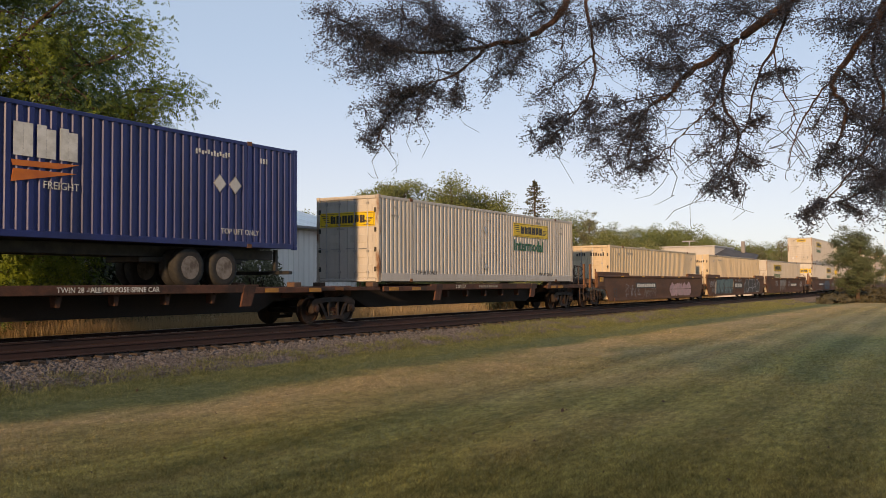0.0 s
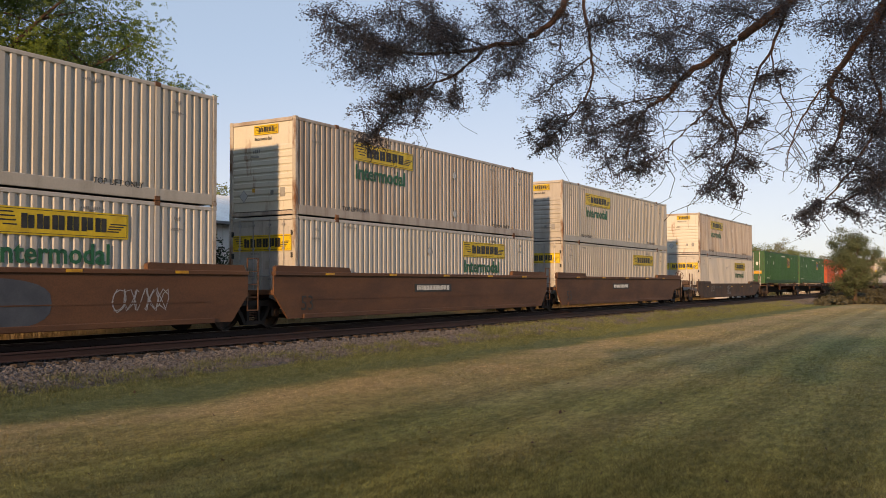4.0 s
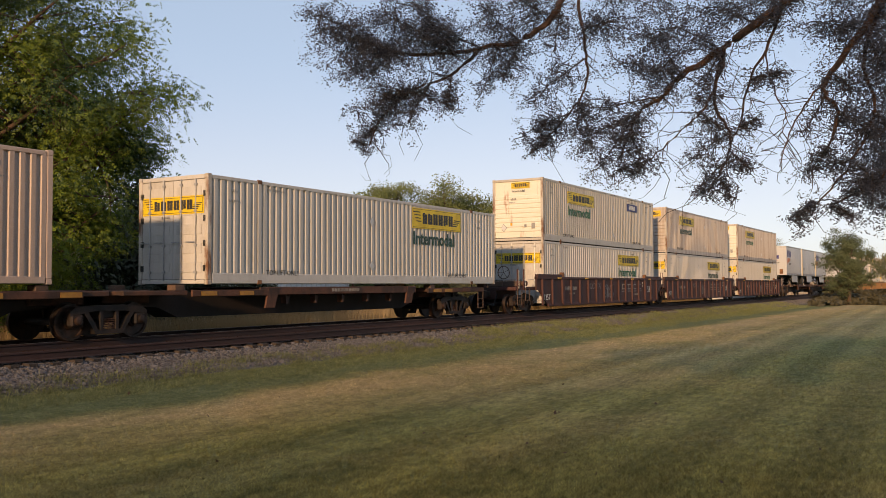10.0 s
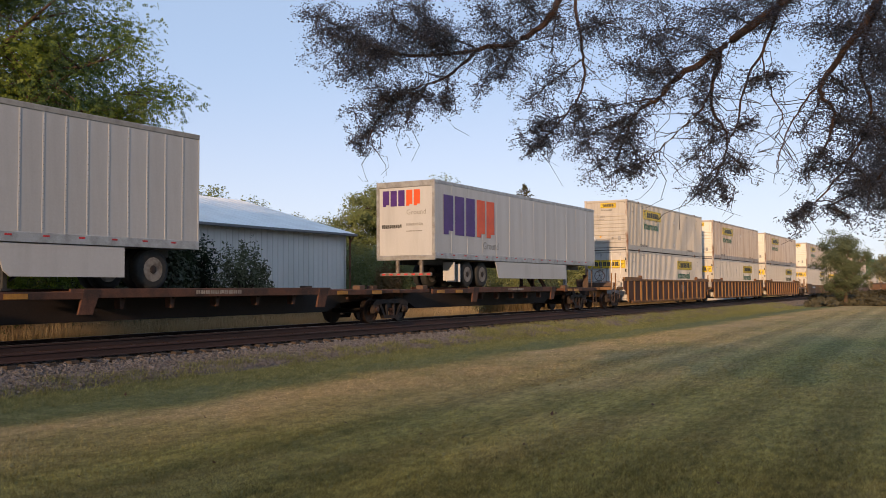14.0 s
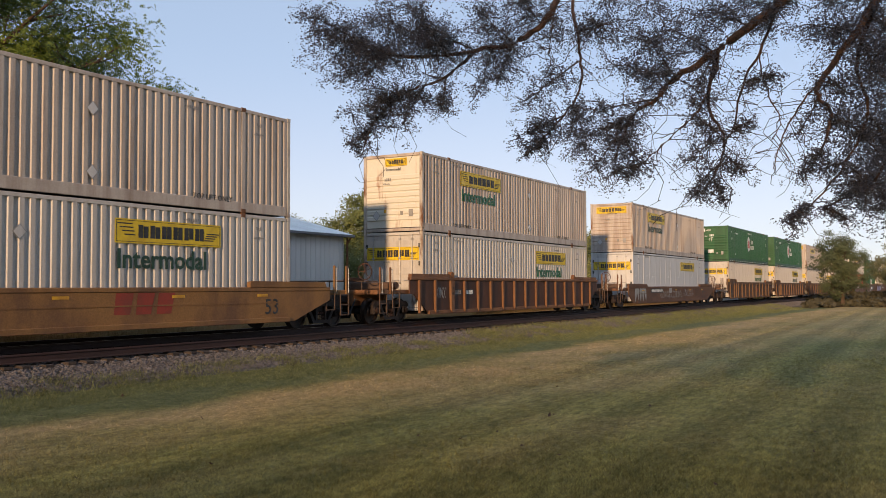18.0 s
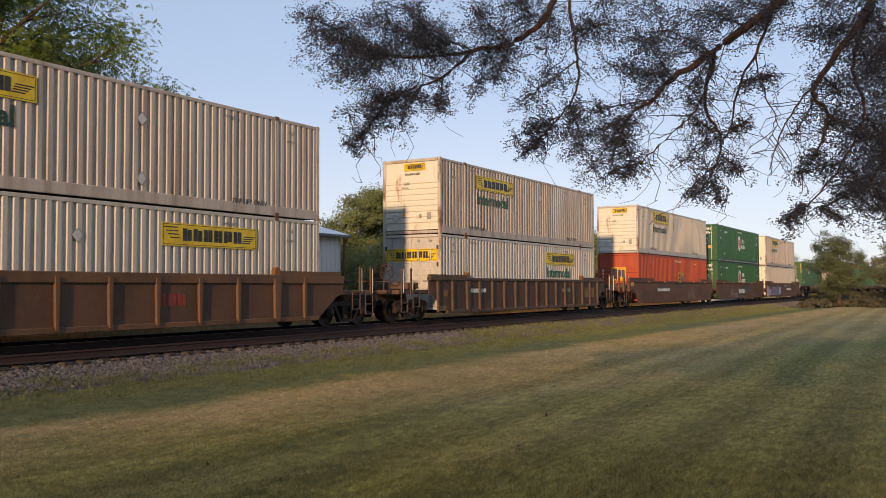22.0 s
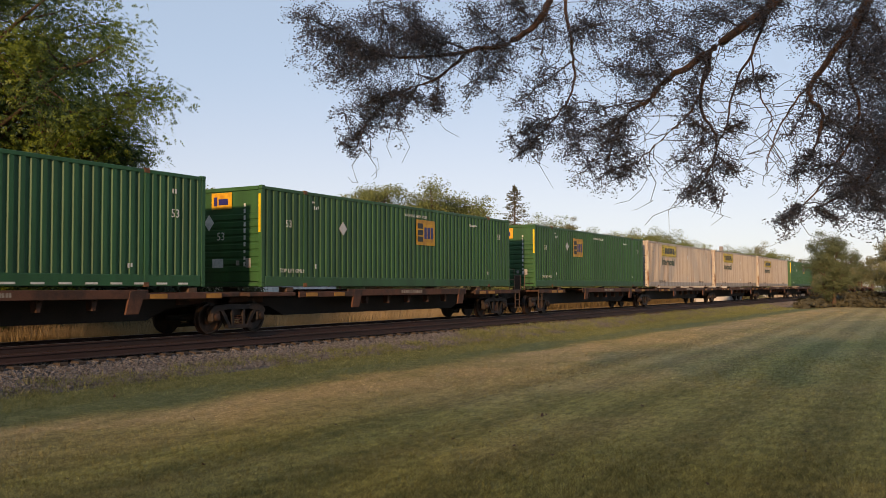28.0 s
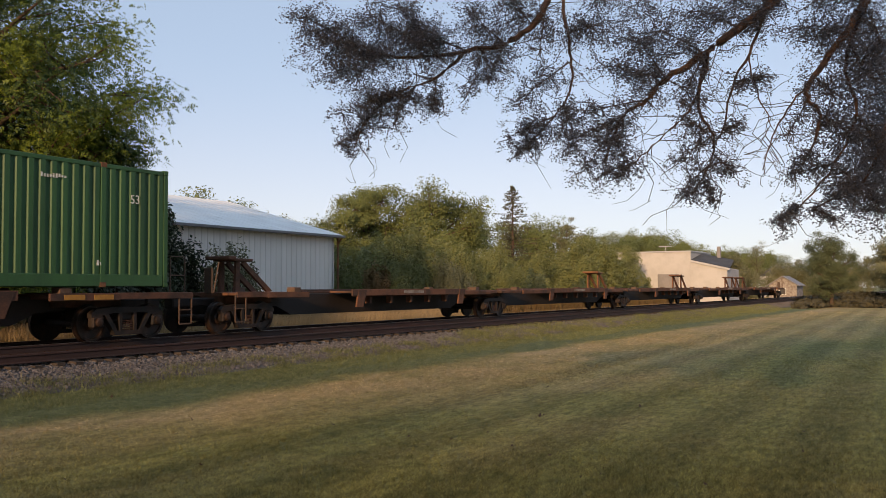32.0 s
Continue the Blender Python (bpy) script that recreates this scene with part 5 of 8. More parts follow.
                ladder(ob, x + 1.30, -1.36, 0.55, 1.95, mat=mat)
        else:
            bogie(ob, x + d * 1.75)
            car_end(ob, d, mat, x + d * 0.9, 2.0)
            if d < 0:
                brake_wheel(ob, x - 2.55, 1.78)
    return ob


def spray(parent, kind, x, seed):
    """Sprayed lettering that cannot be read: rounded fields with darker and lighter lines, on the side wall."""
    r = random.Random(seed)
    y = -WELL_Y - 0.005

    def blob(cx, cz, w, h, mat, yy, squash=0.25):
        s = Shape()
        pts = []
        for i in range(18):
            a = 2 * math.pi * i / 18
            k = 1 + r.uniform(-squash, squash)
            pts.append((cx + w * k * math.cos(a), cz + h * k * math.sin(a)))
        s.prism(pts, yy, yy + 0.003)
        part("spray_paint", s.made("spray_paint", mat), parent)

    def stroke(points, mat, yy, w=0.035):
        line_on(parent, points, mat, w, (-WELL_Y - 0.004 - yy) / 0.0018)
    if kind == "piece":
        fields, line, width = (("spray_pink", "mark_grey", 4.2), ("spray_teal", "mark_black", 4.6), ("spray_grey", "mark_black", 3.4))[seed % 3]
        n = 5
        for i in range(n):
            blob(x + (i + 0.5) * width / n, 0.72 + r.uniform(-0.08, 0.08), width / n * 0.62, 0.42, fields, y - 0.001 * i, 0.3)
        for i in range(n + 3):
            a = x + width * r.random()
            stroke([(a + r.uniform(-0.3, 0.3), 0.72 + r.uniform(-0.45, 0.45)) for _ in range(4)], line, y - 0.008)
    elif kind == "eye":
        stroke([(x, 0.32), (x + 0.95, 1.45), (x + 1.75, 0.32), (x + 1.5, 0.34), (x + 0.95, 0.55), (x + 0.4, 0.36), (x, 0.32)], "spray_grey", y, 0.03)
        pts = [(x + 0.9 + 0.5 * math.cos(a * 0.449), 0.82 + 0.24 * math.sin(a * 0.449)) for a in range(15)]
        stroke(pts, "spray_grey", y - 0.004, 0.03)
        for i in range(7):
            stroke([(x + 0.5 + i * 0.12, 0.95), (x + 0.55 + i * 0.12, 0.68), (x + 0.62 + i * 0.12, 0.92)], "spray_grey", y - 0.006, 0.022)
    else:
        mat = kind
        for i in range(3 + seed % 3):
            cx = x + i * 0.62
            pts, a, b = [], cx, 0.8
            for _ in range(9):
                a, b = cx + r.uniform(-0.32, 0.38), 0.78 + r.uniform(-0.38, 0.42)
                pts.append((a, b))
            stroke(pts, mat, y - 0.003 * (i % 2), 0.028)


def patch(parent, points, mat, layer):
    """A flat field of paint on the side of a well car; later layers lie over earlier ones."""
    y = -WELL_Y - 0.004 - 0.0018 * layer
    part("spray_paint", Shape().prism(points, y, y + 0.001).made("spray_paint", mat), parent)


def rounded(cx, cz, w, h, lean=0.0, pinch=0.0, n=26, grow=0.0):
    """An outline between ellipse and box; lean tips it, pinch narrows its foot."""
    out = []
    for i in range(n):
        a = 2 * math.pi * i / n
        c, s = math.cos(a), math.sin(a)
        x = math.copysign(abs(c) ** 0.7, c) * (w + grow)
        z = math.copysign(abs(s) ** 0.7, s) * (h + grow)
        x *= 1 - pinch * (0.5 - 0.5 * z / (h + grow))
        out.append((cx + x + lean * z, cz + z))
    return out


def line_on(parent, points, mat, width, layer):
    y = -WELL_Y - 0.004 - 0.0018 * layer
    s, n = Shape(), len(points)
    for i, (a, b) in enumerate(points):
        (c, d), (e, f) = points[max(0, i - 1)], points[min(n - 1, i + 1)]
        L = math.hypot(e - c, f - d) or 1
        nx, nz = -(f - d) / L * width / 2, (e - c) / L * width / 2
        s.v += [(a + nx, y - 0.0004 * i, b + nz), (a - nx, y - 0.0004 * i, b - nz)]
    s.f = [[2 * i, 2 * i + 1, 2 * i + 3, 2 * i + 2] for i in range(n - 1)]
    part("spray_paint", s.made("spray_paint", mat), parent)


def scrawl(parent, x0, x1, z0, z1, mat, seed, count=5, width=0.028):
    """Quick looping strokes side by side."""
    r = random.Random(seed)
    w = (x1 - x0) / count
    for i in range(count):
        a, ph = x0 + (i + 0.5) * w, r.uniform(0, 6)
        k1, k2 = r.choice((1, 2)), r.choice((2, 3))
        zc, zh = (z0 + z1) / 2, (z1 - z0) / 2
        line_on(parent, [(a + 0.62 * w * math.sin(k1 * t * 0.42 + ph), zc + zh * r.uniform(0.75, 1) * math.sin(k2 * t * 0.42 + ph * 2)) for t in range(14)], mat, width, i % 2)


def block_piece(parent, x0, x1, z0, z1, seed=5):
    """Big teal block shapes edged in black, over a pale haze of paint."""
    r = random.Random(seed)
    n, h = 6, z1 - z0
    w = (x1 - x0) / n
    patch(parent, rounded(x0 + 0.1, z0 + 0.45 * h, 0.5, 0.42 * h, 0.2), "cream", 0)
    patch(parent, rounded(x1 - 0.05, z0 + 0.6 * h, 0.35, 0.30 * h, 0.2), "cream", 0)
    for grow, mat, layer in ((0.075, "mark_black", 1), (0.0, "spray_teal", 2)):
        r = random.Random(seed)
        for i in range(n):
            a, lean, up, dn = x0 + i * w, r.uniform(0.05, 0.28), r.uniform(0, 0.12), r.uniform(0, 0.14)
            b = a + w * 0.84
            patch(parent, [(a - grow - 0.1, z0 + dn * h - grow), (b + grow - 0.1, z0 + dn * h - grow), (b + grow * 0.6 + lean - 0.05, z0 + 0.45 * h), (b + grow + lean + 0.1, z1 - up * h + grow), (a - grow + lean - 0.06, z1 - up * h + grow), (a - grow + 0.5 * lean, z0 + 0.5 * h)], mat, layer + i % 2 * 0.4)
    for i in range(n):
        a = x0 + i * w + 0.25 * w
        k = r.choice((0, 1, 2))
        if k < 2:
            patch(parent, [(a, z0 + 0.1 * h), (a + 0.34 * w, z0 + 0.08 * h), (a + 0.26 * w, z0 + 0.36 * h), (a + 0.10 * w, z0 + 0.38 * h)], "mark_black", 3)
        if k > 0:
            patch(parent, [(a + 0.1 * w, z1 - 0.42 * h), (a + 0.40 * w, z1 - 0.40 * h), (a + 0.38 * w, z1 - 0.26 * h), (a + 0.2 * w, z1 - 0.28 * h)], "mark_black", 3)
        line_on(parent, [(a - 0.2 * w, z0 + 0.22 * h), (a + 0.1 * w, z0 + 0.3 * h)], "spray_pale", 0.03, 4)


def bubble_piece(parent, x0, x1, z0, z1):
    """Four fat overlapping bubbles, near black with a pale edge."""
    w, zc, h = (x1 - x0) / 4, (z0 + z1) / 2, (z1 - z0) / 2
    forms = ((0.42, -0.25, 0.62, 0.68, 0.25), (0.70, 0.15, 0.36, 0.80, -0.35), (1.62, -0.05, 0.52, 0.95, -0.1), (1.55, -0.62, 0.70, 0.34, 0.0), (2.45, 0.1, 0.42, 0.86, -0.15), (2.75, -0.55, 0.62, 0.36, 0.0), (3.35, 0.05, 0.36, 0.80, 0.1), (3.70, -0.1, 0.34, 0.62, 0.35))
    for j, (fx, fz, fw, fh, lean) in enumerate(forms):
        patch(parent, rounded(x0 + fx * w, zc + fz * h, fw * w, fh * h, lean, grow=0.07), "spray_grey", 2 * j)
        patch(parent, rounded(x0 + fx * w, zc + fz * h, fw * w, fh * h, lean), "spray_dark", 2 * j + 1)
    for fx, fz, k in ((0.85, -0.55, 0.2), (0.78, 0.25, 0.14), (1.95, 0.35, 0.12), (2.62, 0.2, 0.13), (3.45, 0.3, 0.12)):
        patch(parent, [(x0 + fx * w - k, zc + fz * h - 0.06), (x0 + fx * w + k, zc + fz * h - 0.04), (x0 + fx * w, zc + fz * h + k)], "spray_grey", 17)
    scrawl(parent, x0 + 0.3 * w, x0 + 0.95 * w, zc - 0.85 * h, zc - 0.60 * h, "spray_grey", 3, 4, 0.02)
    scrawl(parent, x0 + 1.5 * w, x0 + 2.0 * w, zc - 0.75 * h, zc - 0.40 * h, "spray_grey", 4, 4, 0.02)


def silver_piece(parent, x0, x1, z0, z1):
    """Pointed silver tongues with a thin dark edge."""
    w, zc, h = (x1 - x0) / 5, (z0 + z1) / 2, (z1 - z0) / 2
    for grow, mat, layer in ((0.03, "mark_black", 0), (0.0, "mark_grey", 1)):
        for i, (lean, low) in enumerate(((0.18, 1.0), (-0.16, 0.85), (0.02, 0.95), (-0.10, 1.0), (-0.30, 0.90))):
            patch(parent, rounded(x0 + (i + 0.5) * w, zc + (1 - low) * 0.4 * h, 0.58 * w, low * 0.92 * h, lean, 0.75, 26, grow), mat, layer)
    for fx in (1.0, 2.05, 3.0, 3.9):
        line_on(parent, [(x0 + fx * w, zc - 0.7 * h), (x0 + fx * w + 0.05, zc - 0.1 * h), (x0 + fx * w - 0.03, zc + 0.35 * h)], "mark_black", 0.025, 2)


def lilac_piece(parent):
    """Long faded burner: pale blue, purple and green fields with a few dark lines."""
    for j, (cx, cz, w, h, lean, mat) in enumerate(((1.9, 0.62, 1.3, 0.36, 0.1, "spray_lilac"), (2.6, 0.85, 0.75, 0.42, 0.6, "spray_lilac"), (3.7, 0.80, 0.9, 0.44, 0.5, "spray_lilac"), (3.4, 0.55, 1.5, 0.30, 0.0, "spray_lilac"), (5.5, 0.62, 0.7, 0.28, 0.2, "spray_lilac"),
                                                  (6.15, 0.82, 0.55, 0.36, 0.1, "spray_pale"), (4.9, 0.84, 0.48, 0.52, 0.1, "spray_mint"), (-0.35, 0.85, 0.42, 0.50, 0.05, "spray_pale"), (0.25, 0.78, 0.35, 0.48, 0.2, "spray_pale"), (0.75, 0.62, 0.75, 0.36, 0.1, "spray_pale"), (0.2, 0.48, 0.9, 0.26, 0.0, "spray_pale"))):
        patch(parent, rounded(cx, cz, w, h, lean), mat, j)
    for pts in (((-0.75, 1.0), (-0.5, 1.32), (-0.2, 1.25), (-0.1, 0.9), (0.1, 1.15), (0.4, 1.22), (0.38, 0.95)), ((0.2, 0.85), (0.7, 1.12), (1.3, 1.08), (1.45, 0.75), (1.2, 0.45)), ((0.9, 1.1), (1.6, 1.15), (2.3, 0.90)), ((1.3, 0.55), (1.9, 0.80)), ((0.5, 0.4), (0.65, 0.55), (0.5, 0.3))):
        line_on(parent, pts, "mark_navy", 0.03, 12)
    patch(parent, [(1.85, 0.75), (2.05, 0.92), (2.25, 0.80), (2.0, 0.62)], "mark_navy", 13)
    patch(parent, [(1.1, 0.52), (1.35, 0.72), (1.45, 0.48)], "mark_navy", 13)
    patch(parent, [(0.18, 0.68), (0.40, 0.70), (0.28, 0.48)], "mark_navy", 13)


# ---------- spine cars ----------
def spine_unit(length, left_end, right_end, label, loaded=True, hitch=None, light=None):
    """One platform from bogie to bogie: deep centre sill, shelf with brackets, container pads. x = 0 over the left bogie."""
    ob = thing("spine_car", label, "railroad car", "spine cars of the train")
    L = length
    tone = "deck" if light is None else "deck_rust"
    key = ("spine", round(L, 1), tone)

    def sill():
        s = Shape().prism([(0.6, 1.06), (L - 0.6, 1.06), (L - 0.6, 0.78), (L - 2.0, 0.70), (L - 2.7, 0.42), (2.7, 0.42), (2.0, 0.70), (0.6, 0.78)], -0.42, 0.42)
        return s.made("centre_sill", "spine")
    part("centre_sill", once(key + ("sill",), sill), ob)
    a, b = 0.30 * L, 0.80 * L
    for sgn in (-1, 1):
        y0, y1 = (-1.32, -0.44) if sgn < 0 else (0.44, 1.32)
        part("deck_shelf", once(key + ("shelf", sgn), lambda: Shape().box(a, b, y0, y1, 1.08, 1.14, 0.01).box(a, b, -1.36 if sgn < 0 else 1.30, -1.30 if sgn < 0 else 1.36, 0.98, 1.20, 0.012).made("deck_shelf", tone)), ob)
    bracket = once(("bracket", tone), lambda: Shape().prism([(-0.03, 1.08), (0.03, 1.08), (0.03, 0.95), (-0.03, 0.95)], -1.28, -0.42).prism([(-0.10, 1.0), (0.10, 1.0), (0.02, 0.72), (-0.06, 0.72)], -1.2, -1.0).made("bracket", tone))
    for i in range(1, 6):
        part("bracket", bracket, ob, at=Matrix.Translation((a + (b - a) * i / 6, 0, 0)))
    big = once(("bigbracket", tone), lambda: Shape().prism([(-0.16, 1.18), (0.30, 1.18), (0.08, 0.62), (-0.30, 0.62)], -1.375, -1.315).made("outrigger", tone))
    for x in (a + 0.5, b - 0.4):
        part("outrigger", big, ob, "rusty outrigger plate", Matrix.Translation((x, 0, 0)))
    for x, d in ((0.0, -1), (L, 1)):
        jt = (left_end if d < 0 else right_end) != "end"
        part("bolster", once(key + ("bolster", d), lambda: Shape().box(x - 0.3 if d < 0 else x - 1.7, x + 1.7 if d < 0 else x + 0.3, -0.5, 0.5, 0.80, 1.14, 0.03).box(x + 0.2 if d < 0 else x - 2.2, x + 2.2 if d < 0 else x - 0.2, -1.30, 1.30, 1.00, 1.12, 0.015).made("bolster", tone)), ob)
        part("end_shelf", once(key + ("eshelf", d, jt), lambda: Shape().box(x + (2.3 if jt else 0.5) if d < 0 else x - (L - b + 0.6 if jt else 2.4), x + (a + 0.6 if jt else 2.4) if d < 0 else x - (0.95 if jt else 0.5), -1.37, -1.30, 0.96, 1.13, 0.012).made("end_shelf", tone)), ob)
        for q in () if light is not None else ((2.6, 4.0) if jt and d < 0 else (1.0, 2.9) if jt else (0.7, 1.5)):
            part("reflector", once(("spref",), lambda: Shape().box(0, 0.55, -1.384, -1.376, 0.985, 1.10).made("reflector", "reflector_orange")), ob, at=Matrix.Translation((x + q if d < 0 else x - q - 0.55, 0, 0)))
    pad = once(("pad",), lambda: Shape().box(-0.16, 0.16, -1.24, -0.95, 1.12, 1.265, 0.015).box(-0.16, 0.16, 0.95, 1.24, 1.12, 1.265, 0.015).made("container_pad", "drab"))
    for x in (2.0, L - 1.9):
        part("container_pad", pad, ob, "", Matrix.Translation((x, 0, 0)))
    part("stencil_board", once(key + ("sb",), lambda: letter_blocks(a + 0.40 * (b - a), a + 0.58 * (b - a), 1.05, 1.15, 10, -1.366, 4, 0.4).made("stencil_board", "dim_white")), ob)
    if left_end == "end":
        bogie(ob, 0.0)
        part("coupler", once(("spcoup", -1), lambda: Shape().box(-1.75, -0.3, -0.12, 0.12, 0.74, 0.98, 0.03).box(-1.95, -1.6, -0.18, 0.18, 0.70, 1.02, 0.04).made("coupler", "iron")), ob)
        part("end_step", once(("spstep", -1, tone), lambda: Shape().box(-0.75, 0.5, -1.30, -0.4, 1.04, 1.12, 0.012).box(-0.75, 0.6, -1.36, -1.30, 0.98, 1.14, 0.012).made("end_step", tone)), ob)
        ladder(ob, -0.6, -1.34, 0.32, 1.05, mat="drab")
    bogie(ob, L)
    if right_end == "end":
        part("coupler", once(("spcoupr", round(L, 1)), lambda: Shape().box(L + 0.3, L + 1.6, -0.12, 0.12, 0.74, 0.98, 0.03).box(L + 1.4, L + 1.85, -0.18, 0.18, 0.70, 1.02, 0.04).made("coupler", "iron")), ob)
        part("end_step", once(("spstepr", round(L, 1), tone), lambda: Shape().box(L - 0.5, L + 1.85, -1.30, -0.4, 1.04, 1.12, 0.012).box(L - 0.6, L + 1.85, -1.36, -1.30, 0.98, 1.14, 0.012).made("end_step", tone)), ob)
        ladder(ob, L + 1.6, -1.34, 0.34, 1.05, mat="drab")
        ladder(ob, L + 1.55, -1.1, 1.1, 2.05, 0.5, mat="drab")
        part("brake_stand", once(("spbrake",), lambda: Shape().box(L + 1.2, L + 1.27, -0.9, -0.6, 1.1, 1.8, 0.02).tube((L + 0.95, -1.2, 1.12), (L + 1.25, -1.1, 1.95), 0.018, sides=6).made("brake_stand", "drab")), ob, "rusty hand brake stand")
    if hitch is not None:
        def stand():
            s = Shape()
            h = hitch
            s.box(h - 0.35, h + 0.45, -0.42, 0.42, 2.02, 2.10, 0.02)
            s.box(h - 0.62, h - 0.3, -0.46, 0.46, 2.06, 2.16, 0.02)
            for y in (-0.34, 0.26):
                s.prism([(h - 0.22, 1.1), (h - 0.02, 1.1), (h - 0.02, 2.03), (h - 0.18, 2.03)], y, y + 0.09)
                s.prism([(h + 0.05, 1.95), (h + 0.20, 2.02), (h + 1.40, 1.16), (h + 1.2, 1.12)], y, y + 0.09)
            return s.made("trailer_hitch", "rust" if light else tone)
        part("trailer_hitch", once(("hitch", round(hitch, 2), light), stand), ob, "raised trailer hitch stand")
    return ob


# ---------- road trailers ----------
def road_wheel(parent, x, y, r=0.50):
    t = part("tyre", once(("tyre", r), lambda: Shape().lathe([(-0.14, r * 0.60), (-0.15, r * 0.78), (-0.13, r * 0.96), (-0.10, r), (0.10, r), (0.13, r * 0.96), (0.15, r * 0.6)], (0, 0, 0), 26).made("tyre", "tyre", True)), parent, at=Matrix.Translation((x, y, r)))
    part("rim", once(("rim", r), lambda: Shape().lathe([(-0.145, r * 0.60), (-0.15, r * 0.55), (-0.10, r * 0.50), (-0.03, r * 0.42), (-0.04, r * 0.24), (-0.12, r * 0.20), (-0.13, r * 0.05)], (0, 0, 0), 20).made("rim", "alloy")), t, "pale metal rim")
    part("hub", once(("hub", r), lambda: Shape().lathe([(-0.10, r * 0.26), (-0.155, r * 0.20), (-0.165, r * 0.10)], (0, 0, 0), 14).made("hub", "iron")), t, "dark greasy hub")


def trailer_body(L, z0, z1, mat, roofline="alloy", seams=1.2):
    """Van body: riveted side sheets, top and bottom rails. Origin at the rear lower centre... x from 0 to L."""
    ob = thing("road_trailer", "x", "trailer", "road trailers on the train")
    n = int(L / seams)

    sheet = Shape().box(0.003, L / n - 0.003, NEAR + 0.004, NEAR + 0.03, z0 + 0.2, z1 - 0.12, 0.002).made("side_sheet", mat)
    for i in range(n):
        part("side_sheet", sheet, ob, at=Matrix.Translation((L * i / n, 0, 0)))

    def ribs():
        s = Shape()
        for i in range(n + 1):
            x = min(max(L * i / n, 0.03), L - 0.03)
            s.box(x - 0.022, x + 0.022, NEAR - 0.004, NEAR + 0.004, z0 + 0.2, z1 - 0.12)
        return s.made("seam_strip", mat)
    part("seam_strip", ribs(), ob)
    part("body_core", Shape().box(0.02, L - 0.02, NEAR + 0.03, -NEAR, z0 + 0.02, z1 - 0.02).made("body_core", mat), ob)
    part("bottom_rail", Shape().box(0, L, NEAR - 0.012, NEAR + 0.03, z0, z0 + 0.22, 0.01).made("bottom_rail", "galvanised"), ob)
    part("top_rail", Shape().box(0, L, NEAR - 0.012, NEAR + 0.03, z1 - 0.13, z1, 0.01).made("top_rail", roofline), ob)

    def lights():
        s = Shape()
        for i in range(int(L / 0.9)):
            s.box(0.4 + i * 0.9, 0.4 + i * 0.9 + 0.16, NEAR - 0.018, NEAR - 0.012, z0 + 0.13, z0 + 0.17)
        return s.made("reflector", "mark_red")
    part("reflector", lights(), ob)
    return ob


def swoosh(parent, x, z, k, y, end=None):
    """Orange wedge with a slit below a row of dark blue blocks."""
    m = Matrix.Translation((x, y, z)) if end is None else Matrix.Translation((end, -x, z)) @ Matrix.Rotation(radians(-90), 4, "Z")
    part("plain_bars_marking", letter_blocks(0, 1.9 * k, 0.62 * k, 1.25 * k, 3, -0.004, 12, 0.44).made("plain_bars_marking", "mark_navy" if not isinstance(k, complex) else "mark_white"), parent, "", m)
    part("orange_wedge", Shape().prism([(0.05 * k, 0.36 * k), (1.75 * k, 0.40 * k), (1.2 * k, 0.50 * k), (0.1 * k, 0.54 * k)], -0.004, 0).prism([(-0.02 * k, 0.0), (1.65 * k, 0.35 * k), (0.04 * k, 0.32 * k)], -0.004, 0).made("orange_wedge", "mark_orange"), parent, "orange wedge-shaped stripe", m)
    part("lettering", lettering("FREIGHT", 0.20 * k, "mark_black", 0.004), parent, "", m @ Matrix.Translation((0.85 * k, 0, -0.12 * k)))
    return m


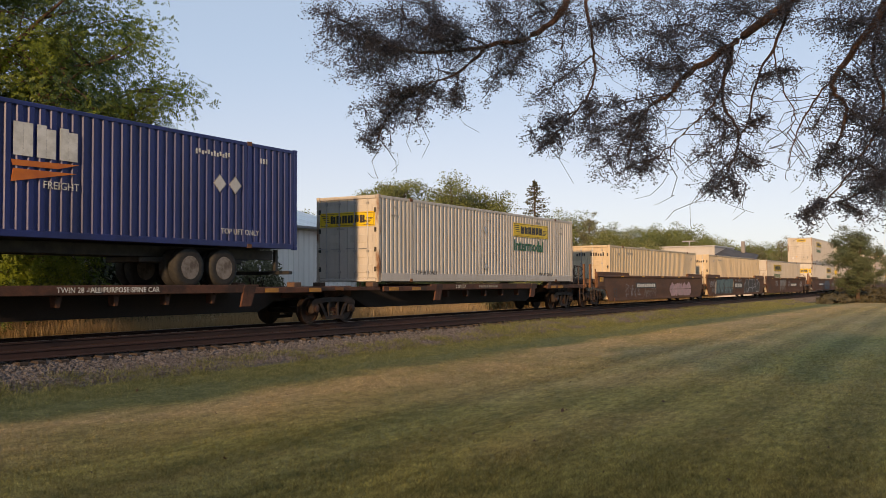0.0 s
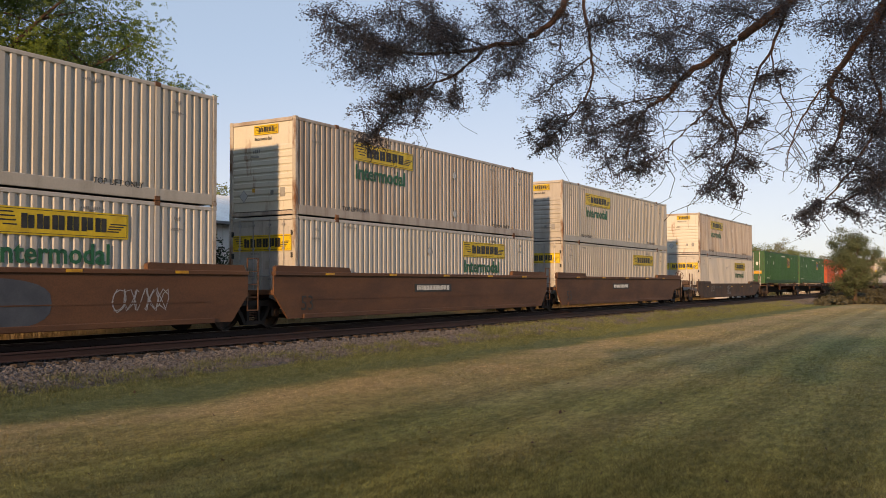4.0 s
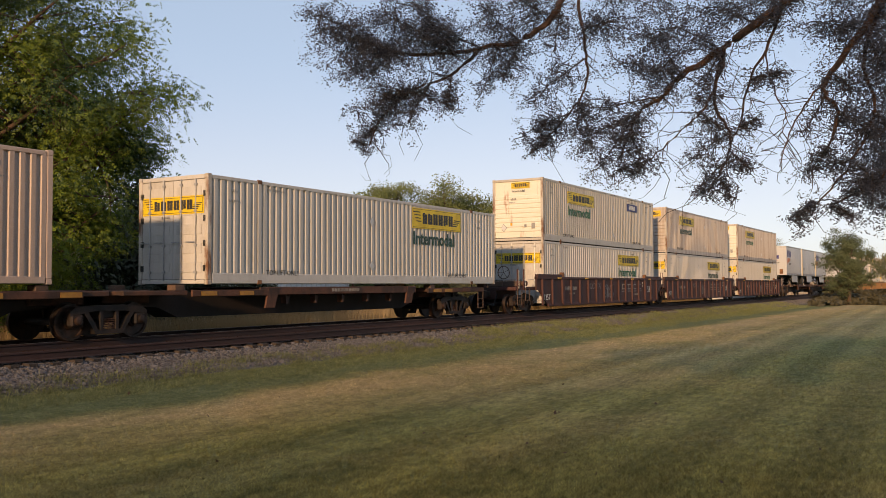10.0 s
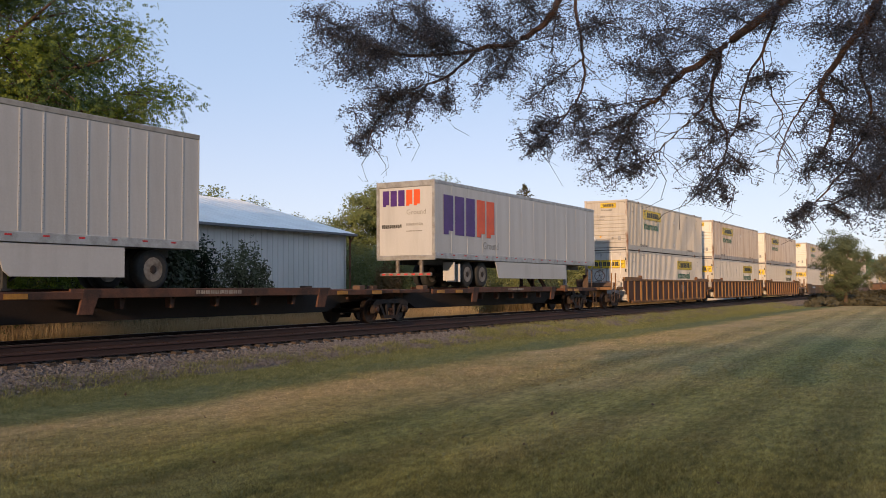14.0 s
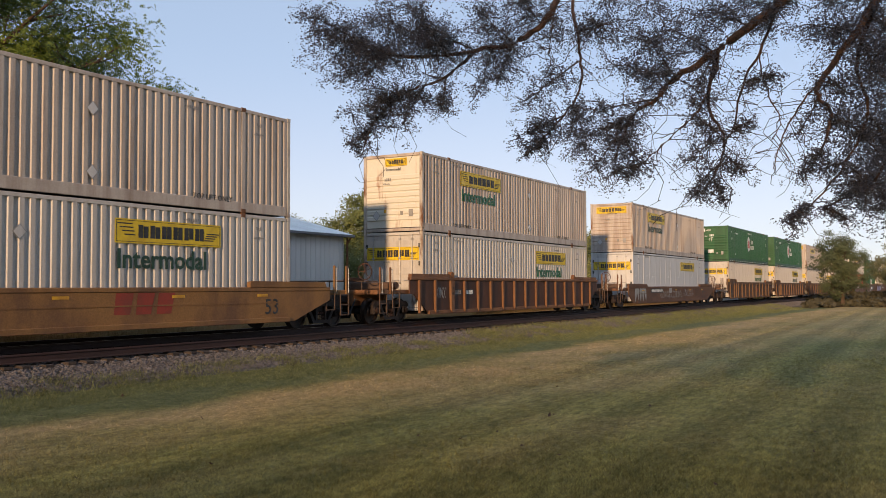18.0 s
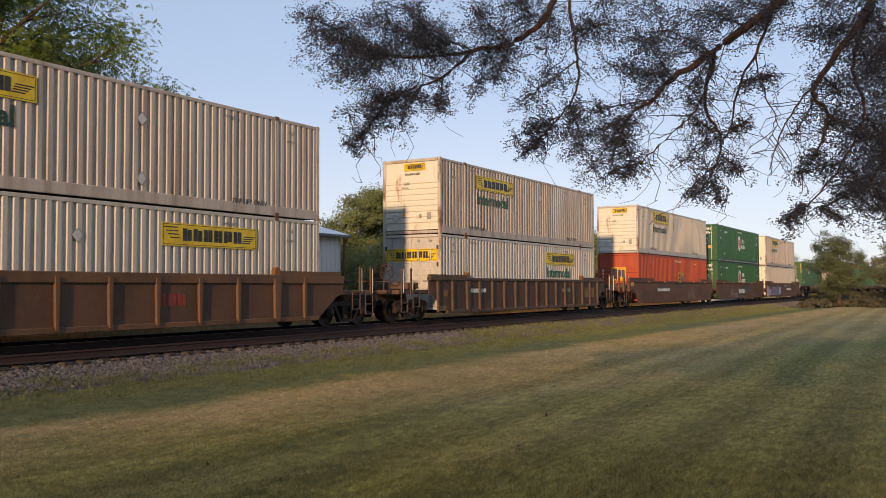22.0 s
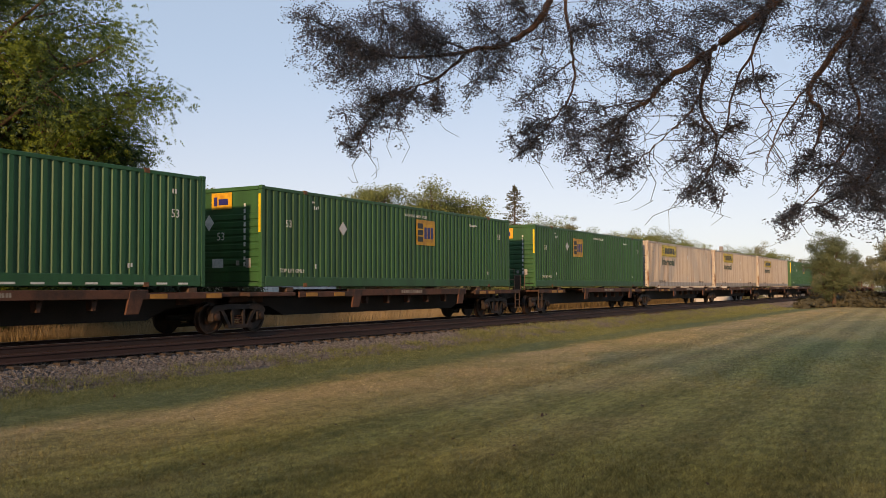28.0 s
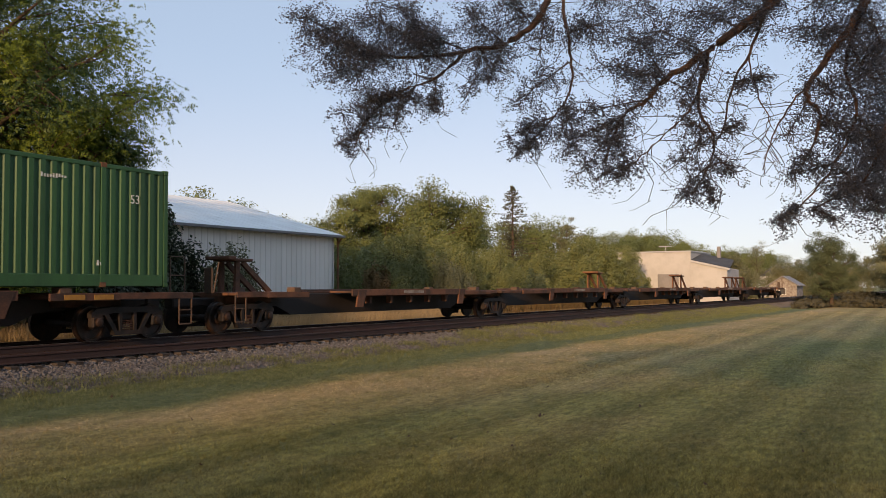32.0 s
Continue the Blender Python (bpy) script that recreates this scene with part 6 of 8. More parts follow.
def pup_trailer(front_left, logo, skirt=True):
    """28 foot van trailer on the platform. Local z = 0 is the platform deck."""
    L, z0, z1 = 8.55, 1.02, 3.98
    ob = trailer_body(L, z0, z1, "trailer_white", "mark_grey", 0.55)
    part("end_sheet", Shape().box(-0.012, 0.02, -1.28, 1.28, z0, z1, 0.01).made("end_sheet", "trailer_white"), ob)
    part("end_post", Shape().box(-0.016, 0.10, NEAR - 0.016, NEAR + 0.06, z0, z1, 0.01).made("end_post", "cream" if not front_left else "trailer_white"), ob)
    if front_left:
        part("roof_cap", Shape().box(-0.02, 0.5, NEAR - 0.016, -NEAR, z1 - 0.22, z1 + 0.005, 0.02).made("roof_cap", "galvanised"), ob)
        swoosh(ob, -0.55, 2.30, 0.62, 0, end=-0.014)
        part("connector_box", Shape().box(-0.10, -0.012, -0.95, -0.62, 1.15, 1.62, 0.02).made("connector_box", "rust"), ob, "rusty connector box")
    if logo:
        swoosh(ob, 0.45, 2.18, 1.08, NEAR - 0.006)
    else:
        for x in (0.75, 1.35):
            s = 0.24
            part("placard", Shape().prism([(x - s, 1.75), (x, 1.75 - s), (x + s, 1.75), (x, 1.75 + s)], NEAR - 0.012, NEAR - 0.006).made("placard", "mark_grey"), ob, "dark diamond placard")
    axle_x = (7.2,) if front_left or logo else (1.2,)
    for x in axle_x:
        for y in (-0.98, -0.64, 0.64, 0.98):
            road_wheel(ob, x, y)
        part("axle", Shape().tube((x, -1.0, 0.5), (x, 1.0, 0.5), 0.07, sides=8).box(x - 0.6, x + 0.6, -0.55, -0.40, 0.75, 1.0, 0.02).made("axle", "iron"), ob)
    gx = 3.3 if axle_x[0] > 4 else 5.6
    part("landing_gear", Shape().box(gx, gx + 0.12, -0.95, -0.83, 0.02, 1.02, 0.01).box(gx - 0.05, gx + 0.17, -1.0, -0.78, 0.0, 0.05).prism([(gx + 0.1, 0.9), (gx + 0.16, 0.98), (gx + 1.2, 0.35), (gx + 1.1, 0.28)], -0.9, -0.84).made("landing_gear", "mark_black"), ob)
    part("underframe", Shape().box(0.3, L - 0.3, -0.5, -0.35, 0.82, 1.02).box(0.3, L - 0.3, 0.35, 0.5, 0.82, 1.02).made("underframe", "mark_black"), ob)
    part("landing_brace", Shape().tube((gx, -0.89, 0.15), (gx + 0.06, 0.89, 0.95), 0.03, sides=6).tube((gx + 0.06, -0.89, 0.95), (gx, 0.89, 0.15), 0.03, sides=6).box(gx, gx + 0.12, 0.83, 0.95, 0.02, 1.02, 0.01).made("landing_brace", "mark_black"), ob)
    part("cross_brace", Shape().tube((gx + 0.2, -0.9, 0.22), (gx + 1.5, -0.5, 0.95), 0.035, sides=6).tube((gx - 0.1, -0.9, 0.22), (gx - 1.2, -0.5, 0.95), 0.035, sides=6).made("cross_brace", "mark_black"), ob)

    def rivets():
        r = Shape()
        n = int(L / 0.55)
        for i in range(1, n):
            for j in range(20):
                z = z0 + 0.3 + j * 0.125
                r.box(L * i / n - 0.009, L * i / n + 0.009, NEAR - 0.008, NEAR - 0.003, z, z + 0.018)
        return r.made("rivet_row", "mark_grey")
    ob_rivets = part("rivet_row", once(("rivets",), rivets), ob)
    ob_rivets["kind"] = "stuff"
    if skirt:
        x0 = 3.6
        part("side_skirt", Shape().prism([(x0 - 0.7, 1.0), (x0 + 2.6, 1.0), (x0 + 2.6, 0.30), (x0 - 0.35, 0.30), (x0 - 0.5, 0.42)], NEAR + 0.02, NEAR + 0.05).made("side_skirt", "trailer_white"), ob, "white side skirt panel")
    return ob


def long_trailer():
    """53 foot van with purple and orange blocks on side and rear doors."""
    L, z0, z1 = 16.15, 1.06, 3.98
    ob = trailer_body(L, z0, z1, "trailer_white", "galvanised", 1.22)
    part("rear_frame", Shape().box(-0.03, 0.06, -1.295, -1.18, z0 - 0.05, z1, 0.01).box(-0.03, 0.06, 1.18, 1.295, z0 - 0.05, z1, 0.01).box(-0.03, 0.06, -1.18, 1.18, z1 - 0.22, z1, 0.01).box(-0.03, 0.06, -1.18, 1.18, z0 - 0.05, z0 + 0.12, 0.01).made("rear_frame", "galvanised"), ob)
    part("rear_door", Shape().box(-0.012, 0.03, -1.17, 1.17, z0 + 0.13, z1 - 0.23, 0.004).made("rear_door", "trailer_white"), ob, "white roll-up rear door")

    def big(x, z, k, mats, m=Matrix.Identity(4)):
        part("plain_bars_marking", letter_blocks(x, x + 2.0 * k, z, z + 1.15 * k, 3, -0.006, 21, 0.46).made("plain_bars_marking", "mark_purple"), ob, "dark purple plain blocks", m)
        part("plain_bars_marking", letter_blocks(x + 2.02 * k, x + 3.3 * k, z, z + 1.15 * k, 2, -0.006, 22, 0.46).made("plain_bars_marking", "mark_flame"), ob, "orange-red plain blocks", m)
    big(0.62, 1.98, 1.30, None, Matrix.Translation((0, NEAR - 0.006, 0)))
    part("lettering", lettering("Ground", 0.32, "mark_grey"), ob, "", Matrix.Translation((3.75, NEAR - 0.008, 1.52)))
    e = Matrix.Translation((-0.014, 0, 0)) @ Matrix.Rotation(radians(-90), 4, "Z")
    big(-1.0, 3.05, 0.52, None, e)
    part("lettering", lettering("Ground", 0.20, "mark_grey"), ob, "", e @ Matrix.Translation((0.05, -0.004, 2.72)))
    part("plain_bars_marking", letter_blocks(-1.05, -0.15, 2.22, 2.36, 10, -0.004, 2, 0.4).made("plain_bars_marking", "mark_black"), ob, "", e)
    part("plain_bars_marking", letter_blocks(0.05, 0.8, 2.3, 2.4, 9, -0.004, 6, 0.3).box(0.05, 0.75, -0.004, 0, 2.08, 2.12).made("plain_bars_marking", "mark_grey"), ob, "", e)
    for x in (2.75, 4.0):
        for y in (-0.98, -0.64, 0.64, 0.98):
            road_wheel(ob, x, y)
    part("axle", Shape().box(2.0, 4.8, -0.55, -0.4, 0.72, 1.0, 0.02).tube((2.75, -1, 0.5), (2.75, 1, 0.5), 0.07).tube((4.0, -1, 0.5), (4.0, 1, 0.5), 0.07).made("axle", "mark_black"), ob)
    part("bumper", Shape().box(-0.03, 0.05, -1.15, 1.15, 0.42, 0.54, 0.01).box(-0.02, 0.06, -0.75, -0.63, 0.5, 1.05).box(-0.02, 0.06, 0.3, 0.42, 0.5, 1.05).made("bumper", "alloy"), ob, "pale rear bumper bar")

    def tape():
        s = Shape()
        for i in range(7):
            s.box(-0.036, -0.03, -1.1 + i * 0.33, -0.95 + i * 0.33, 0.45, 0.51)
        return s.made("red_tape", "mark_red")
    part("red_tape", tape(), ob)
    part("mud_flap", Shape().box(1.55, 1.60, -1.22, -0.72, 0.25, 0.95).box(2.0, 2.06, -1.2, -0.6, 0.20, 0.9).made("mud_flap", "trailer_white"), ob)
    part("side_skirt", Shape().prism([(4.9, 1.05), (12.4, 1.05), (12.4, 0.36), (5.2, 0.36)], NEAR + 0.02, NEAR + 0.05).made("side_skirt", "trailer_white"), ob, "white side skirt panel")
    part("landing_gear", Shape().box(13.1, 13.24, -0.95, -0.8, 0.02, 1.05, 0.01).box(13.0, 13.34, -1.0, -0.76, 0, 0.06).prism([(12.6, 1.0), (12.75, 1.05), (13.2, 0.4), (13.1, 0.35)], -0.9, -0.82).made("landing_gear", "galvanised"), ob)
    part("underframe", Shape().box(0.3, L - 0.3, -0.5, -0.35, 0.85, 1.06).box(0.3, L - 0.3, 0.35, 0.5, 0.85, 1.06).made("underframe", "mark_black"), ob)
    return ob


def blue_on_chassis():
    """Dark blue corrugated box on a road chassis with two axles at the right end."""
    ob = container_shell("navy", "navy", "front", pitch=0.27)
    ob.name = "trailer_container"
    part("plain_bars_marking", letter_blocks(7.15, 8.80, 1.72, 2.42, 3, NEAR - 0.006, 12, 0.44).made("plain_bars_marking", "mark_white"), ob, "", None)
    part("orange_wedge", Shape().prism([(7.10, 1.62), (8.75, 1.66), (8.2, 1.52), (7.15, 1.50)], NEAR - 0.006, NEAR - 0.001).prism([(7.10, 1.16), (8.70, 1.46), (7.15, 1.44)], NEAR - 0.006, NEAR - 0.001).made("orange_wedge", "mark_orange"), ob, "orange wedge-shaped stripe")
    part("lettering", lettering("FREIGHT", 0.17, "mark_white"), ob, "", Matrix.Translation((7.85, NEAR - 0.002, 1.08)))
    part("lettering", lettering("TOP LIFT ONLY", 0.15, "mark_white"), ob, "", Matrix.Translation((13.1, NEAR - 0.002, 0.35)))
    small_marks(ob, "mark_white", NEAR - 0.001, ((12.2, 2.35, 12, 0.14), (14.6, 2.35, 3, 0.14)), 9)
    for x in (13.05, 13.62):
        diamond(ob, x, 1.66, 0.24, "mark_white", NEAR - 0.002)
    part("chassis", Shape().box(0.2, LEN - 0.2, -0.55, -0.40, -0.28, 0.0, 0.01).box(0.2, LEN - 0.2, 0.40, 0.55, -0.28, 0.0, 0.01).box(11.0, 14.6, -0.62, 0.62, -0.42, -0.28, 0.02).box(LEN - 0.25, LEN - 0.1, -1.2, 1.2, -0.7, -0.6, 0.01).box(LEN - 0.6, LEN - 0.5, -1.0, -0.9, -0.6, 0.0).made("chassis", "mark_black"), ob, "black road chassis frame")
    for x in (12.2, 13.4):
        for y in (-0.98, -0.64, 0.64, 0.98):
            w = part("tyre", once(("tyre", 0.5), lambda: Shape().lathe([(-0.14, 0.30), (-0.15, 0.39), (-0.13, 0.48), (-0.10, 0.5), (0.10, 0.5), (0.13, 0.48), (0.15, 0.3)], (0, 0, 0), 26).made("tyre", "tyre", True)), ob, at=Matrix.Translation((x, y, -0.55)))
            part("rim", once(("rim", 0.5), lambda: Shape().lathe([(-0.145, 0.30), (-0.15, 0.275), (-0.10, 0.25), (-0.03, 0.21), (-0.04, 0.12), (-0.12, 0.10), (-0.13, 0.025)], (0, 0, 0), 20).made("rim", "alloy")), w, "pale metal rim")
    return ob
# ---------- trees ----------
def tubes_mesh(name, runs, mat, sides=6):
    """Tapered limbs: each run is a list of (point, radius)."""
    s = Shape()
    for run in runs:
        n0 = len(s.v)
        for i, (p, r) in enumerate(run):
            a = run[max(0, i - 1)][0]
            b = run[min(len(run) - 1, i + 1)][0]
            w = (Vector(b) - Vector(a)).normalized()
            u = w.orthogonal().normalized()
            q = w.cross(u)
            s.v += [tuple(Vector(p) + r * (math.cos(2 * math.pi * k / sides) * u + math.sin(2 * math.pi * k / sides) * q)) for k in range(sides)]
        for i in range(len(run) - 1):
            for k in range(sides):
                a = n0 + i * sides
                s.f.append([a + k, a + (k + 1) % sides, a + sides + (k + 1) % sides, a + sides + k])
    me = bpy.data.meshes.new(name)
    me.from_pydata(s.v, [], s.f)
    me.polygons.foreach_set("use_smooth", [True] * len(me.polygons))
    me.materials.append(MAT[mat])
    return me


def puff(q, n):
    """Offsets filling a ball, denser inside, with a clear rim."""
    d = q.normal(size=(n, 3))
    d /= np.linalg.norm(d, axis=1)[:, None] + 1e-9
    return d * (1.9 * q.rand(n) ** 0.45)[:, None]


def leaf_array(centres, size, r, droop=0.3, long=2.0, out=None):
    """A pointed four-cornered leaf at each centre, hanging a little; out: the ways the leaf faces tend to."""
    n = len(centres)
    a = r.normal(size=(n, 3))
    a[:, 2] = a[:, 2] * 0.6 - droop
    face = r.normal(size=(n, 3))
    if out is not None:
        face = face * 0.55 + out
        face /= np.linalg.norm(face, axis=1)[:, None] + 1e-9
        a = a - face * np.sum(a * face, axis=1)[:, None]
    a /= np.linalg.norm(a, axis=1)[:, None] + 1e-9
    b = np.cross(a, face)
    b /= np.linalg.norm(b, axis=1)[:, None] + 1e-9
    s = (size * r.uniform(0.6, 1.3, n))[:, None]
    c = np.asarray(centres)
    return np.stack([c - a * s * long / 2, c + b * s / 2, c + a * s * long / 2, c - b * s / 2], 1).reshape(-1, 3)


def fronds(centres, size, r, out, pairs=4):
    """Feathery leaves: each a drooping stalk with narrow three-cornered leaflets on both sides."""
    n = len(centres)
    a = r.normal(size=(n, 3)) * 0.85 + out * 0.8
    a[:, 2] = a[:, 2] * 0.7 - 0.40
    a /= np.linalg.norm(a, axis=1)[:, None] + 1e-9
    face = r.normal(size=(n, 3)) * 0.6 + out + np.array((0, 0, 0.4))
    b = np.cross(a, face)
    b /= np.linalg.norm(b, axis=1)[:, None] + 1e-9
    s = (size * r.uniform(0.7, 1.3, n))[:, None]
    tris = []
    for k in range(pairs):
        for side in (-1, 1):
            p = centres + a * s * (0.2 + 0.8 * k / (pairs - 1)) + np.array((0, 0, -1.0)) * s * 0.4 * (k / pairs) ** 2
            d = (a * 0.6 + b * side * (0.85 if k < pairs - 1 else 0.3)) * s * 0.40
            w = (a * 0.8 - b * side * 0.5) * s * 0.165
            tris.append(np.stack([p - w, p + w, p + d], 1))
    return np.concatenate(tris).reshape(-1, 3)


def bent(a, b, r, wander, steps=5, sag=0.0):
    """A crooked way from a to b."""
    a, b = Vector(a), Vector(b)
    L = (b - a).length
    out = []
    off = Vector((0, 0, 0))
    for i in range(steps + 1):
        t = i / steps
        out.append(a.lerp(b, t) + off * math.sin(math.pi * t) + Vector((0, 0, -sag * L * t * t)))
        off += Vector((r.gauss(0, 1), r.gauss(0, 1), r.gauss(0, 0.7))) * wander * L / steps
    return out


def grown_tree(name, label, base, height, spread, leaf, leaf_size, leaf_count, seed, clear=0.25, limbs=11, clumps=6, clump_size=0.13, bark="bark",
               flat=1.0, trunk=None, parts_at=None, category="tree", group="", shape=1.0, feathery=False, low=0):
    """Trunk, limbs, side branches and a crown of clumps of leaves round the branch ends. spread: the crown's radius, low: limbs added in the lower half, on the open side."""
    r, q = random.Random(seed), np.random.RandomState(seed)
    ob = thing(name, label, category, group, at=Matrix.Translation(base))
    tr = trunk or height * 0.022
    top = Vector((r.uniform(-0.05, 0.05) * height, r.uniform(-0.05, 0.05) * height, height * 0.80))
    stem = bent((0, 0, -0.1), top, r, 0.03, 7)
    runs = [[(p, tr * (1.25 if i == 0 else 1.0 - 0.75 * i / 7)) for i, p in enumerate(stem)]]
    ends = []
    for i in range(limbs + low):
        h = clear + (0.78 - clear) * ((i + r.random()) / limbs if i < limbs else r.uniform(0.12, 0.5))
        k = min(7, int(h / 0.80 * 7))
        start = stem[k]
        az = i * 2.4 + r.uniform(-0.5, 0.5) if i < limbs else r.uniform(-1.5, 0.3)
        up = (start.z / height - clear) / max(0.01, 0.8 - clear)
        reach = spread * math.sin(math.pi * (0.30 + 0.62 * min(1, max(0, up)))) ** 0.7 * r.uniform(0.75, 1.1) * shape * (1.0 if i < limbs else 0.85)
        tip = start + Vector((math.cos(az) * reach, math.sin(az) * reach, height * r.uniform(0.10, 0.22)))
        way = bent(start, tip, r, 0.10, 5)
        runs.append([(p, tr * 0.42 * (1 - 0.8 * j / 5)) for j, p in enumerate(way)])
        for j in range(clumps):
            s0 = way[r.randint(2, 5)]
            d = Vector((r.gauss(0, 1), r.gauss(0, 1), r.gauss(0.15, 0.7) * flat)).normalized() * spread * r.uniform(0.22, 0.48)
            tw = bent(s0, s0 + d, r, 0.15, 3)
            runs.append([(p, tr * 0.13 * (1 - 0.7 * m / 3)) for m, p in enumerate(tw)])
            ends += [tw[3], tw[2].lerp(tw[3], 0.4)]
    for j in range(limbs):
        d = Vector((r.gauss(0, 1), r.gauss(0, 1), r.gauss(0.5, 0.5))).normalized() * spread * r.uniform(0.25, 0.5)
        ends.append(stem[7] + d)
        runs.append([(p, tr * 0.14 * (1 - 0.7 * m / 3)) for m, p in enumerate(bent(stem[7], stem[7] + d, r, 0.1, 3))])
    part("trunk", tubes_mesh("trunk", runs[:1], bark, 10), ob)
    part("branchwork", tubes_mesh("branchwork", runs[1:], bark, 5), ob)
    e = np.array([tuple(v) for v in ends])
    pick = q.randint(0, len(e), leaf_count)
    cs = clump_size * spread * q.uniform(0.6, 1.35, len(e))
    off = puff(q, leaf_count) * cs[pick][:, None] * np.array((1, 1, 0.62))
    spots = e[pick] + off
    mid = np.array((0, 0, height * (clear + 0.85) / 2))
    out = (spots - mid) / np.array((spread, spread, height * 0.4))
    out = out + off / (cs[pick][:, None] + 0.01) * 0.35
    out /= np.linalg.norm(out, axis=1)[:, None] + 1e-9
    if feathery:
        part("crown", array_mesh("crown", fronds(spots, leaf_size, q, out, 3), 3, leaf), ob)
    else:
        part("crown", array_mesh("crown", leaf_array(spots, leaf_size, q, out=out), 4, leaf), ob)
    return ob


def leafy_mass(name, label, base, size, leaf, leaf_size, leaf_count, seed, stems=9, category="bush", group="", bumps=64):
    """A bush: stems fanning from the ground and leaf clumps over an uneven mound."""
    r, q = random.Random(seed), np.random.RandomState(seed)
    ob = thing(name, label, category, group, at=Matrix.Translation(base))
    sx, sy, sz = size
    ends, runs = [], []
    for i in range(bumps):
        az, el = r.uniform(0, 6.283), math.asin(r.uniform(0.02, 1.0))
        k = r.uniform(0.55, 1.0)
        ends.append(Vector((sx * k * math.cos(az) * math.cos(el), sy * k * math.sin(az) * math.cos(el), 0.10 * sz + 0.86 * sz * k * math.sin(el))))
    for p in ends[:stems * 2]:
        runs.append([(v, 0.012 * sz * (1 - 0.7 * m / 4)) for m, v in enumerate(bent((r.uniform(-0.2, 0.2) * sx, r.uniform(-0.2, 0.2) * sy, 0), p, r, 0.1, 4))])
    part("branchwork", tubes_mesh("branchwork", runs, "bark", 4), ob)
    e = np.array([tuple(v) for v in ends])
    pick = q.randint(0, len(e), leaf_count)
    cs = q.uniform(0.10, 0.20, len(e))
    off = puff(q, leaf_count) * cs[pick][:, None] * np.array((sx, sy, sz * 0.8)) * 0.8
    pts = e[pick] + off
    pts[:, 2] = np.abs(pts[:, 2])
    out = pts / np.array(size) + off / (cs[pick][:, None] * np.array(size)) * 0.4
    out /= np.linalg.norm(out, axis=1)[:, None] + 1e-9
    part("foliage", array_mesh("foliage", leaf_array(pts, leaf_size, q, out=out), 4, leaf), ob)
    return ob


def conifer(label, base, height, seed):
    r, q = random.Random(seed), np.random.RandomState(seed)
    ob = thing("conifer", label, "tree", at=Matrix.Translation(base))
    runs, pts = [], []
    for i in range(120):
        u = (i + r.random()) / 120
        h = height * (0.15 + 0.84 * u)
        az = i * 2.4 + r.uniform(-0.5, 0.5)
        L = height * 0.33 * (1.04 - u) ** 0.9 * r.choice((0.45, 0.8, 1.0, 1.15)) * r.uniform(0.8, 1.1)
        tip = Vector((math.cos(az) * L, math.sin(az) * L, h + 0.10 * L))
        runs.append([(p, 0.03 * (1 - 0.7 * m / 3)) for m, p in enumerate(bent((0, 0, h), tip, r, 0.06, 3, 0.05))])
        for m in range(34):
            p = Vector((0, 0, h)).lerp(tip, r.random() ** 0.6)
            pts.append((p.x + r.gauss(0, 0.05 + 0.10 * L), p.y + r.gauss(0, 0.05 + 0.10 * L), p.z - abs(r.gauss(0, 0.12))))
    part("trunk", tubes_mesh("trunk", [[((0, 0, 0), 0.22), ((0, 0, height * 0.5), 0.12), ((0, 0, height), 0.02)]], "bark", 8), ob)
    part("branchwork", tubes_mesh("branchwork", runs, "bark", 4), ob)
    part("crown", array_mesh("crown", leaf_array(np.array(pts), 0.09, q, 0.2, 2.2), 4, "leaf_pine"), ob)
    return ob


# the locust behind the track, its crown over the passing train
grown_tree("locust_tree", "tall locust tree with feathery leaves in sunlit yellow-green and shaded green", (15.70, 26.72, 0), 15.2, 5.65, "leaf_locust", 0.168, 125000, 41, clear=0.08, limbs=36, low=12, clumps=10, clump_size=0.108, trunk=0.34, feathery=True)
leafy_mass("undergrowth", "tall dark green undergrowth beside the locust trunk", (17.2, 27.4, 0), (2.4, 1.4, 5.4), "leaf_ivy", 0.14, 11000, 45, group="undergrowth")
leafy_mass("undergrowth", "dark green undergrowth below the locust tree", (19.5, 27.6, 0), (4.2, 1.6, 3.4), "leaf_ivy", 0.14, 14000, 44, group="undergrowth")

leafy_mass("undergrowth", "tall dark green undergrowth against the shed", (24.4, 28.0, 0), (2.9, 1.2, 6.5), "leaf_ivy", 0.10, 19000, 46, group="undergrowth")

# belt of round-topped trees and bushes behind the field
_oak = [grown_tree("broadleaf_tree", "round-crowned green deciduous tree in evening sun", (70.0, 47.5, 0), 11.9, 3.7, "leaf_oak", 0.105, 52000, 51, clear=0.2, limbs=18, clumps=12, clump_size=0.15, group="trees behind the field"),
        grown_tree("broadleaf_tree", "broad green deciduous tree in evening sun", (72.2, 42.4, 0), 11.6, 4.4, "leaf_oak", 0.105, 60000, 52, clear=0.2, limbs=20, clumps=12, clump_size=0.15, group="trees behind the field")]
_far_oak = grown_tree("broadleaf_tree", "distant round green tree in evening sun", (96.0, 42.0, 0), 10.2, 4.2, "leaf_oak", 0.115, 30000, 53, clear=0.2, limbs=15, clumps=8, clump_size=0.19, group="trees behind the field")
for x, y, k, rz in ((108, 40, 0.90, 130), (122, 40, 0.96, 220), (135, 40, 1.05, 20), (150, 40, 0.97, 75), (168, 42, 0.8, 160), (200, 44, 1.05, 10), (232, 46, 1.1, 100), (270, 48, 1.2, 250), (57.2, 56.4, 1.02, 300), (62.0, 50.6, 0.80, 30), (86, 46, 0.97, 310)):
    copy_thing(_far_oak, pose(x, y, 0, 0, 0, rz) @ Matrix.Scale(k, 4))
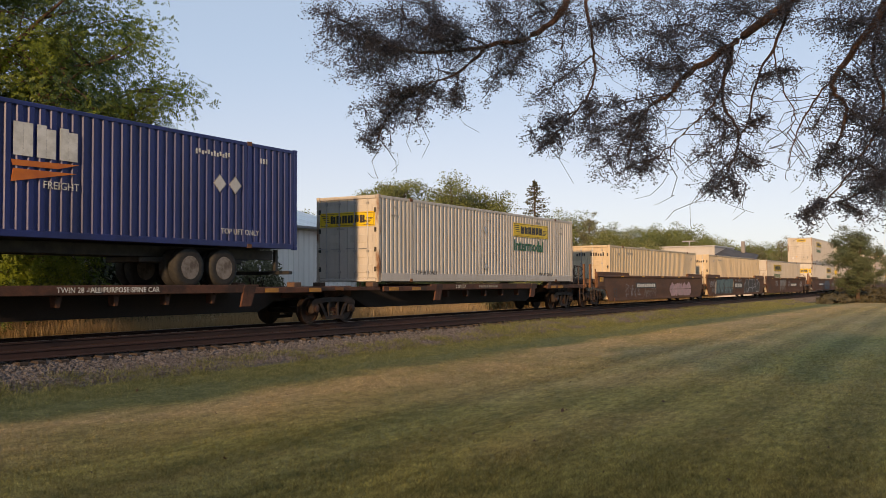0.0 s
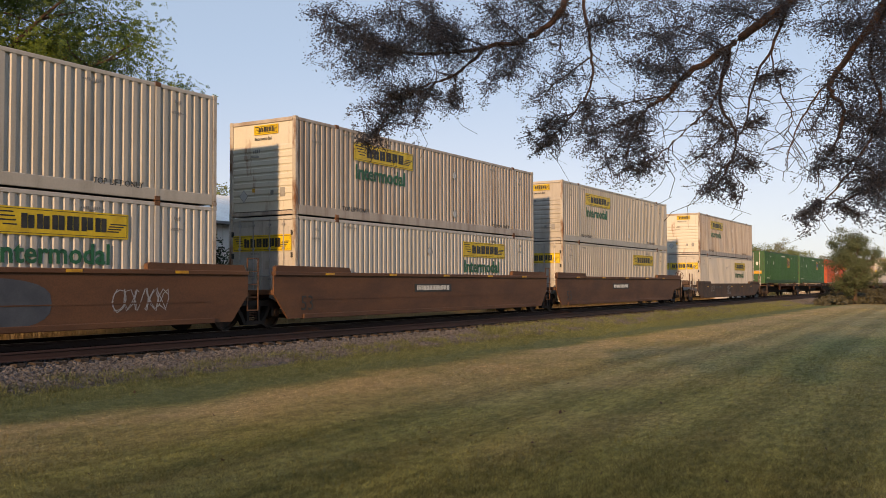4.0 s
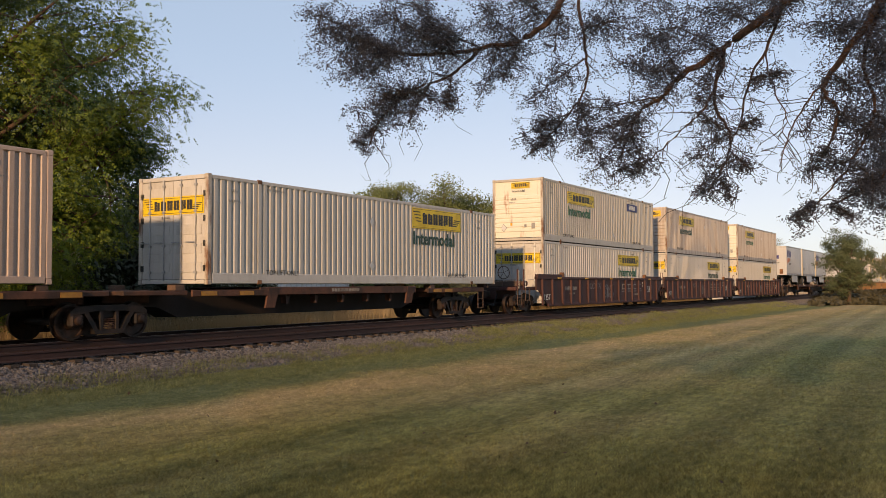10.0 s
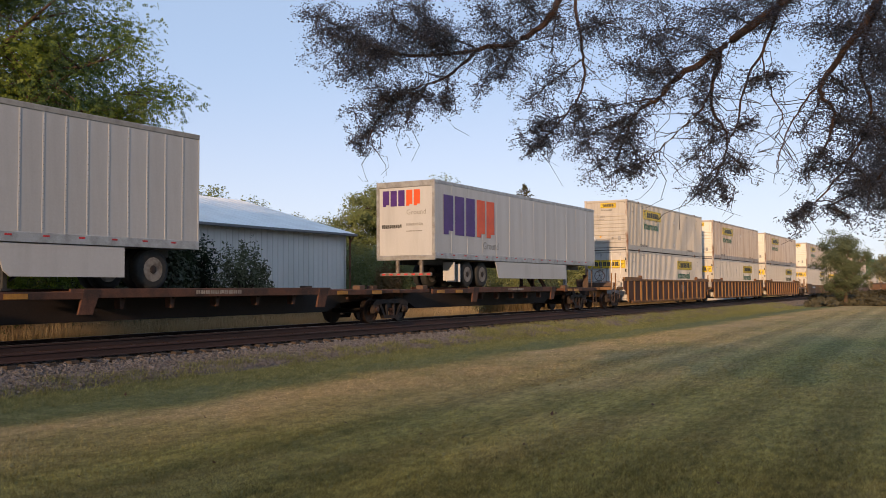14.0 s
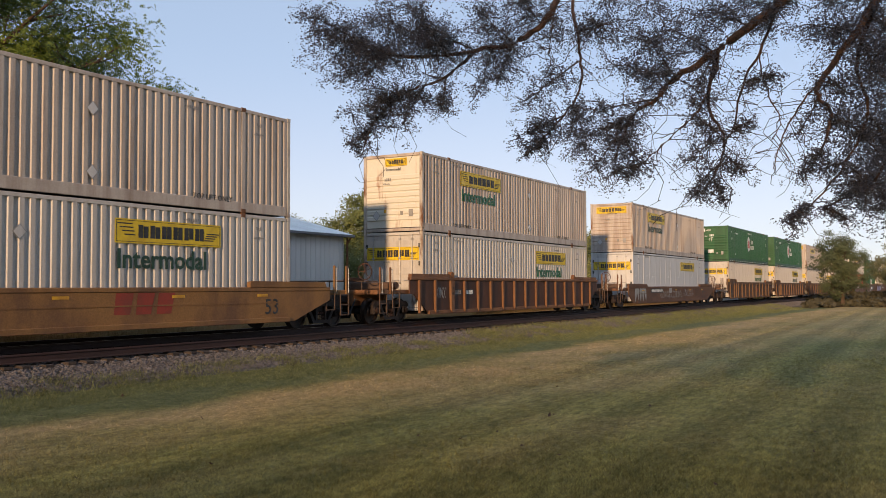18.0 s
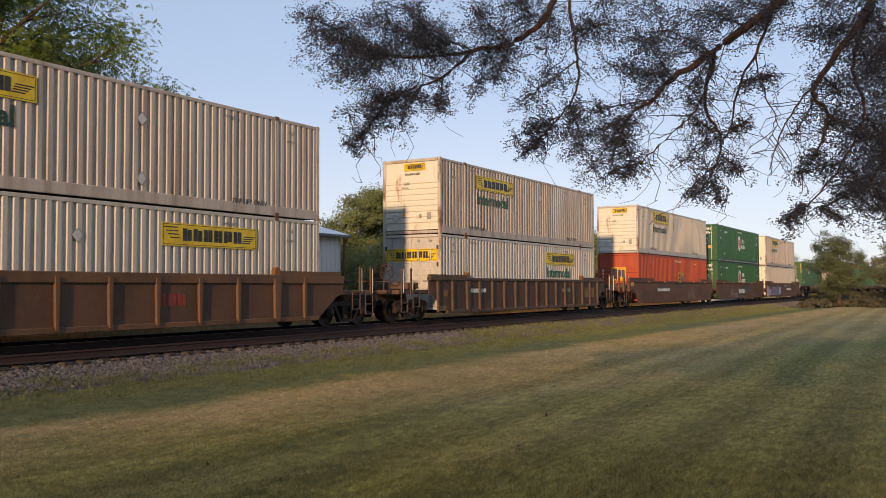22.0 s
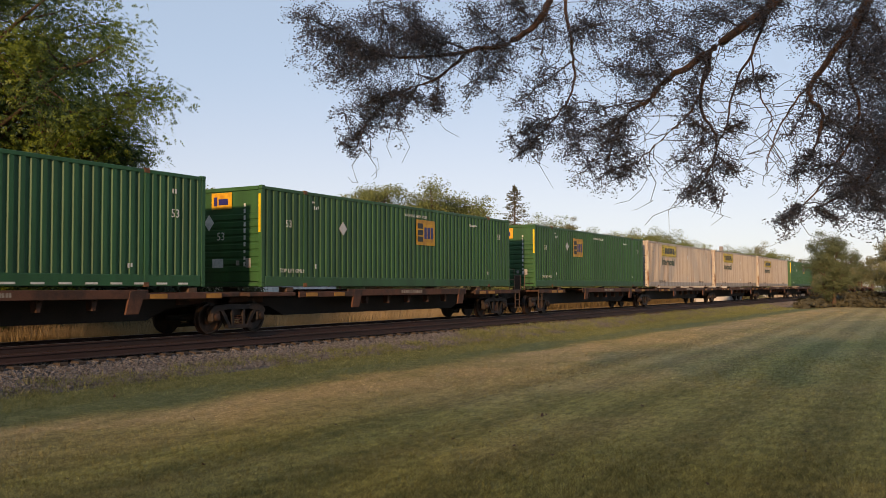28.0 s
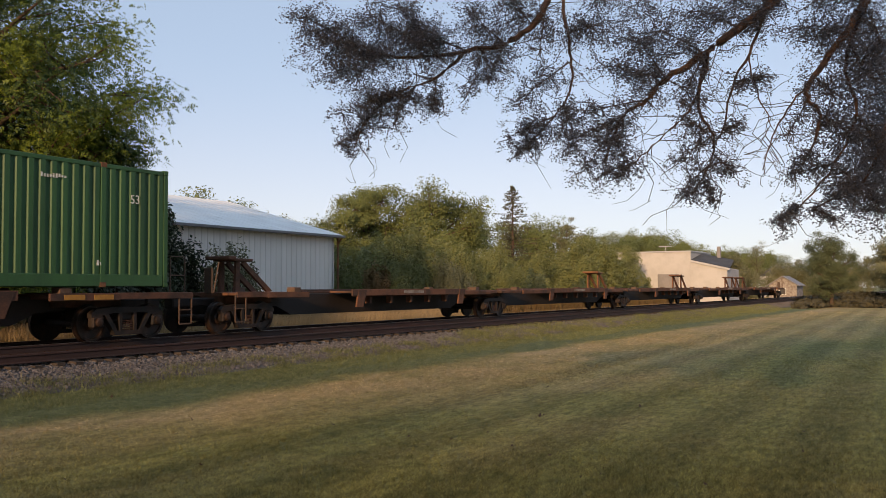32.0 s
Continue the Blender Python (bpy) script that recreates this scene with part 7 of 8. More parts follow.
conifer("dark thin-topped conifer between the broadleaf trees", (74.0, 34.9, 0), 11.2, 61)
for x, y, sx, sy, sz, leaf, n, seed, label in (
        (44.6, 28.9, 2.5, 1.9, 5.5, "leaf_shrub", 25000, 71, "large green and yellow-green bush at the field edge"), (48.4, 29.7, 3.1, 2.1, 5.7, "leaf_shrub", 25000, 72, "large yellowing green bush at the field edge"),
        (49.4, 27.4, 2.3, 1.6, 4.1, "leaf_haze", 18000, 73, "grey-green bush at the field edge"), (41.5, 36.0, 3.2, 2.6, 6.2, "leaf_shrub", 20000, 74, "large olive-green bush at the field edge"),
        (53.6, 30.0, 3.0, 2.2, 5.6, "leaf_shrub", 22000, 75, "large olive-green bush at the field edge"), (58.4, 29.4, 2.9, 2.1, 5.1, "leaf_shrub", 20000, 78, "large yellowing green bush at the field edge")):
    leafy_mass("bush", label, (x, y, 0), (sx, sy, sz), leaf, 0.062, int(1.15 * n), seed, group="bushes at the field edge", bumps=90)
_bush = [leafy_mass("bush", "large green and yellow-green bush at the field edge", (69.5, 34.0, 0), (3.3, 2.5, 6.1), "leaf_shrub", 0.075, 24000, 79, group="bushes at the field edge"),
         leafy_mass("bush", "large yellowing green bush at the field edge", (75.0, 33.2, 0), (3.4, 2.4, 5.2), "leaf_shrub", 0.075, 24000, 80, group="bushes at the field edge"),
         leafy_mass("bush", "grey-green bush at the field edge", (68.0, 30.5, 0), (2.2, 1.6, 3.5), "leaf_grey", 0.07, 16000, 85, group="bushes at the field edge")]
for x, y, k, rz, i in ((81, 33, 1.2, 290, 0), (87, 32.5, 1.35, 170, 1), (93, 33.5, 1.16, 60, 0), (97, 32.4, 1.28, 10, 1), (79, 30.5, 0.8, 200, 2), (63, 36.5, 1.15, 40, 1), (77, 36.5, 1.1, 140, 0), (63.5, 31.5, 0.9, 80, 0), (46.5, 34.5, 1.0, 100, 0), (52.5, 35, 1.02, 220, 1), (58, 35.5, 1.08, 330, 0), (42.8, 33.0, 0.95, 20, 1)):
    copy_thing(_bush[i], pose(x, y, 0, 0, 0, rz) @ Matrix.Scale(k, 4))
leafy_mass("bush", "dry red-brown bush beside the shed", (42.3, 28.2, 0), (1.0, 1.0, 3.7), "leaf_dry", 0.08, 8000, 76)
# growth far along the line, with distance haze mixed into its leaf colour
_hz = leafy_mass("far_bush", "bush far along the track, tinted pale for haze", (128, 27.5, 0), (5.5, 2.6, 6.4), "leaf_haze", 0.13, 17000, 77, group="far bushes along the track")
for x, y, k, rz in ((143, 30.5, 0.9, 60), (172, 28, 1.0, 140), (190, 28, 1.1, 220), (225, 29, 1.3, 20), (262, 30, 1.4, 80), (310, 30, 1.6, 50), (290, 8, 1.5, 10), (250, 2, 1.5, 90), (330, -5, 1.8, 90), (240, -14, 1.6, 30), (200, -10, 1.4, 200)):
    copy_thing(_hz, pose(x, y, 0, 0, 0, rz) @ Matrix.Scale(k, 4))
# growth on this side of the track, down the lawn
grown_tree("small_tree", "small dense dark green tree at the end of the lawn", (96.0, 11.3, 0), 7.3, 2.3, "leaf_grey", 0.075, 32000, 81, clear=0.14, limbs=15, clumps=7, clump_size=0.16, trunk=0.2)
_low = leafy_mass("low_bush", "low brown-green scrub between lawn and track", (93.0, 12.8, 0), (5.0, 1.4, 0.8), "leaf_brown", 0.17, 5000, 82, group="scrub between lawn and track")
for x, y, k, rz in ((100, 12.6, 1.1, 30), (112, 12.2, 1.2, 100), (98, 9.0, 0.9, 200), (94, 6.0, 0.9, 60), (92, 2.5, 1.0, 10), (124, 11, 1.6, 80)):
    copy_thing(_low, pose(x, y, 0, 0, 0, rz) @ Matrix.Scale(k, 4))
grown_tree("lawn_tree", "dark green tree at the far end of the lawn", (84.0, -2.2, 0), 13.0, 5.0, "leaf_grey", 0.16, 17000, 83, clear=0.12, limbs=16, clumps=7, clump_size=0.15)
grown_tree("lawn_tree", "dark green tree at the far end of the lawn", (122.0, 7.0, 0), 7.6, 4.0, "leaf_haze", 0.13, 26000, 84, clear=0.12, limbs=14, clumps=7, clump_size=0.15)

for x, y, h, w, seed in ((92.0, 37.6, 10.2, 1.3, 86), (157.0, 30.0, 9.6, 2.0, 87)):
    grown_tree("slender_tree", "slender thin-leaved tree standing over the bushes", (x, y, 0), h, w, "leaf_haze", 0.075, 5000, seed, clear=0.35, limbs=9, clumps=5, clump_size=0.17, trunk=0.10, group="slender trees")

cottage = thing("far_house", "small dull beige house with a grey gable roof", "house", at=Matrix.Translation((158.0, 25.4, 0)) @ Matrix.Scale(0.8, 4))
_wall = Shape().prism([(-2.6, 0), (2.6, 0), (2.6, 2.9), (0, 4.5), (-2.6, 2.9)], -4.0, 4.0)
_wall.v = [(y, x, z) for x, y, z in _wall.v]
part("wall", _wall.made("wall", "dim_white"), cottage, "dull beige plastered wall")
for sgn in (-1, 1):
    _slope = Shape().prism([(0, 4.56), (0, 4.74), (sgn * 3.1, 2.80), (sgn * 3.1, 2.62)], -4.4, 4.4)
    _slope.v = [(y, x, z) for x, y, z in _slope.v]
    part("roof", _slope.made("roof", "shutter"), cottage, "grey shingle roof")
_pane = part("window", Shape().box(-4.06, -3.98, -0.5, 0.6, 1.0, 2.1).made("window", "mark_black"), cottage, "dark window")
part("window_frame", Shape().box(-4.09, -4.05, -0.6, -0.5, 0.9, 2.2).box(-4.09, -4.05, 0.6, 0.7, 0.9, 2.2).box(-4.09, -4.05, -0.5, 0.6, 2.1, 2.2).box(-4.09, -4.05, -0.5, 0.6, 0.9, 1.0).made("window_frame", "mark_white"), _pane)

# ---------- metal shed ----------
shed = thing("metal_shed", "pale grey metal shed with a low white gable roof", "shed", at=Matrix.Translation((0, 0, 0)))
SX0, SX1, SY0, SY1, EAVE, RIDGE = 4.0, 40.6, 29.9, 46.0, 4.85, 7.1


def shed_sheet():
    s, n = Shape(), 92
    p = (SX1 - SX0) / n
    prof = []
    for i in range(n):
        a = SX0 + p * i
        prof += [(a, 0), (a + 0.75 * p, 0), (a + 0.82 * p, -0.03), (a + 0.93 * p, -0.03)]
    prof.append((SX1, 0))
    for x, d in prof:
        s.v += [(x, SY0 + d, 0), (x, SY0 + d, EAVE)]
    s.f = [[2 * j, 2 * j + 2, 2 * j + 3, 2 * j + 1] for j in range(len(prof) - 1)]
    return s.made("wall", "metal_wall")


part("wall", shed_sheet(), shed, "ribbed pale grey sheet wall")
_ym = (SY0 + SY1) / 2
_gable = Shape().prism([(SY0, 0), (SY1, 0), (SY1, EAVE), (_ym, RIDGE - 0.1), (SY0, EAVE)], SX1 - 0.15, SX1)
_gable.v = [(y, x, z) for x, y, z in _gable.v]
part("wall", _gable.made("wall", "metal_wall"), shed)
_gable = Shape().prism([(SY0, 0), (SY1, 0), (SY1, EAVE), (_ym, RIDGE - 0.1), (SY0, EAVE)], SX0, SX0 + 0.15)
_gable.v = [(y, x, z) for x, y, z in _gable.v]
part("wall", _gable.made("wall", "metal_wall"), shed)
part("wall", Shape().box(SX0, SX1, SY1 - 0.15, SY1, 0, EAVE).made("wall", "metal_wall"), shed)
for sgn in (-1, 1):
    ya = SY0 - 0.4 if sgn < 0 else SY1 + 0.4
    s, prof, p = Shape(), [], (SX1 - SX0 + 0.6) / 46
    for i in range(46):
        a = SX0 - 0.3 + p * i
        prof += [(a, 0), (a + 0.86 * p, 0), (a + 0.89 * p, 0.016), (a + 0.97 * p, 0.016)]
    prof.append((SX1 + 0.3, 0))
    prof += [(SX1 + 0.3, -0.09), (SX0 - 0.3, -0.09)]
    for x, d in prof:
        s.v += [(x, ya, EAVE + 0.03 + d), (x, _ym, RIDGE + 0.08 + d)]
    k = len(prof)
    s.f = [[2 * j, 2 * ((j + 1) % k), 2 * ((j + 1) % k) + 1, 2 * j + 1] for j in range(k)]
    part("roof", s.made("roof", "metal_roof"), shed, "white ribbed metal roof")
part("gutter", Shape().box(SX0 - 0.2, SX1 + 0.35, SY0 - 0.52, SY0 - 0.40, EAVE - 0.12, EAVE + 0.02, 0.02).made("gutter", "shutter"), shed)
part("downpipe", Shape().box(SX1 + 0.1, SX1 + 0.2, SY0 - 0.2, SY0 - 0.1, 0, EAVE - 0.1, 0.02).tube((SX1 + 0.15, SY0 - 0.46, EAVE - 0.06), (SX1 + 0.15, SY0 - 0.15, EAVE - 0.45), 0.05).made("downpipe", "rust"), shed)
part("flue", Shape().tube((32.3, 34.5, 5.8), (32.3, 34.5, 6.85), 0.15, sides=10).tube((32.3, 34.5, 6.85), (32.3, 34.5, 6.93), 0.20, sides=10).made("flue", "mark_black"), shed)
leafy_mass("ivy", "dark ivy grown over the shed wall", (26.9, 29.3, 0), (3.5, 0.6, 5.5), "leaf_ivy", 0.085, 28000, 91, category="climbing plant", bumps=60)
leafy_mass("shrub", "grey-green willow-leaved shrub before the shed", (30.9, 28.4, 0), (2.0, 0.9, 4.0), "leaf_haze", 0.075, 8500, 92)

# ---------- white building down the line ----------
hall = thing("white_building", "flat-roofed white plastered building beyond the field", "building")
HX = 104.0
part("wall", Shape().box(HX, HX + 9, 26.9, 35.5, 0, 6.0, 0.03).made("wall", "plaster"), hall)
part("parapet", Shape().box(HX - 0.12, HX + 9.1, 26.8, 35.6, 6.0, 6.14, 0.02).made("parapet", "trailer_white"), hall)
part("roller_door", Shape().box(HX - 0.06, HX + 0.02, 28.3, 30.7, 0, 3.5, 0.01).made("roller_door", "shutter"), hall, "grey roller door")


def slanted(outline, x0, x1, mat, name):
    """An outline in y and z, pushed from x0 to x1."""
    s = Shape().prism(outline, x0, x1)
    s.v = [(y, x, z) for x, y, z in s.v]
    return s.made(name, mat)


part("wall", slanted([(22.9, 0), (26.9, 0), (26.9, 4.92), (22.9, 3.98)], HX + 0.05, HX + 6.0, "plaster", "wall"), hall)
part("fascia", slanted([(22.6, 3.86), (26.9, 4.86), (26.9, 5.08), (22.6, 4.08)], HX - 0.12, HX + 0.045, "trailer_white", "fascia"), hall, "white sloping fascia board")
_roof = Shape()
_roof.v = [(HX - 0.1, 22.6, 4.09), (HX - 0.1, 26.88, 5.09), (HX + 5.0, 26.88, 5.95), (HX + 5.0, 23.2, 5.15), (HX - 0.1, 22.6, 3.99), (HX - 0.1, 26.88, 4.99), (HX + 5.0, 26.88, 5.85), (HX + 5.0, 23.2, 5.05)]
_roof.f = [[0, 1, 2, 3], [7, 6, 5, 4], [0, 4, 5, 1], [1, 5, 6, 2], [2, 6, 7, 3], [3, 7, 4, 0]]
part("wing_roof", _roof.made("wing_roof", "dark_roof"), hall, "dark shingled sloping roof")
part("chimney", Shape().box(HX + 4.4, HX + 4.8, 24.6, 25.0, 5.0, 6.7, 0.02).made("chimney", "shutter"), hall)
part("aerial", Shape().tube((HX + 3, 30.6, 6.1), (HX + 3, 30.6, 6.75), 0.05).box(HX + 2.9, HX + 3.1, 29.9, 31.4, 6.75, 6.87, 0.02).made("aerial", "galvanised"), hall)
far_house = thing("far_house", "small pale house with a dark roof far down the line", "house")
part("wall", Shape().box(190, 197, 29.5, 35.5, 0, 4.2, 0.02).made("wall", "plaster"), far_house)
_r = Shape().prism([(29.0, 4.2), (36.0, 4.2), (32.5, 6.2)], 189.6, 197.4)
_r.v = [(y, x, z) for x, y, z in _r.v]
part("roof", _r.made("roof", "dark_roof"), far_house)

# ---------- trees round the lawn, up the line and behind the viewer ----------
# tall open-crowned trees added out of view up the line on the lawn side, which keep most of the evening sun off the
# lawn
_shade = grown_tree("shade_tree", "tall open-crowned tree shading the lawn", (-46.0, 3.0, 0), 15.3, 6.3, "leaf_oak", 0.10, 11500, 54, clear=0.2, limbs=15, clumps=8, clump_size=0.34, group="trees shading the lawn")
for x, y, k, rz in ((-47.0, -4.8, 1.40, 150), (-46.0, -14.5, 1.92, 260), (-48.0, -27.0, 1.95, 20), (-44.0, -39.0, 1.67, 110), (-30.0, -46.0, 1.53, 200)):
    copy_thing(_shade, pose(x, y, 0, 0, 0, rz) @ Matrix.Scale(k, 4))
# more unseen trees, added behind the viewer to close the open side
for x, y, k, rz in ((-18.0, -34.0, 1.7, 60), (4.0, -30.0, 1.8, 10), (24.0, -32.0, 1.7, 130), (46.0, -30.0, 1.8, 250)):
    copy_thing(_far_oak, pose(x, y, 0, 0, 0, rz) @ Matrix.Scale(k, 4))["label"] = "tall broad-crowned tree added out of view behind the lawn"
# ---------- the train, front to rear: distance of each piece along it at 0 s ----------
def ride(ob, s, z, label=None):
    if label:
        ob["label"] = label
    MOVERS.append((ob, s, z))
    ob.matrix_basis = pose(s, YC, RAIL + z)
    return ob


SINGLE, LOWER, UPPER = 1.27, 0.377, 3.278
L_FRONT = "white corrugated container, ribbed front end leading, stacked on another"
L_DOOR = "white corrugated container with rear doors leading, in a well car"
L_SING = "white corrugated container with a yellow sign on a spine car"
PROTO = {}


def box_like(key, make):
    """The first of a kind is built, the rest are copies that share its meshes."""
    if key not in PROTO:
        PROTO[key] = make()
        return PROTO[key]
    return copy_thing(PROTO[key], Matrix.Identity(4))


def load(key, s, z, label):
    makers = dict(
        wb_up=lambda: white_box("front", 2.86, "small"), wb_up_rust=lambda: white_box("front", 2.86, "small", rusty="white_rust", mat="white_stained", rail_mat="white_stained"),
        wb_up_wide=lambda: white_box("front", 2.86, "wide", words="mark_darkgreen", mat="white_stained", rail_mat="white_stained"), wb_up_dark=lambda: white_box("front", 2.86, "small", rusty="white_rust", words="mark_darkgreen", lift=0.17),
        wb_up_pink=lambda: white_box("front", 2.86, "small", words="mark_darkgreen", lift=0.17, mat="white_stained", rail_mat="white_stained"),
        wb_up_blue=lambda: white_box("front", 2.86, "small", rusty="white_rust", blue_board=True),
        wb_low=lambda: white_box("doors", 9.85, "doors", mat="white_clean", rail_mat="white_clean"), wb_low_dark=lambda: white_box("doors", 9.85, "doors", words="mark_darkgreen", mat="white_clean", rail_mat="white_clean"), wb_low_noword=lambda: white_box("doors", 9.85, "doors", word=False),
        wb_faded=lambda: white_box("doors", 9.85, "doors", paint="sign_faded", lift=0.17), wb_single=lambda: white_box("doors", 9.85, "doors", words="mark_darkgreen", mat="white_clean", rail_mat="white_clean", lift=0.17),
        wb_up_tall=lambda: white_box("front", 2.86, "small", rusty="white_rust", mat="white_stained", rail_mat="white_stained", lift=0.17),
        wb_warm=lambda: white_box("doors", 9.85, "doors", mat="white_warm", rail_mat="white_warm", word=False),
        wb_smooth=lambda: white_box("doors", 9.85, "doors", smooth=True, mat="grey_white", word=False, rail_mat="grey_white"),
        wb_low_plain=lambda: white_box("doors", 9.85, None, plain=True, rusty="white_rust"),
        sq_door=lambda: green_box("doors", 10.3), sq_front=lambda: green_box("front", 4.7), sq_mid=lambda: green_box("front", 8.4), sq_right=lambda: green_box("doors", 10.4),
        sq_red=lambda: green_box("front", 8.5, "red", "red", 0.92), hx_front=lambda: hex_box("front", 7.6), hx_door=lambda: hex_box("doors", 7.8),
        hx_red=lambda: hex_box("doors", 7.4, "red"), hx_olive=lambda: hex_box("front", 8.0, "olive"), cream=lambda: plain_box("doors"))
    return ride(box_like(key, makers[key]), s, z, label)


# well cars: style, paint, first box of each well, what is below and on top
for style, mat, label, wells in (
        ("smooth", "brown", "smooth brown well car with sprayed graffiti and white stencils", ((48.08, "cream", None), (67.52, "cream", None), (86.87, "wb_up", None))),
        ("smooth", "brown", "smooth brown well car with faded graffiti", ((110.57, "wb_low", "wb_up"), (129.87, "wb_low", "wb_up_rust"), (149.23, "wb_low_noword", "wb_up"))),
        ("smooth", "drab", "smooth dark brown weathered well car", ((172.93, "wb_low", "wb_up_rust"),)),
        ("ribbed", "maroon", "ribbed dark maroon well car", ((308.62, "wb_low", "wb_up_blue"), (327.49, "wb_low_dark", "wb_up_wide"), (346.88, "wb_low", "wb_up_rust"))),
        ("ribbed", "ochre", "ribbed ochre well car streaked with rust", ((428.34, "wb_low", "wb_up"), (447.76, "wb_low", "wb_up_rust"), (467.26, "wb_low_dark", "wb_up_rust"))),
        ("smooth", "ochre", "smooth ochre well car with a black number board", ((490.71, "wb_low_dark", "wb_up_rust"),)),
        ("ribbed", "rustbrown", "ribbed rusty orange-brown well car", ((514.25, "wb_low", "wb_up_rust"),)),
        ("smooth", "brown", "smooth brown well car with white bubble graffiti", ((537.71, "wb_smooth", "wb_up_wide"),)),
        ("ribbed", "umber", "ribbed brown well car with a yellow-brown top chord", ((561.50, "wb_low", "hx_front"), (580.98, "wb_low_dark", "hx_front"), (600.51, "wb_low_noword", "wb_up_wide"))),
        ("ribbed", "drab", "ribbed dull brown well car", ((624.04, "wb_low", "wb_up_rust"),)),
        ("smooth", "brown", "smooth brown well car with sprayed drawings", ((647.60, "sq_red", "wb_up_dark"), (667.15, "hx_door", "hx_door"), (686.72, "wb_low_plain", "wb_up_tall")))):
    for i, (s, low, high) in enumerate(wells):
        board = {48.08: (3.6, 7.2, 0.90, 1.22, 10), 67.52: (6.82, 9.39, 0.74, 1.22, 3), 86.87: (9.96, 13.27, 0.80, 1.13, 10), 110.57: (3.23, 6.46, 0.84, 1.10, 10), 667.15: (6.56, 9.29, 0.56, 1.16, 3), 686.72: (9.82, 12.98, 0.84, 1.10, 10), 172.93: (3.3, 5.7, 0.84, 1.10, -8), 490.71: (2.6, 5.0, 0.88, 1.10, 10), 537.71: (2.87, 5.37, 0.87, 1.12, 10), 647.60: (3.1, 6.1, 0.90, 1.20, 10)}.get(s)
        car = well_unit(style, mat, "end" if i == 0 else "joint", "end" if i == len(wells) - 1 else "joint", label, board, 1.24 if s in (172.93, 490.71, 537.71) else 1.60)
        ride(car, s, 0)
        if s == 48.08:
            spray(car, "mark_grey", 5.2, 1); spray(car, "piece", 10.0, 0); spray(car, "spray_grey", 2.2, 4)
        elif s == 67.52:
            block_piece(car, 1.45, 6.2, 0.32, 1.50); bubble_piece(car, 10.2, 15.3, 0.32, 1.50); scrawl(car, -0.4, 1.3, 0.85, 1.35, "spray_grey", 5, 6); scrawl(car, 0.2, 1.4, 0.45, 0.85, "spray_grey", 6, 4); scrawl(car, 7.0, 9.2, 1.28, 1.46, "spray_grey", 7, 8, 0.02)
        elif s == 86.87:
            silver_piece(car, 4.95, 7.4, 0.34, 1.50); patch(car, rounded(7.68, 1.15, 0.24, 0.32, 0.0, 0.3), "mark_grey", 0); scrawl(car, 2.9, 4.0, 0.8, 1.42, "spray_grey", 2, 5, 0.02); scrawl(car, 8.75, 9.9, 0.75, 1.42, "spray_grey", 8, 6, 0.024); scrawl(car, 15.0, 16.1, 0.7, 1.35, "mark_white", 3, 5, 0.03)
        elif s == 110.57:
            patch(car, rounded(9.2, 0.85, 2.0, 0.55), "spray_slate", 0); scrawl(car, 12.8, 14.4, 0.6, 1.2, "spray_grey", 8, 5, 0.024)
        elif s == 537.71:
            silver_piece(car, -0.2, 2.05, 0.34, 1.22); scrawl(car, 4.7, 9.6, 0.5, 1.0, "mark_grey", 5, 12, 0.03); patch(car, rounded(7.0, 1.0, 0.35, 0.17), "mark_grey", 3); scrawl(car, 10.1, 12.4, 0.55, 1.12, "spray_grey", 6, 6, 0.024)
        elif s == 172.93:
            scrawl(car, 6.9, 8.0, 0.36, 1.2, "spray_grey", 4, 3, 0.018); scrawl(car, 2.2, 3.2, 0.6, 1.15, "mark_grey", 7, 4, 0.016)
        elif s == 490.71:
            for i in range(3):
                patch(car, [(9.80 + 0.64 * i, 1.12), (10.32 + 0.64 * i, 1.12), (10.20 + 0.64 * i, 0.61), (9.74 + 0.64 * i, 0.61)], "faded_red", i % 2)
        elif s == 647.60:
            spray(car, "spray_grey", 10.6, 9)
        elif s == 667.15:
            spray(car, "eye", 3.3, 1); scrawl(car, 4.95, 6.45, 0.34, 0.72, "spray_grey", 2, 6, 0.024); patch(car, rounded(10.38, 0.98, 1.05, 0.25, 0.0, -0.1), "spray_slate", 0); scrawl(car, 9.5, 11.2, 1.2, 1.45, "mark_black", 4, 6, 0.02)
        elif s == 686.72:
            lilac_piece(car); scrawl(car, 8.7, 10.3, 1.22, 1.46, "mark_white", 1, 6, 0.022); scrawl(car, 11.0, 12.2, 1.22, 1.46, "spray_grey", 2, 5, 0.018)
        one = high is None
        load(low, s, 0.322 if one else LOWER, {"cream": "cream-grey corrugated container with small black stencils in a well car", "wb_smooth": "smooth-sided pale grey container with a yellow sign in a well car",
             "sq_red": "orange-red corrugated container with a yellow end board in a well car", "hx_door": "green corrugated container with a white six-sided badge in a well car"}.get(low, L_DOOR if not one else "white corrugated container sitting low in a well car"))
        if high:
            load(high, s, UPPER, {"hx_front": "green corrugated container with white badge, stacked on a white one", "hx_door": "green corrugated container with white badge, stacked on another green one",
                 "wb_up_dark": "white corrugated container stacked on an orange-red one"}.get(high, L_FRONT))

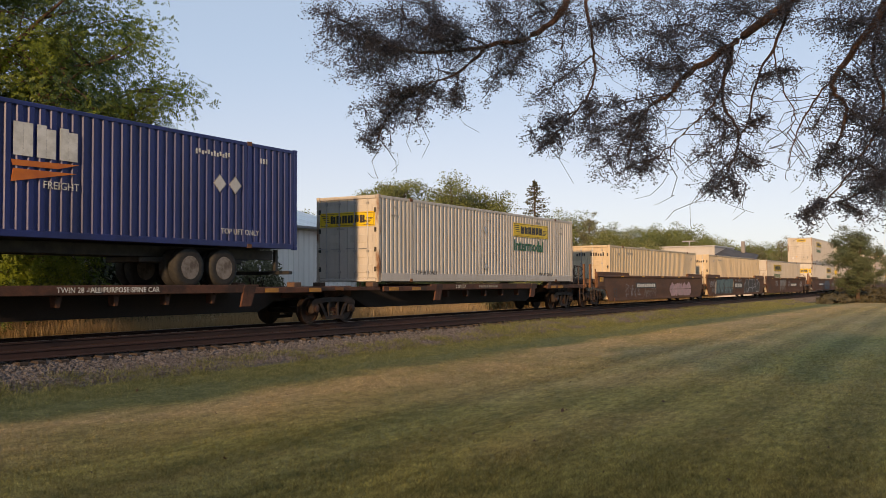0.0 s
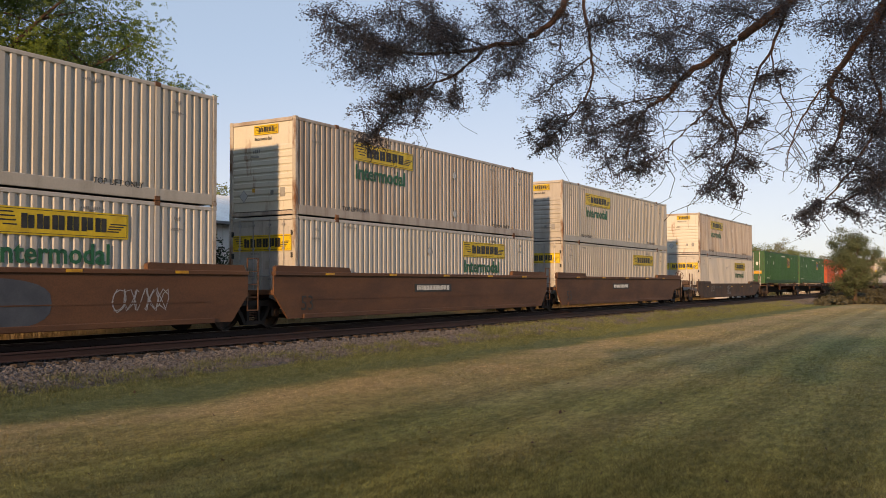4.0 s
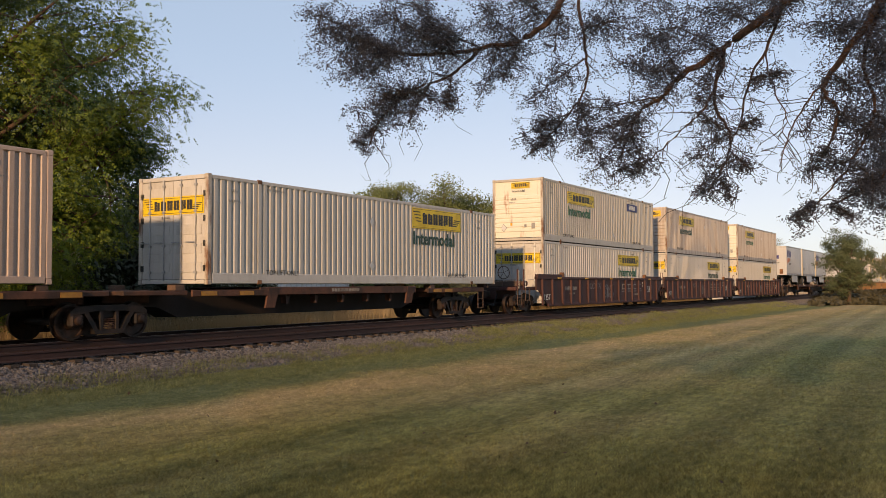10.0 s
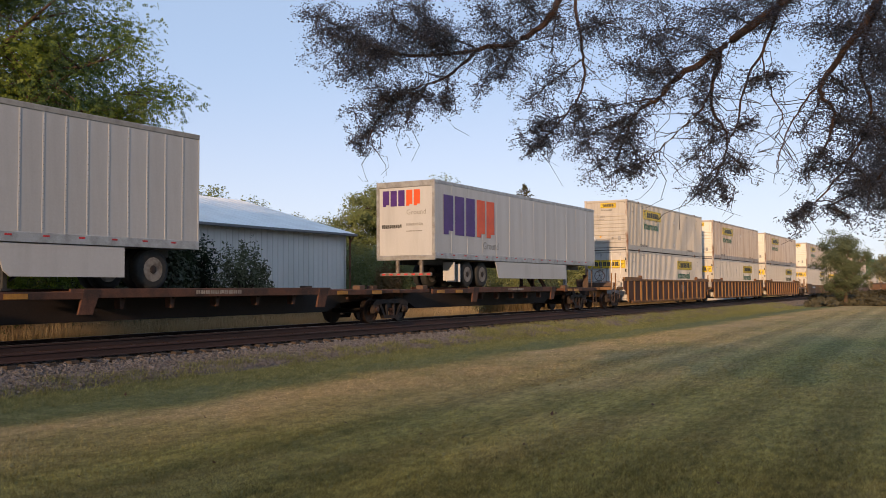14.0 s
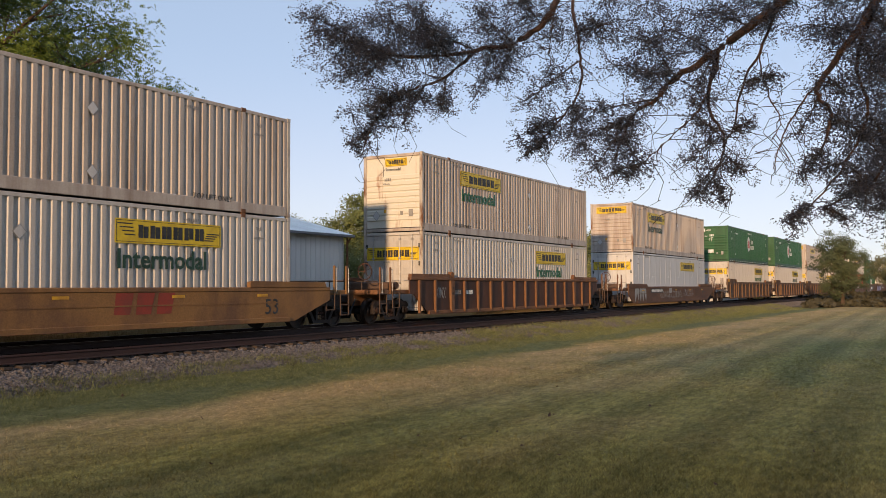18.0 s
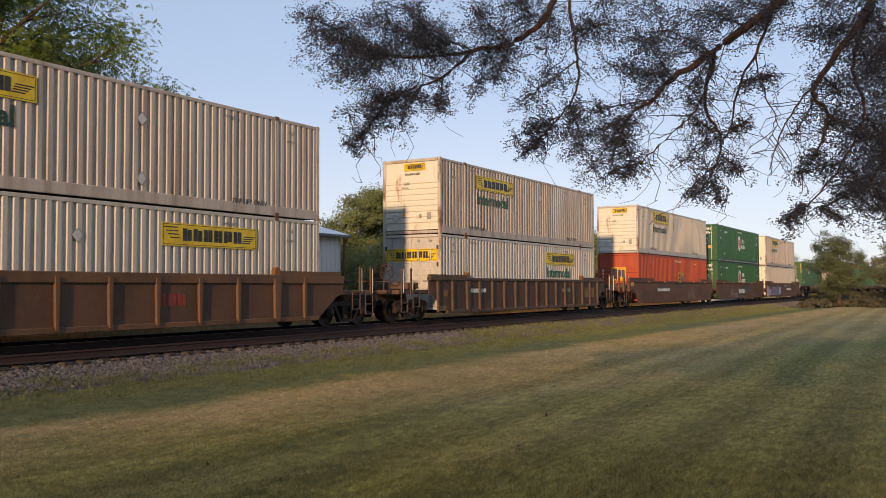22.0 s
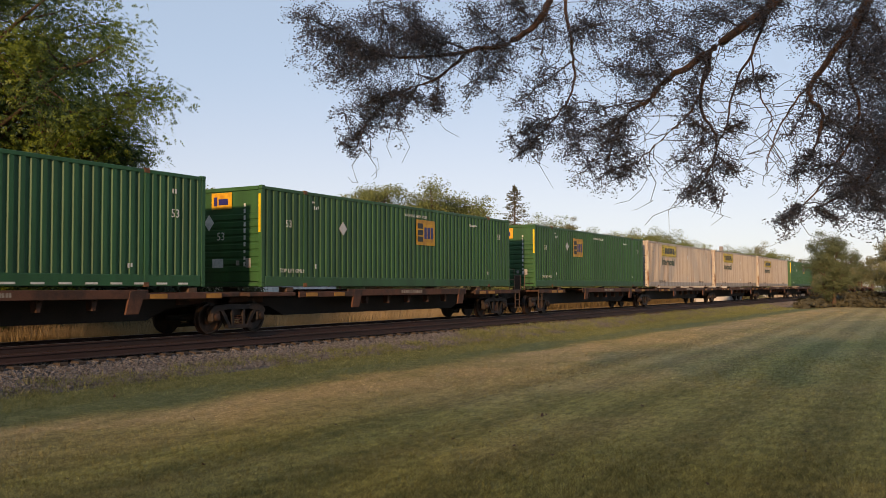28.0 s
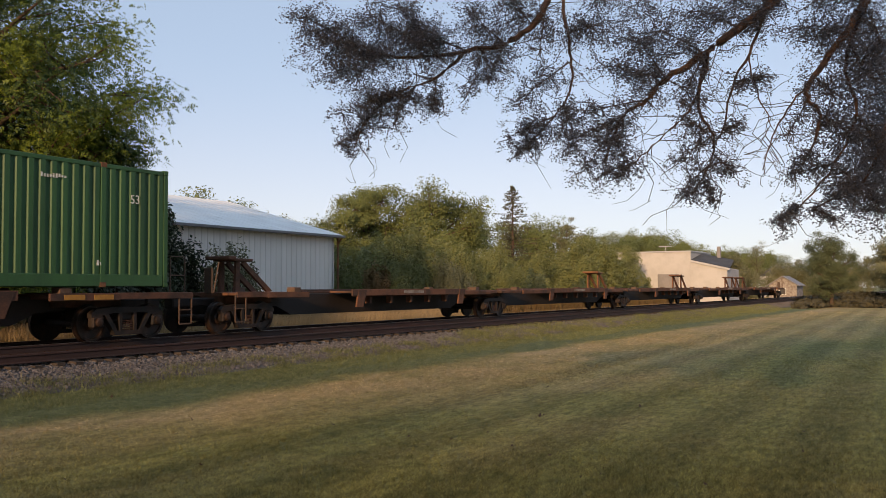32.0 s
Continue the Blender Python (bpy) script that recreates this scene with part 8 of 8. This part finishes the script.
# spine cars: bogie positions, and where a raised hitch stands
for bogies, hitches in (((6.0, 24.4, 42.0), {}), ((194.7, 210.7, 228.5, 244.2), {}), ((248.4, 265.6, 284.3, 300.4), {}), ((368.3, 385.2, 403.9, 420.9), {2: 13.4}),
                        ((708.2, 724.6, 741.8, 758.6, 776.0, 791.9), {}), ((796.6, 812.7, 830.1, 847.5, 865.4, 881.2), {}),
                        ((885.45, 901.0, 918.0, 935.5, 953.0, 970.0), {0: 0.5, 1: 15.0, 2: 15.6, 3: 15.2, 4: 2.2})):
    bogies = [v + 0.45 for v in bogies]
    n = len(bogies) - 1
    for i in range(n):
        empty = bogies[0] > 880
        car = spine_unit(bogies[i + 1] - bogies[i], "end" if i == 0 else "joint", "end" if i == n - 1 else "joint",
                         "empty rusty spine car with a raised hitch" if empty else "dark rusty spine car platform under its load", hitch=hitches.get(i), light=(i == 1) if empty else None)
        if bogies[0] < 20 and i == 0:
            part("lettering", lettering("TWIN 28 - ALL PURPOSE SPINE CAR", 0.13, "mark_white"), car, "", Matrix.Translation((8.4, -1.375, 1.035)))
        if bogies[0] < 20 and i == 1:
            part("lettering", lettering("2-28'/1-57'", 0.13, "mark_white"), car, "", Matrix.Translation((7.0, -1.375, 1.035)))
        ride(car, bogies[i], 0)

load("wb_low", 26.95, SINGLE, "white corrugated container with yellow door sign on a spine car")
ride(blue_on_chassis(), 22.85 - LEN, 1.14 + 1.05, "dark blue corrugated container on a road chassis on a spine car")
for key, s, label in (
        ("sq_door", 193.96, "green corrugated container, doors leading, on a spine car"), ("sq_right", 211.29, "green corrugated container with a square yellow board on a spine car"),
        ("hx_red", 229.66, "orange-red corrugated container with a white badge on a spine car"), ("wb_faded", 248.31, "white corrugated container with a faded sign on a spine car"), ("wb_warm", 266.89, "faded pinkish-beige corrugated container with a yellow sign on a spine car"), ("wb_single", 287.64, L_SING),
        ("sq_front", 707.75, "green corrugated container with a square yellow board on a spine car"), ("wb_up_pink", 725.40, L_SING), ("hx_olive", 741.90, "yellow-green corrugated container with a white badge on a spine car"),
        ("hx_front", 758.78, "green corrugated container with white badge on a spine car"), ("sq_mid", 777.13, "green corrugated container with a square yellow board on a spine car"),
        ("sq_front", 796.04, "green corrugated container with a square yellow board on a spine car"), ("wb_up_pink", 813.33, L_SING), ("wb_up_pink", 830.74, L_SING), ("wb_up_wide", 848.07, L_SING),
        ("sq_mid", 866.53, "green corrugated container with a square yellow board on a spine car")):
    load(key, s, SINGLE, label)
ride(pup_trailer(True, True), 368.15, 1.16, "white short van trailer with orange wedge stripe, riding on rails")
ride(pup_trailer(False, False), 377.45, 1.16, "plain white short van trailer with dark placards, riding on rails")
ride(pup_trailer(False, True), 386.60, 1.16, "white short van trailer with orange wedge stripe, riding on rails")
ride(long_trailer(), 406.97, 1.20, "long white van trailer with purple and orange blocks on its sides")


def motions():
    """The whole train rolls by at about 27 metres a second."""
    for ob, s, z in MOVERS:
        walk(ob, [(t, pose(s - 26.997 * t - 0.00876 * (t - 16) ** 2, YC, RAIL + z)) for t in (0, 4, 8, 12, 16, 20, 24, 28, 32)])
# ---------- the elm whose boughs hang over the lawn ----------
elm = thing("elm_tree", "old elm with bare sunlit boughs and drooping small dark leaves", "tree")
_re, _qe = random.Random(17), np.random.RandomState(17)
ELM_LEAVES, ELM_TWIGS = [], []


def bough(parent, points, r0, r1):
    """A gently crooked limb along a few points."""
    pts = [Vector(p) for p in points]
    way = []
    for i in range(len(pts) - 1):
        a, b, c, d = pts[max(0, i - 1)], pts[i], pts[i + 1], pts[min(len(pts) - 1, i + 2)]
        for k in range(5):
            t = k / 5
            way.append(0.5 * ((2 * b) + (c - a) * t + (2 * a - 5 * b + 4 * c - d) * t * t + (3 * b - a - 3 * c + d) * t ** 3) + Vector([_re.gauss(0, 0.007) for _ in range(3)]))
    way.append(pts[-1])
    n = len(way) - 1
    run = [(p, 0.68 * r0 + (r1 - 0.68 * r0) * (i / n) ** 0.8) for i, p in enumerate(way)]
    part("bough", tubes_mesh("bough", [run], "branch_bark", 8), parent)
    for i in range(3, n):
        d = Vector((_re.gauss(0, 1), _re.gauss(0, 1), -0.8 + _re.gauss(0, 0.6))).normalized() * _re.uniform(0.15, 0.65)
        ELM_TWIGS.append([(p, 0.0050 * (1 - 0.65 * m / 6)) for m, p in enumerate(bent(way[i], way[i] + d, _re, 1.0, 6, 0.15))])


def spray_of_leaves(parent, a, b, count, radius):
    """A leafy side branch: twigs off a crooked stem, each carrying leaves."""
    a, b = Vector(a), Vector(b)
    stem = bent(a, b, _re, 0.10, 6, 0.06)
    ELM_TWIGS.append([(p, 0.010 * (1 - 0.75 * m / 6)) for m, p in enumerate(stem)])
    tips = []
    for i in range(46):
        s = stem[_re.randint(1, 6)]
        d = Vector((_re.gauss(0, 1), _re.gauss(0, 1), _re.gauss(-0.25, 0.8))).normalized() * radius * _re.uniform(0.5, 1.75)
        tw = bent(s, s + d, _re, 0.85, 5, 0.12)
        ELM_TWIGS.append([(p, 0.0050 * (1 - 0.7 * m / 5)) for m, p in enumerate(tw)])
        tips += [tw[2], tw[3], tw[4], tw[5], tw[5]]
    t = np.array([tuple(v) for v in tips])
    count = int(count * (3.1 if b.z > 4.1 else 2.4))
    pick = _qe.randint(0, len(t), count)
    ELM_LEAVES.append(t[pick] + _qe.normal(size=(count, 3)) * radius * 0.18)


bough(elm, ((10.23, 3.05, 7.43), (9.53, 3.77, 5.94), (9.13, 3.87, 5.08), (8.96, 3.97, 4.77), (8.70, 4.19, 4.54), (8.46, 4.50, 4.45), (8.18, 4.82, 4.37), (7.88, 5.12, 4.35), (7.59, 5.33, 4.42)), 0.075, 0.012)  # long level limb
bough(elm, ((8.45, 4.52, 4.44), (8.27, 4.77, 4.16), (8.03, 5.04, 4.01), (7.81, 5.28, 3.76), (7.68, 5.40, 3.39)), 0.030, 0.006)  # its hanging fork
bough(elm, ((9.57, 3.78, 5.83), (9.11, 3.67, 5.04), (9.00, 3.56, 4.45), (9.00, 3.54, 4.08), (8.90, 3.70, 3.75), (8.73, 3.98, 3.41)), 0.035, 0.006)  # hanging branch
bough(elm, ((10.39, 0.55, 6.84), (9.56, 1.13, 5.31), (9.08, 1.51, 4.68), (8.89, 1.81, 4.41), (8.69, 2.08, 4.15), (8.54, 2.42, 3.93), (8.44, 2.57, 3.72), (8.40, 2.79, 3.59), (8.31, 2.96, 3.15)), 0.100, 0.010)  # sunlit main limb
bough(elm, ((8.69, 2.05, 4.17), (8.65, 2.11, 3.85), (8.56, 2.25, 3.56), (8.54, 2.43, 3.40), (8.41, 2.67, 3.14)), 0.028, 0.006)  # fork
bough(elm, ((8.69, 2.08, 4.13), (8.68, 2.15, 3.65), (8.75, 2.03, 3.38), (8.69, 2.05, 3.11), (8.67, 2.25, 2.82)), 0.030, 0.006)  # fork
bough(elm, ((9.08, 1.57, 4.65), (8.97, 1.73, 4.17), (8.90, 1.88, 3.88), (8.86, 1.97, 3.44), (8.77, 2.05, 3.28)), 0.026, 0.006)  # thin hanging branch
bough(elm, ((8.97, 1.73, 4.17), (9.05, 1.70, 3.83), (9.03, 1.57, 3.52), (9.05, 1.65, 3.34)), 0.012, 0.004)  # twig
bough(elm, ((9.71, -0.32, 5.93), (9.03, 0.33, 4.88), (8.63, 0.67, 4.42), (8.49, 0.84, 4.12), (8.44, 1.09, 3.77), (8.37, 1.14, 3.59), (8.41, 1.05, 3.42), (8.34, 1.11, 3.14)), 0.075, 0.010)  # dark limb
bough(elm, ((8.44, 1.09, 3.77), (8.35, 1.26, 3.55), (8.38, 1.43, 3.27), (8.30, 1.51, 2.97)), 0.016, 0.004)  # bare twig
bough(elm, ((8.63, 0.67, 4.42), (8.64, 0.86, 3.91), (8.64, 0.78, 3.45), (8.58, 0.96, 3.02), (8.58, 1.25, 2.66)), 0.030, 0.006)  # branch
bough(elm, ((9.16, -0.01, 4.46), (8.99, 0.35, 3.87), (8.97, 0.58, 3.34), (8.92, 0.77, 2.89), (8.89, 1.19, 2.66)), 0.050, 0.008)  # low branch
spray_of_leaves(elm, (7.92, 5.07, 4.35), (7.25, 5.58, 4.52), 2200, 0.22)
spray_of_leaves(elm, (7.88, 5.12, 4.35), (7.46, 5.45, 4.18), 1500, 0.20)
spray_of_leaves(elm, (8.18, 4.81, 4.40), (7.69, 5.19, 4.78), 2000, 0.24)
spray_of_leaves(elm, (8.46, 4.50, 4.45), (8.01, 4.92, 4.70), 1600, 0.22)
spray_of_leaves(elm, (8.24, 4.72, 4.37), (7.84, 5.02, 5.02), 1600, 0.25)
spray_of_leaves(elm, (7.63, 5.29, 4.40), (7.16, 5.61, 4.68), 1300, 0.20)
spray_of_leaves(elm, (7.98, 5.11, 4.01), (7.56, 5.46, 3.77), 1300, 0.17)
spray_of_leaves(elm, (7.83, 5.22, 3.82), (7.64, 5.44, 3.43), 1000, 0.13)
spray_of_leaves(elm, (8.18, 4.96, 4.09), (7.95, 5.09, 3.68), 900, 0.16)
spray_of_leaves(elm, (8.27, 4.77, 4.16), (8.23, 4.78, 3.84), 700, 0.13)
spray_of_leaves(elm, (8.03, 5.04, 4.01), (7.70, 5.20, 3.91), 800, 0.15)
spray_of_leaves(elm, (8.70, 4.19, 4.54), (8.43, 4.48, 4.92), 1300, 0.22)
spray_of_leaves(elm, (8.71, 4.16, 4.55), (8.62, 4.31, 4.22), 800, 0.16)
spray_of_leaves(elm, (8.96, 3.97, 4.77), (8.75, 4.17, 5.14), 1200, 0.25)
spray_of_leaves(elm, (8.62, 4.38, 4.50), (8.45, 4.50, 4.03), 600, 0.14)
spray_of_leaves(elm, (9.13, 3.87, 5.08), (8.90, 3.85, 4.40), 900, 0.20)
spray_of_leaves(elm, (9.03, 3.58, 4.34), (8.71, 4.03, 3.91), 900, 0.16)
spray_of_leaves(elm, (8.90, 3.70, 3.75), (8.64, 4.10, 3.57), 1100, 0.16)
spray_of_leaves(elm, (8.90, 3.60, 3.90), (8.90, 3.54, 3.47), 1000, 0.16)
spray_of_leaves(elm, (8.76, 3.86, 3.54), (8.62, 3.99, 3.35), 600, 0.10)
spray_of_leaves(elm, (8.95, 3.58, 4.62), (8.95, 3.24, 4.69), 900, 0.20)
spray_of_leaves(elm, (8.40, 2.79, 3.59), (8.17, 3.25, 3.35), 1200, 0.16)
spray_of_leaves(elm, (8.40, 2.79, 3.59), (8.16, 3.08, 3.12), 930, 0.17)
spray_of_leaves(elm, (8.40, 2.88, 3.40), (8.28, 2.74, 3.11), 682, 0.15)
spray_of_leaves(elm, (8.44, 2.57, 3.72), (8.17, 3.08, 3.66), 682, 0.17)
spray_of_leaves(elm, (8.41, 2.67, 3.14), (8.23, 2.91, 3.06), 434, 0.12)
spray_of_leaves(elm, (8.54, 2.42, 3.93), (8.26, 2.88, 4.08), 1300, 0.20)
spray_of_leaves(elm, (8.54, 2.42, 3.93), (8.37, 2.64, 4.35), 1200, 0.20)
spray_of_leaves(elm, (8.69, 2.08, 4.15), (8.49, 2.51, 4.46), 1200, 0.20)
spray_of_leaves(elm, (8.69, 2.08, 4.15), (8.53, 2.26, 3.74), 900, 0.17)
spray_of_leaves(elm, (8.89, 1.81, 4.41), (8.64, 2.17, 4.61), 1000, 0.20)
spray_of_leaves(elm, (8.56, 2.25, 3.56), (8.54, 2.06, 3.40), 372, 0.14)
spray_of_leaves(elm, (8.75, 2.03, 3.38), (8.60, 2.34, 3.17), 434, 0.13)
spray_of_leaves(elm, (8.69, 2.05, 3.11), (8.56, 2.26, 2.87), 620, 0.12)
spray_of_leaves(elm, (8.68, 2.03, 3.21), (8.64, 1.83, 3.03), 434, 0.12)
spray_of_leaves(elm, (8.86, 1.97, 3.44), (8.78, 1.81, 3.50), 310, 0.12)
spray_of_leaves(elm, (8.69, 2.11, 2.95), (8.63, 2.02, 2.78), 310, 0.09)
spray_of_leaves(elm, (8.90, 1.88, 3.88), (8.84, 1.60, 3.94), 500, 0.14)
spray_of_leaves(elm, (9.08, 1.51, 4.68), (8.90, 1.71, 4.45), 800, 0.18)
spray_of_leaves(elm, (9.26, 1.41, 4.82), (8.98, 1.88, 4.77), 1000, 0.22)
spray_of_leaves(elm, (9.41, 3.14, 5.40), (8.96, 3.24, 4.99), 1300, 0.25)
spray_of_leaves(elm, (9.13, 2.46, 5.20), (8.93, 2.81, 4.85), 1300, 0.25)
spray_of_leaves(elm, (8.49, 0.84, 4.12), (8.32, 1.18, 4.22), 744, 0.18)
spray_of_leaves(elm, (8.49, 0.84, 4.12), (8.48, 0.67, 3.75), 825, 0.20)
spray_of_leaves(elm, (8.44, 1.09, 3.77), (8.39, 0.93, 3.62), 558, 0.16)
spray_of_leaves(elm, (8.63, 0.67, 4.42), (8.47, 1.01, 4.48), 744, 0.20)
spray_of_leaves(elm, (8.65, 0.67, 4.33), (8.54, 0.55, 3.99), 825, 0.20)
spray_of_leaves(elm, (8.41, 1.05, 3.42), (8.45, 0.85, 3.28), 620, 0.15)
spray_of_leaves(elm, (8.64, 0.78, 3.45), (8.60, 0.61, 3.14), 825, 0.17)
spray_of_leaves(elm, (8.58, 0.96, 3.02), (8.44, 1.27, 2.97), 434, 0.13)
spray_of_leaves(elm, (8.58, 0.96, 3.02), (8.52, 0.78, 2.80), 660, 0.15)
spray_of_leaves(elm, (8.58, 1.25, 2.66), (8.46, 1.39, 2.56), 600, 0.10)
spray_of_leaves(elm, (8.92, 0.77, 2.89), (8.85, 0.64, 2.63), 605, 0.13)
spray_of_leaves(elm, (8.89, 1.19, 2.66), (8.82, 1.00, 2.57), 310, 0.08)
spray_of_leaves(elm, (8.97, 0.58, 3.34), (8.93, 0.45, 2.97), 825, 0.20)
spray_of_leaves(elm, (8.76, 0.55, 3.94), (8.85, 0.35, 3.54), 825, 0.22)
spray_of_leaves(elm, (8.92, 0.77, 2.89), (8.80, 1.04, 2.77), 496, 0.12)
spray_of_leaves(elm, (8.37, 1.14, 3.59), (8.29, 1.28, 3.30), 248, 0.12)
spray_of_leaves(elm, (8.34, 1.11, 3.14), (8.35, 1.18, 3.01), 248, 0.10)
bough(elm, ((12.6, -5.2, -0.1), (12.5, -5.1, 3.0), (12.3, -4.8, 5.5), (12.0, -4.2, 8.0), (11.6, -3.2, 10.5)), 0.42, 0.20)
bough(elm, ((12.2, -4.6, 6.5), (12.0, -2.6, 7.6), (11.3, -0.8, 7.2)), 0.20, 0.10)
bough(elm, ((12.1, -4.4, 7.2), (12.4, -1.6, 8.6), (11.9, 0.6, 7.6)), 0.20, 0.11)
bough(elm, ((11.9, -4.0, 8.4), (12.2, 0.0, 9.2), (11.8, 3.0, 7.4)), 0.18, 0.08)
part("branchwork", tubes_mesh("branchwork", ELM_TWIGS, "twig_bark", 4), elm)
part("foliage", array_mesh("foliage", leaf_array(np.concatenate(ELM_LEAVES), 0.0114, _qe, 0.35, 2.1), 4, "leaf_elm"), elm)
# thick part of the crown further off, low over the end of the lawn
_low = np.array([(_re.uniform(13.4, 16.2), _re.uniform(0.0, 1.35) + 0.75 * _re.random() ** 3, _re.uniform(3.0, 5.6)) for i in range(95)])
_pk = _qe.randint(0, len(_low), 46000)
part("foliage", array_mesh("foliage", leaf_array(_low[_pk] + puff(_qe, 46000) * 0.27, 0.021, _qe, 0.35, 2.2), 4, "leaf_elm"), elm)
part("branchwork", tubes_mesh("branchwork", [[(p, 0.03 * (1 - 0.8 * m / 4)) for m, p in enumerate(bent((13.0, -3.6, 5.4), tuple(v), _re, 0.1, 4))] for v in _low[:40]], "branch_bark", 5), elm)
# upper crown, above the boughs
_tips = []
for i in range(300):
    a, k = _re.uniform(0, 6.283), _re.random() ** 0.5
    _tips.append((10.5 + 7.5 * k * math.cos(a), -1.0 + 9.0 * k * math.sin(a), 9.5 + 10.0 * _re.random() * (1.05 - 0.8 * k * k)))
_t = np.array(_tips)
_pk = _qe.randint(0, len(_t), 5000)
part("crown", array_mesh("crown", leaf_array(_t[_pk] + puff(_qe, 5000) * 1.0, 0.10, _qe, 0.35, 2.0), 4, "leaf_elm"), elm)

motions()
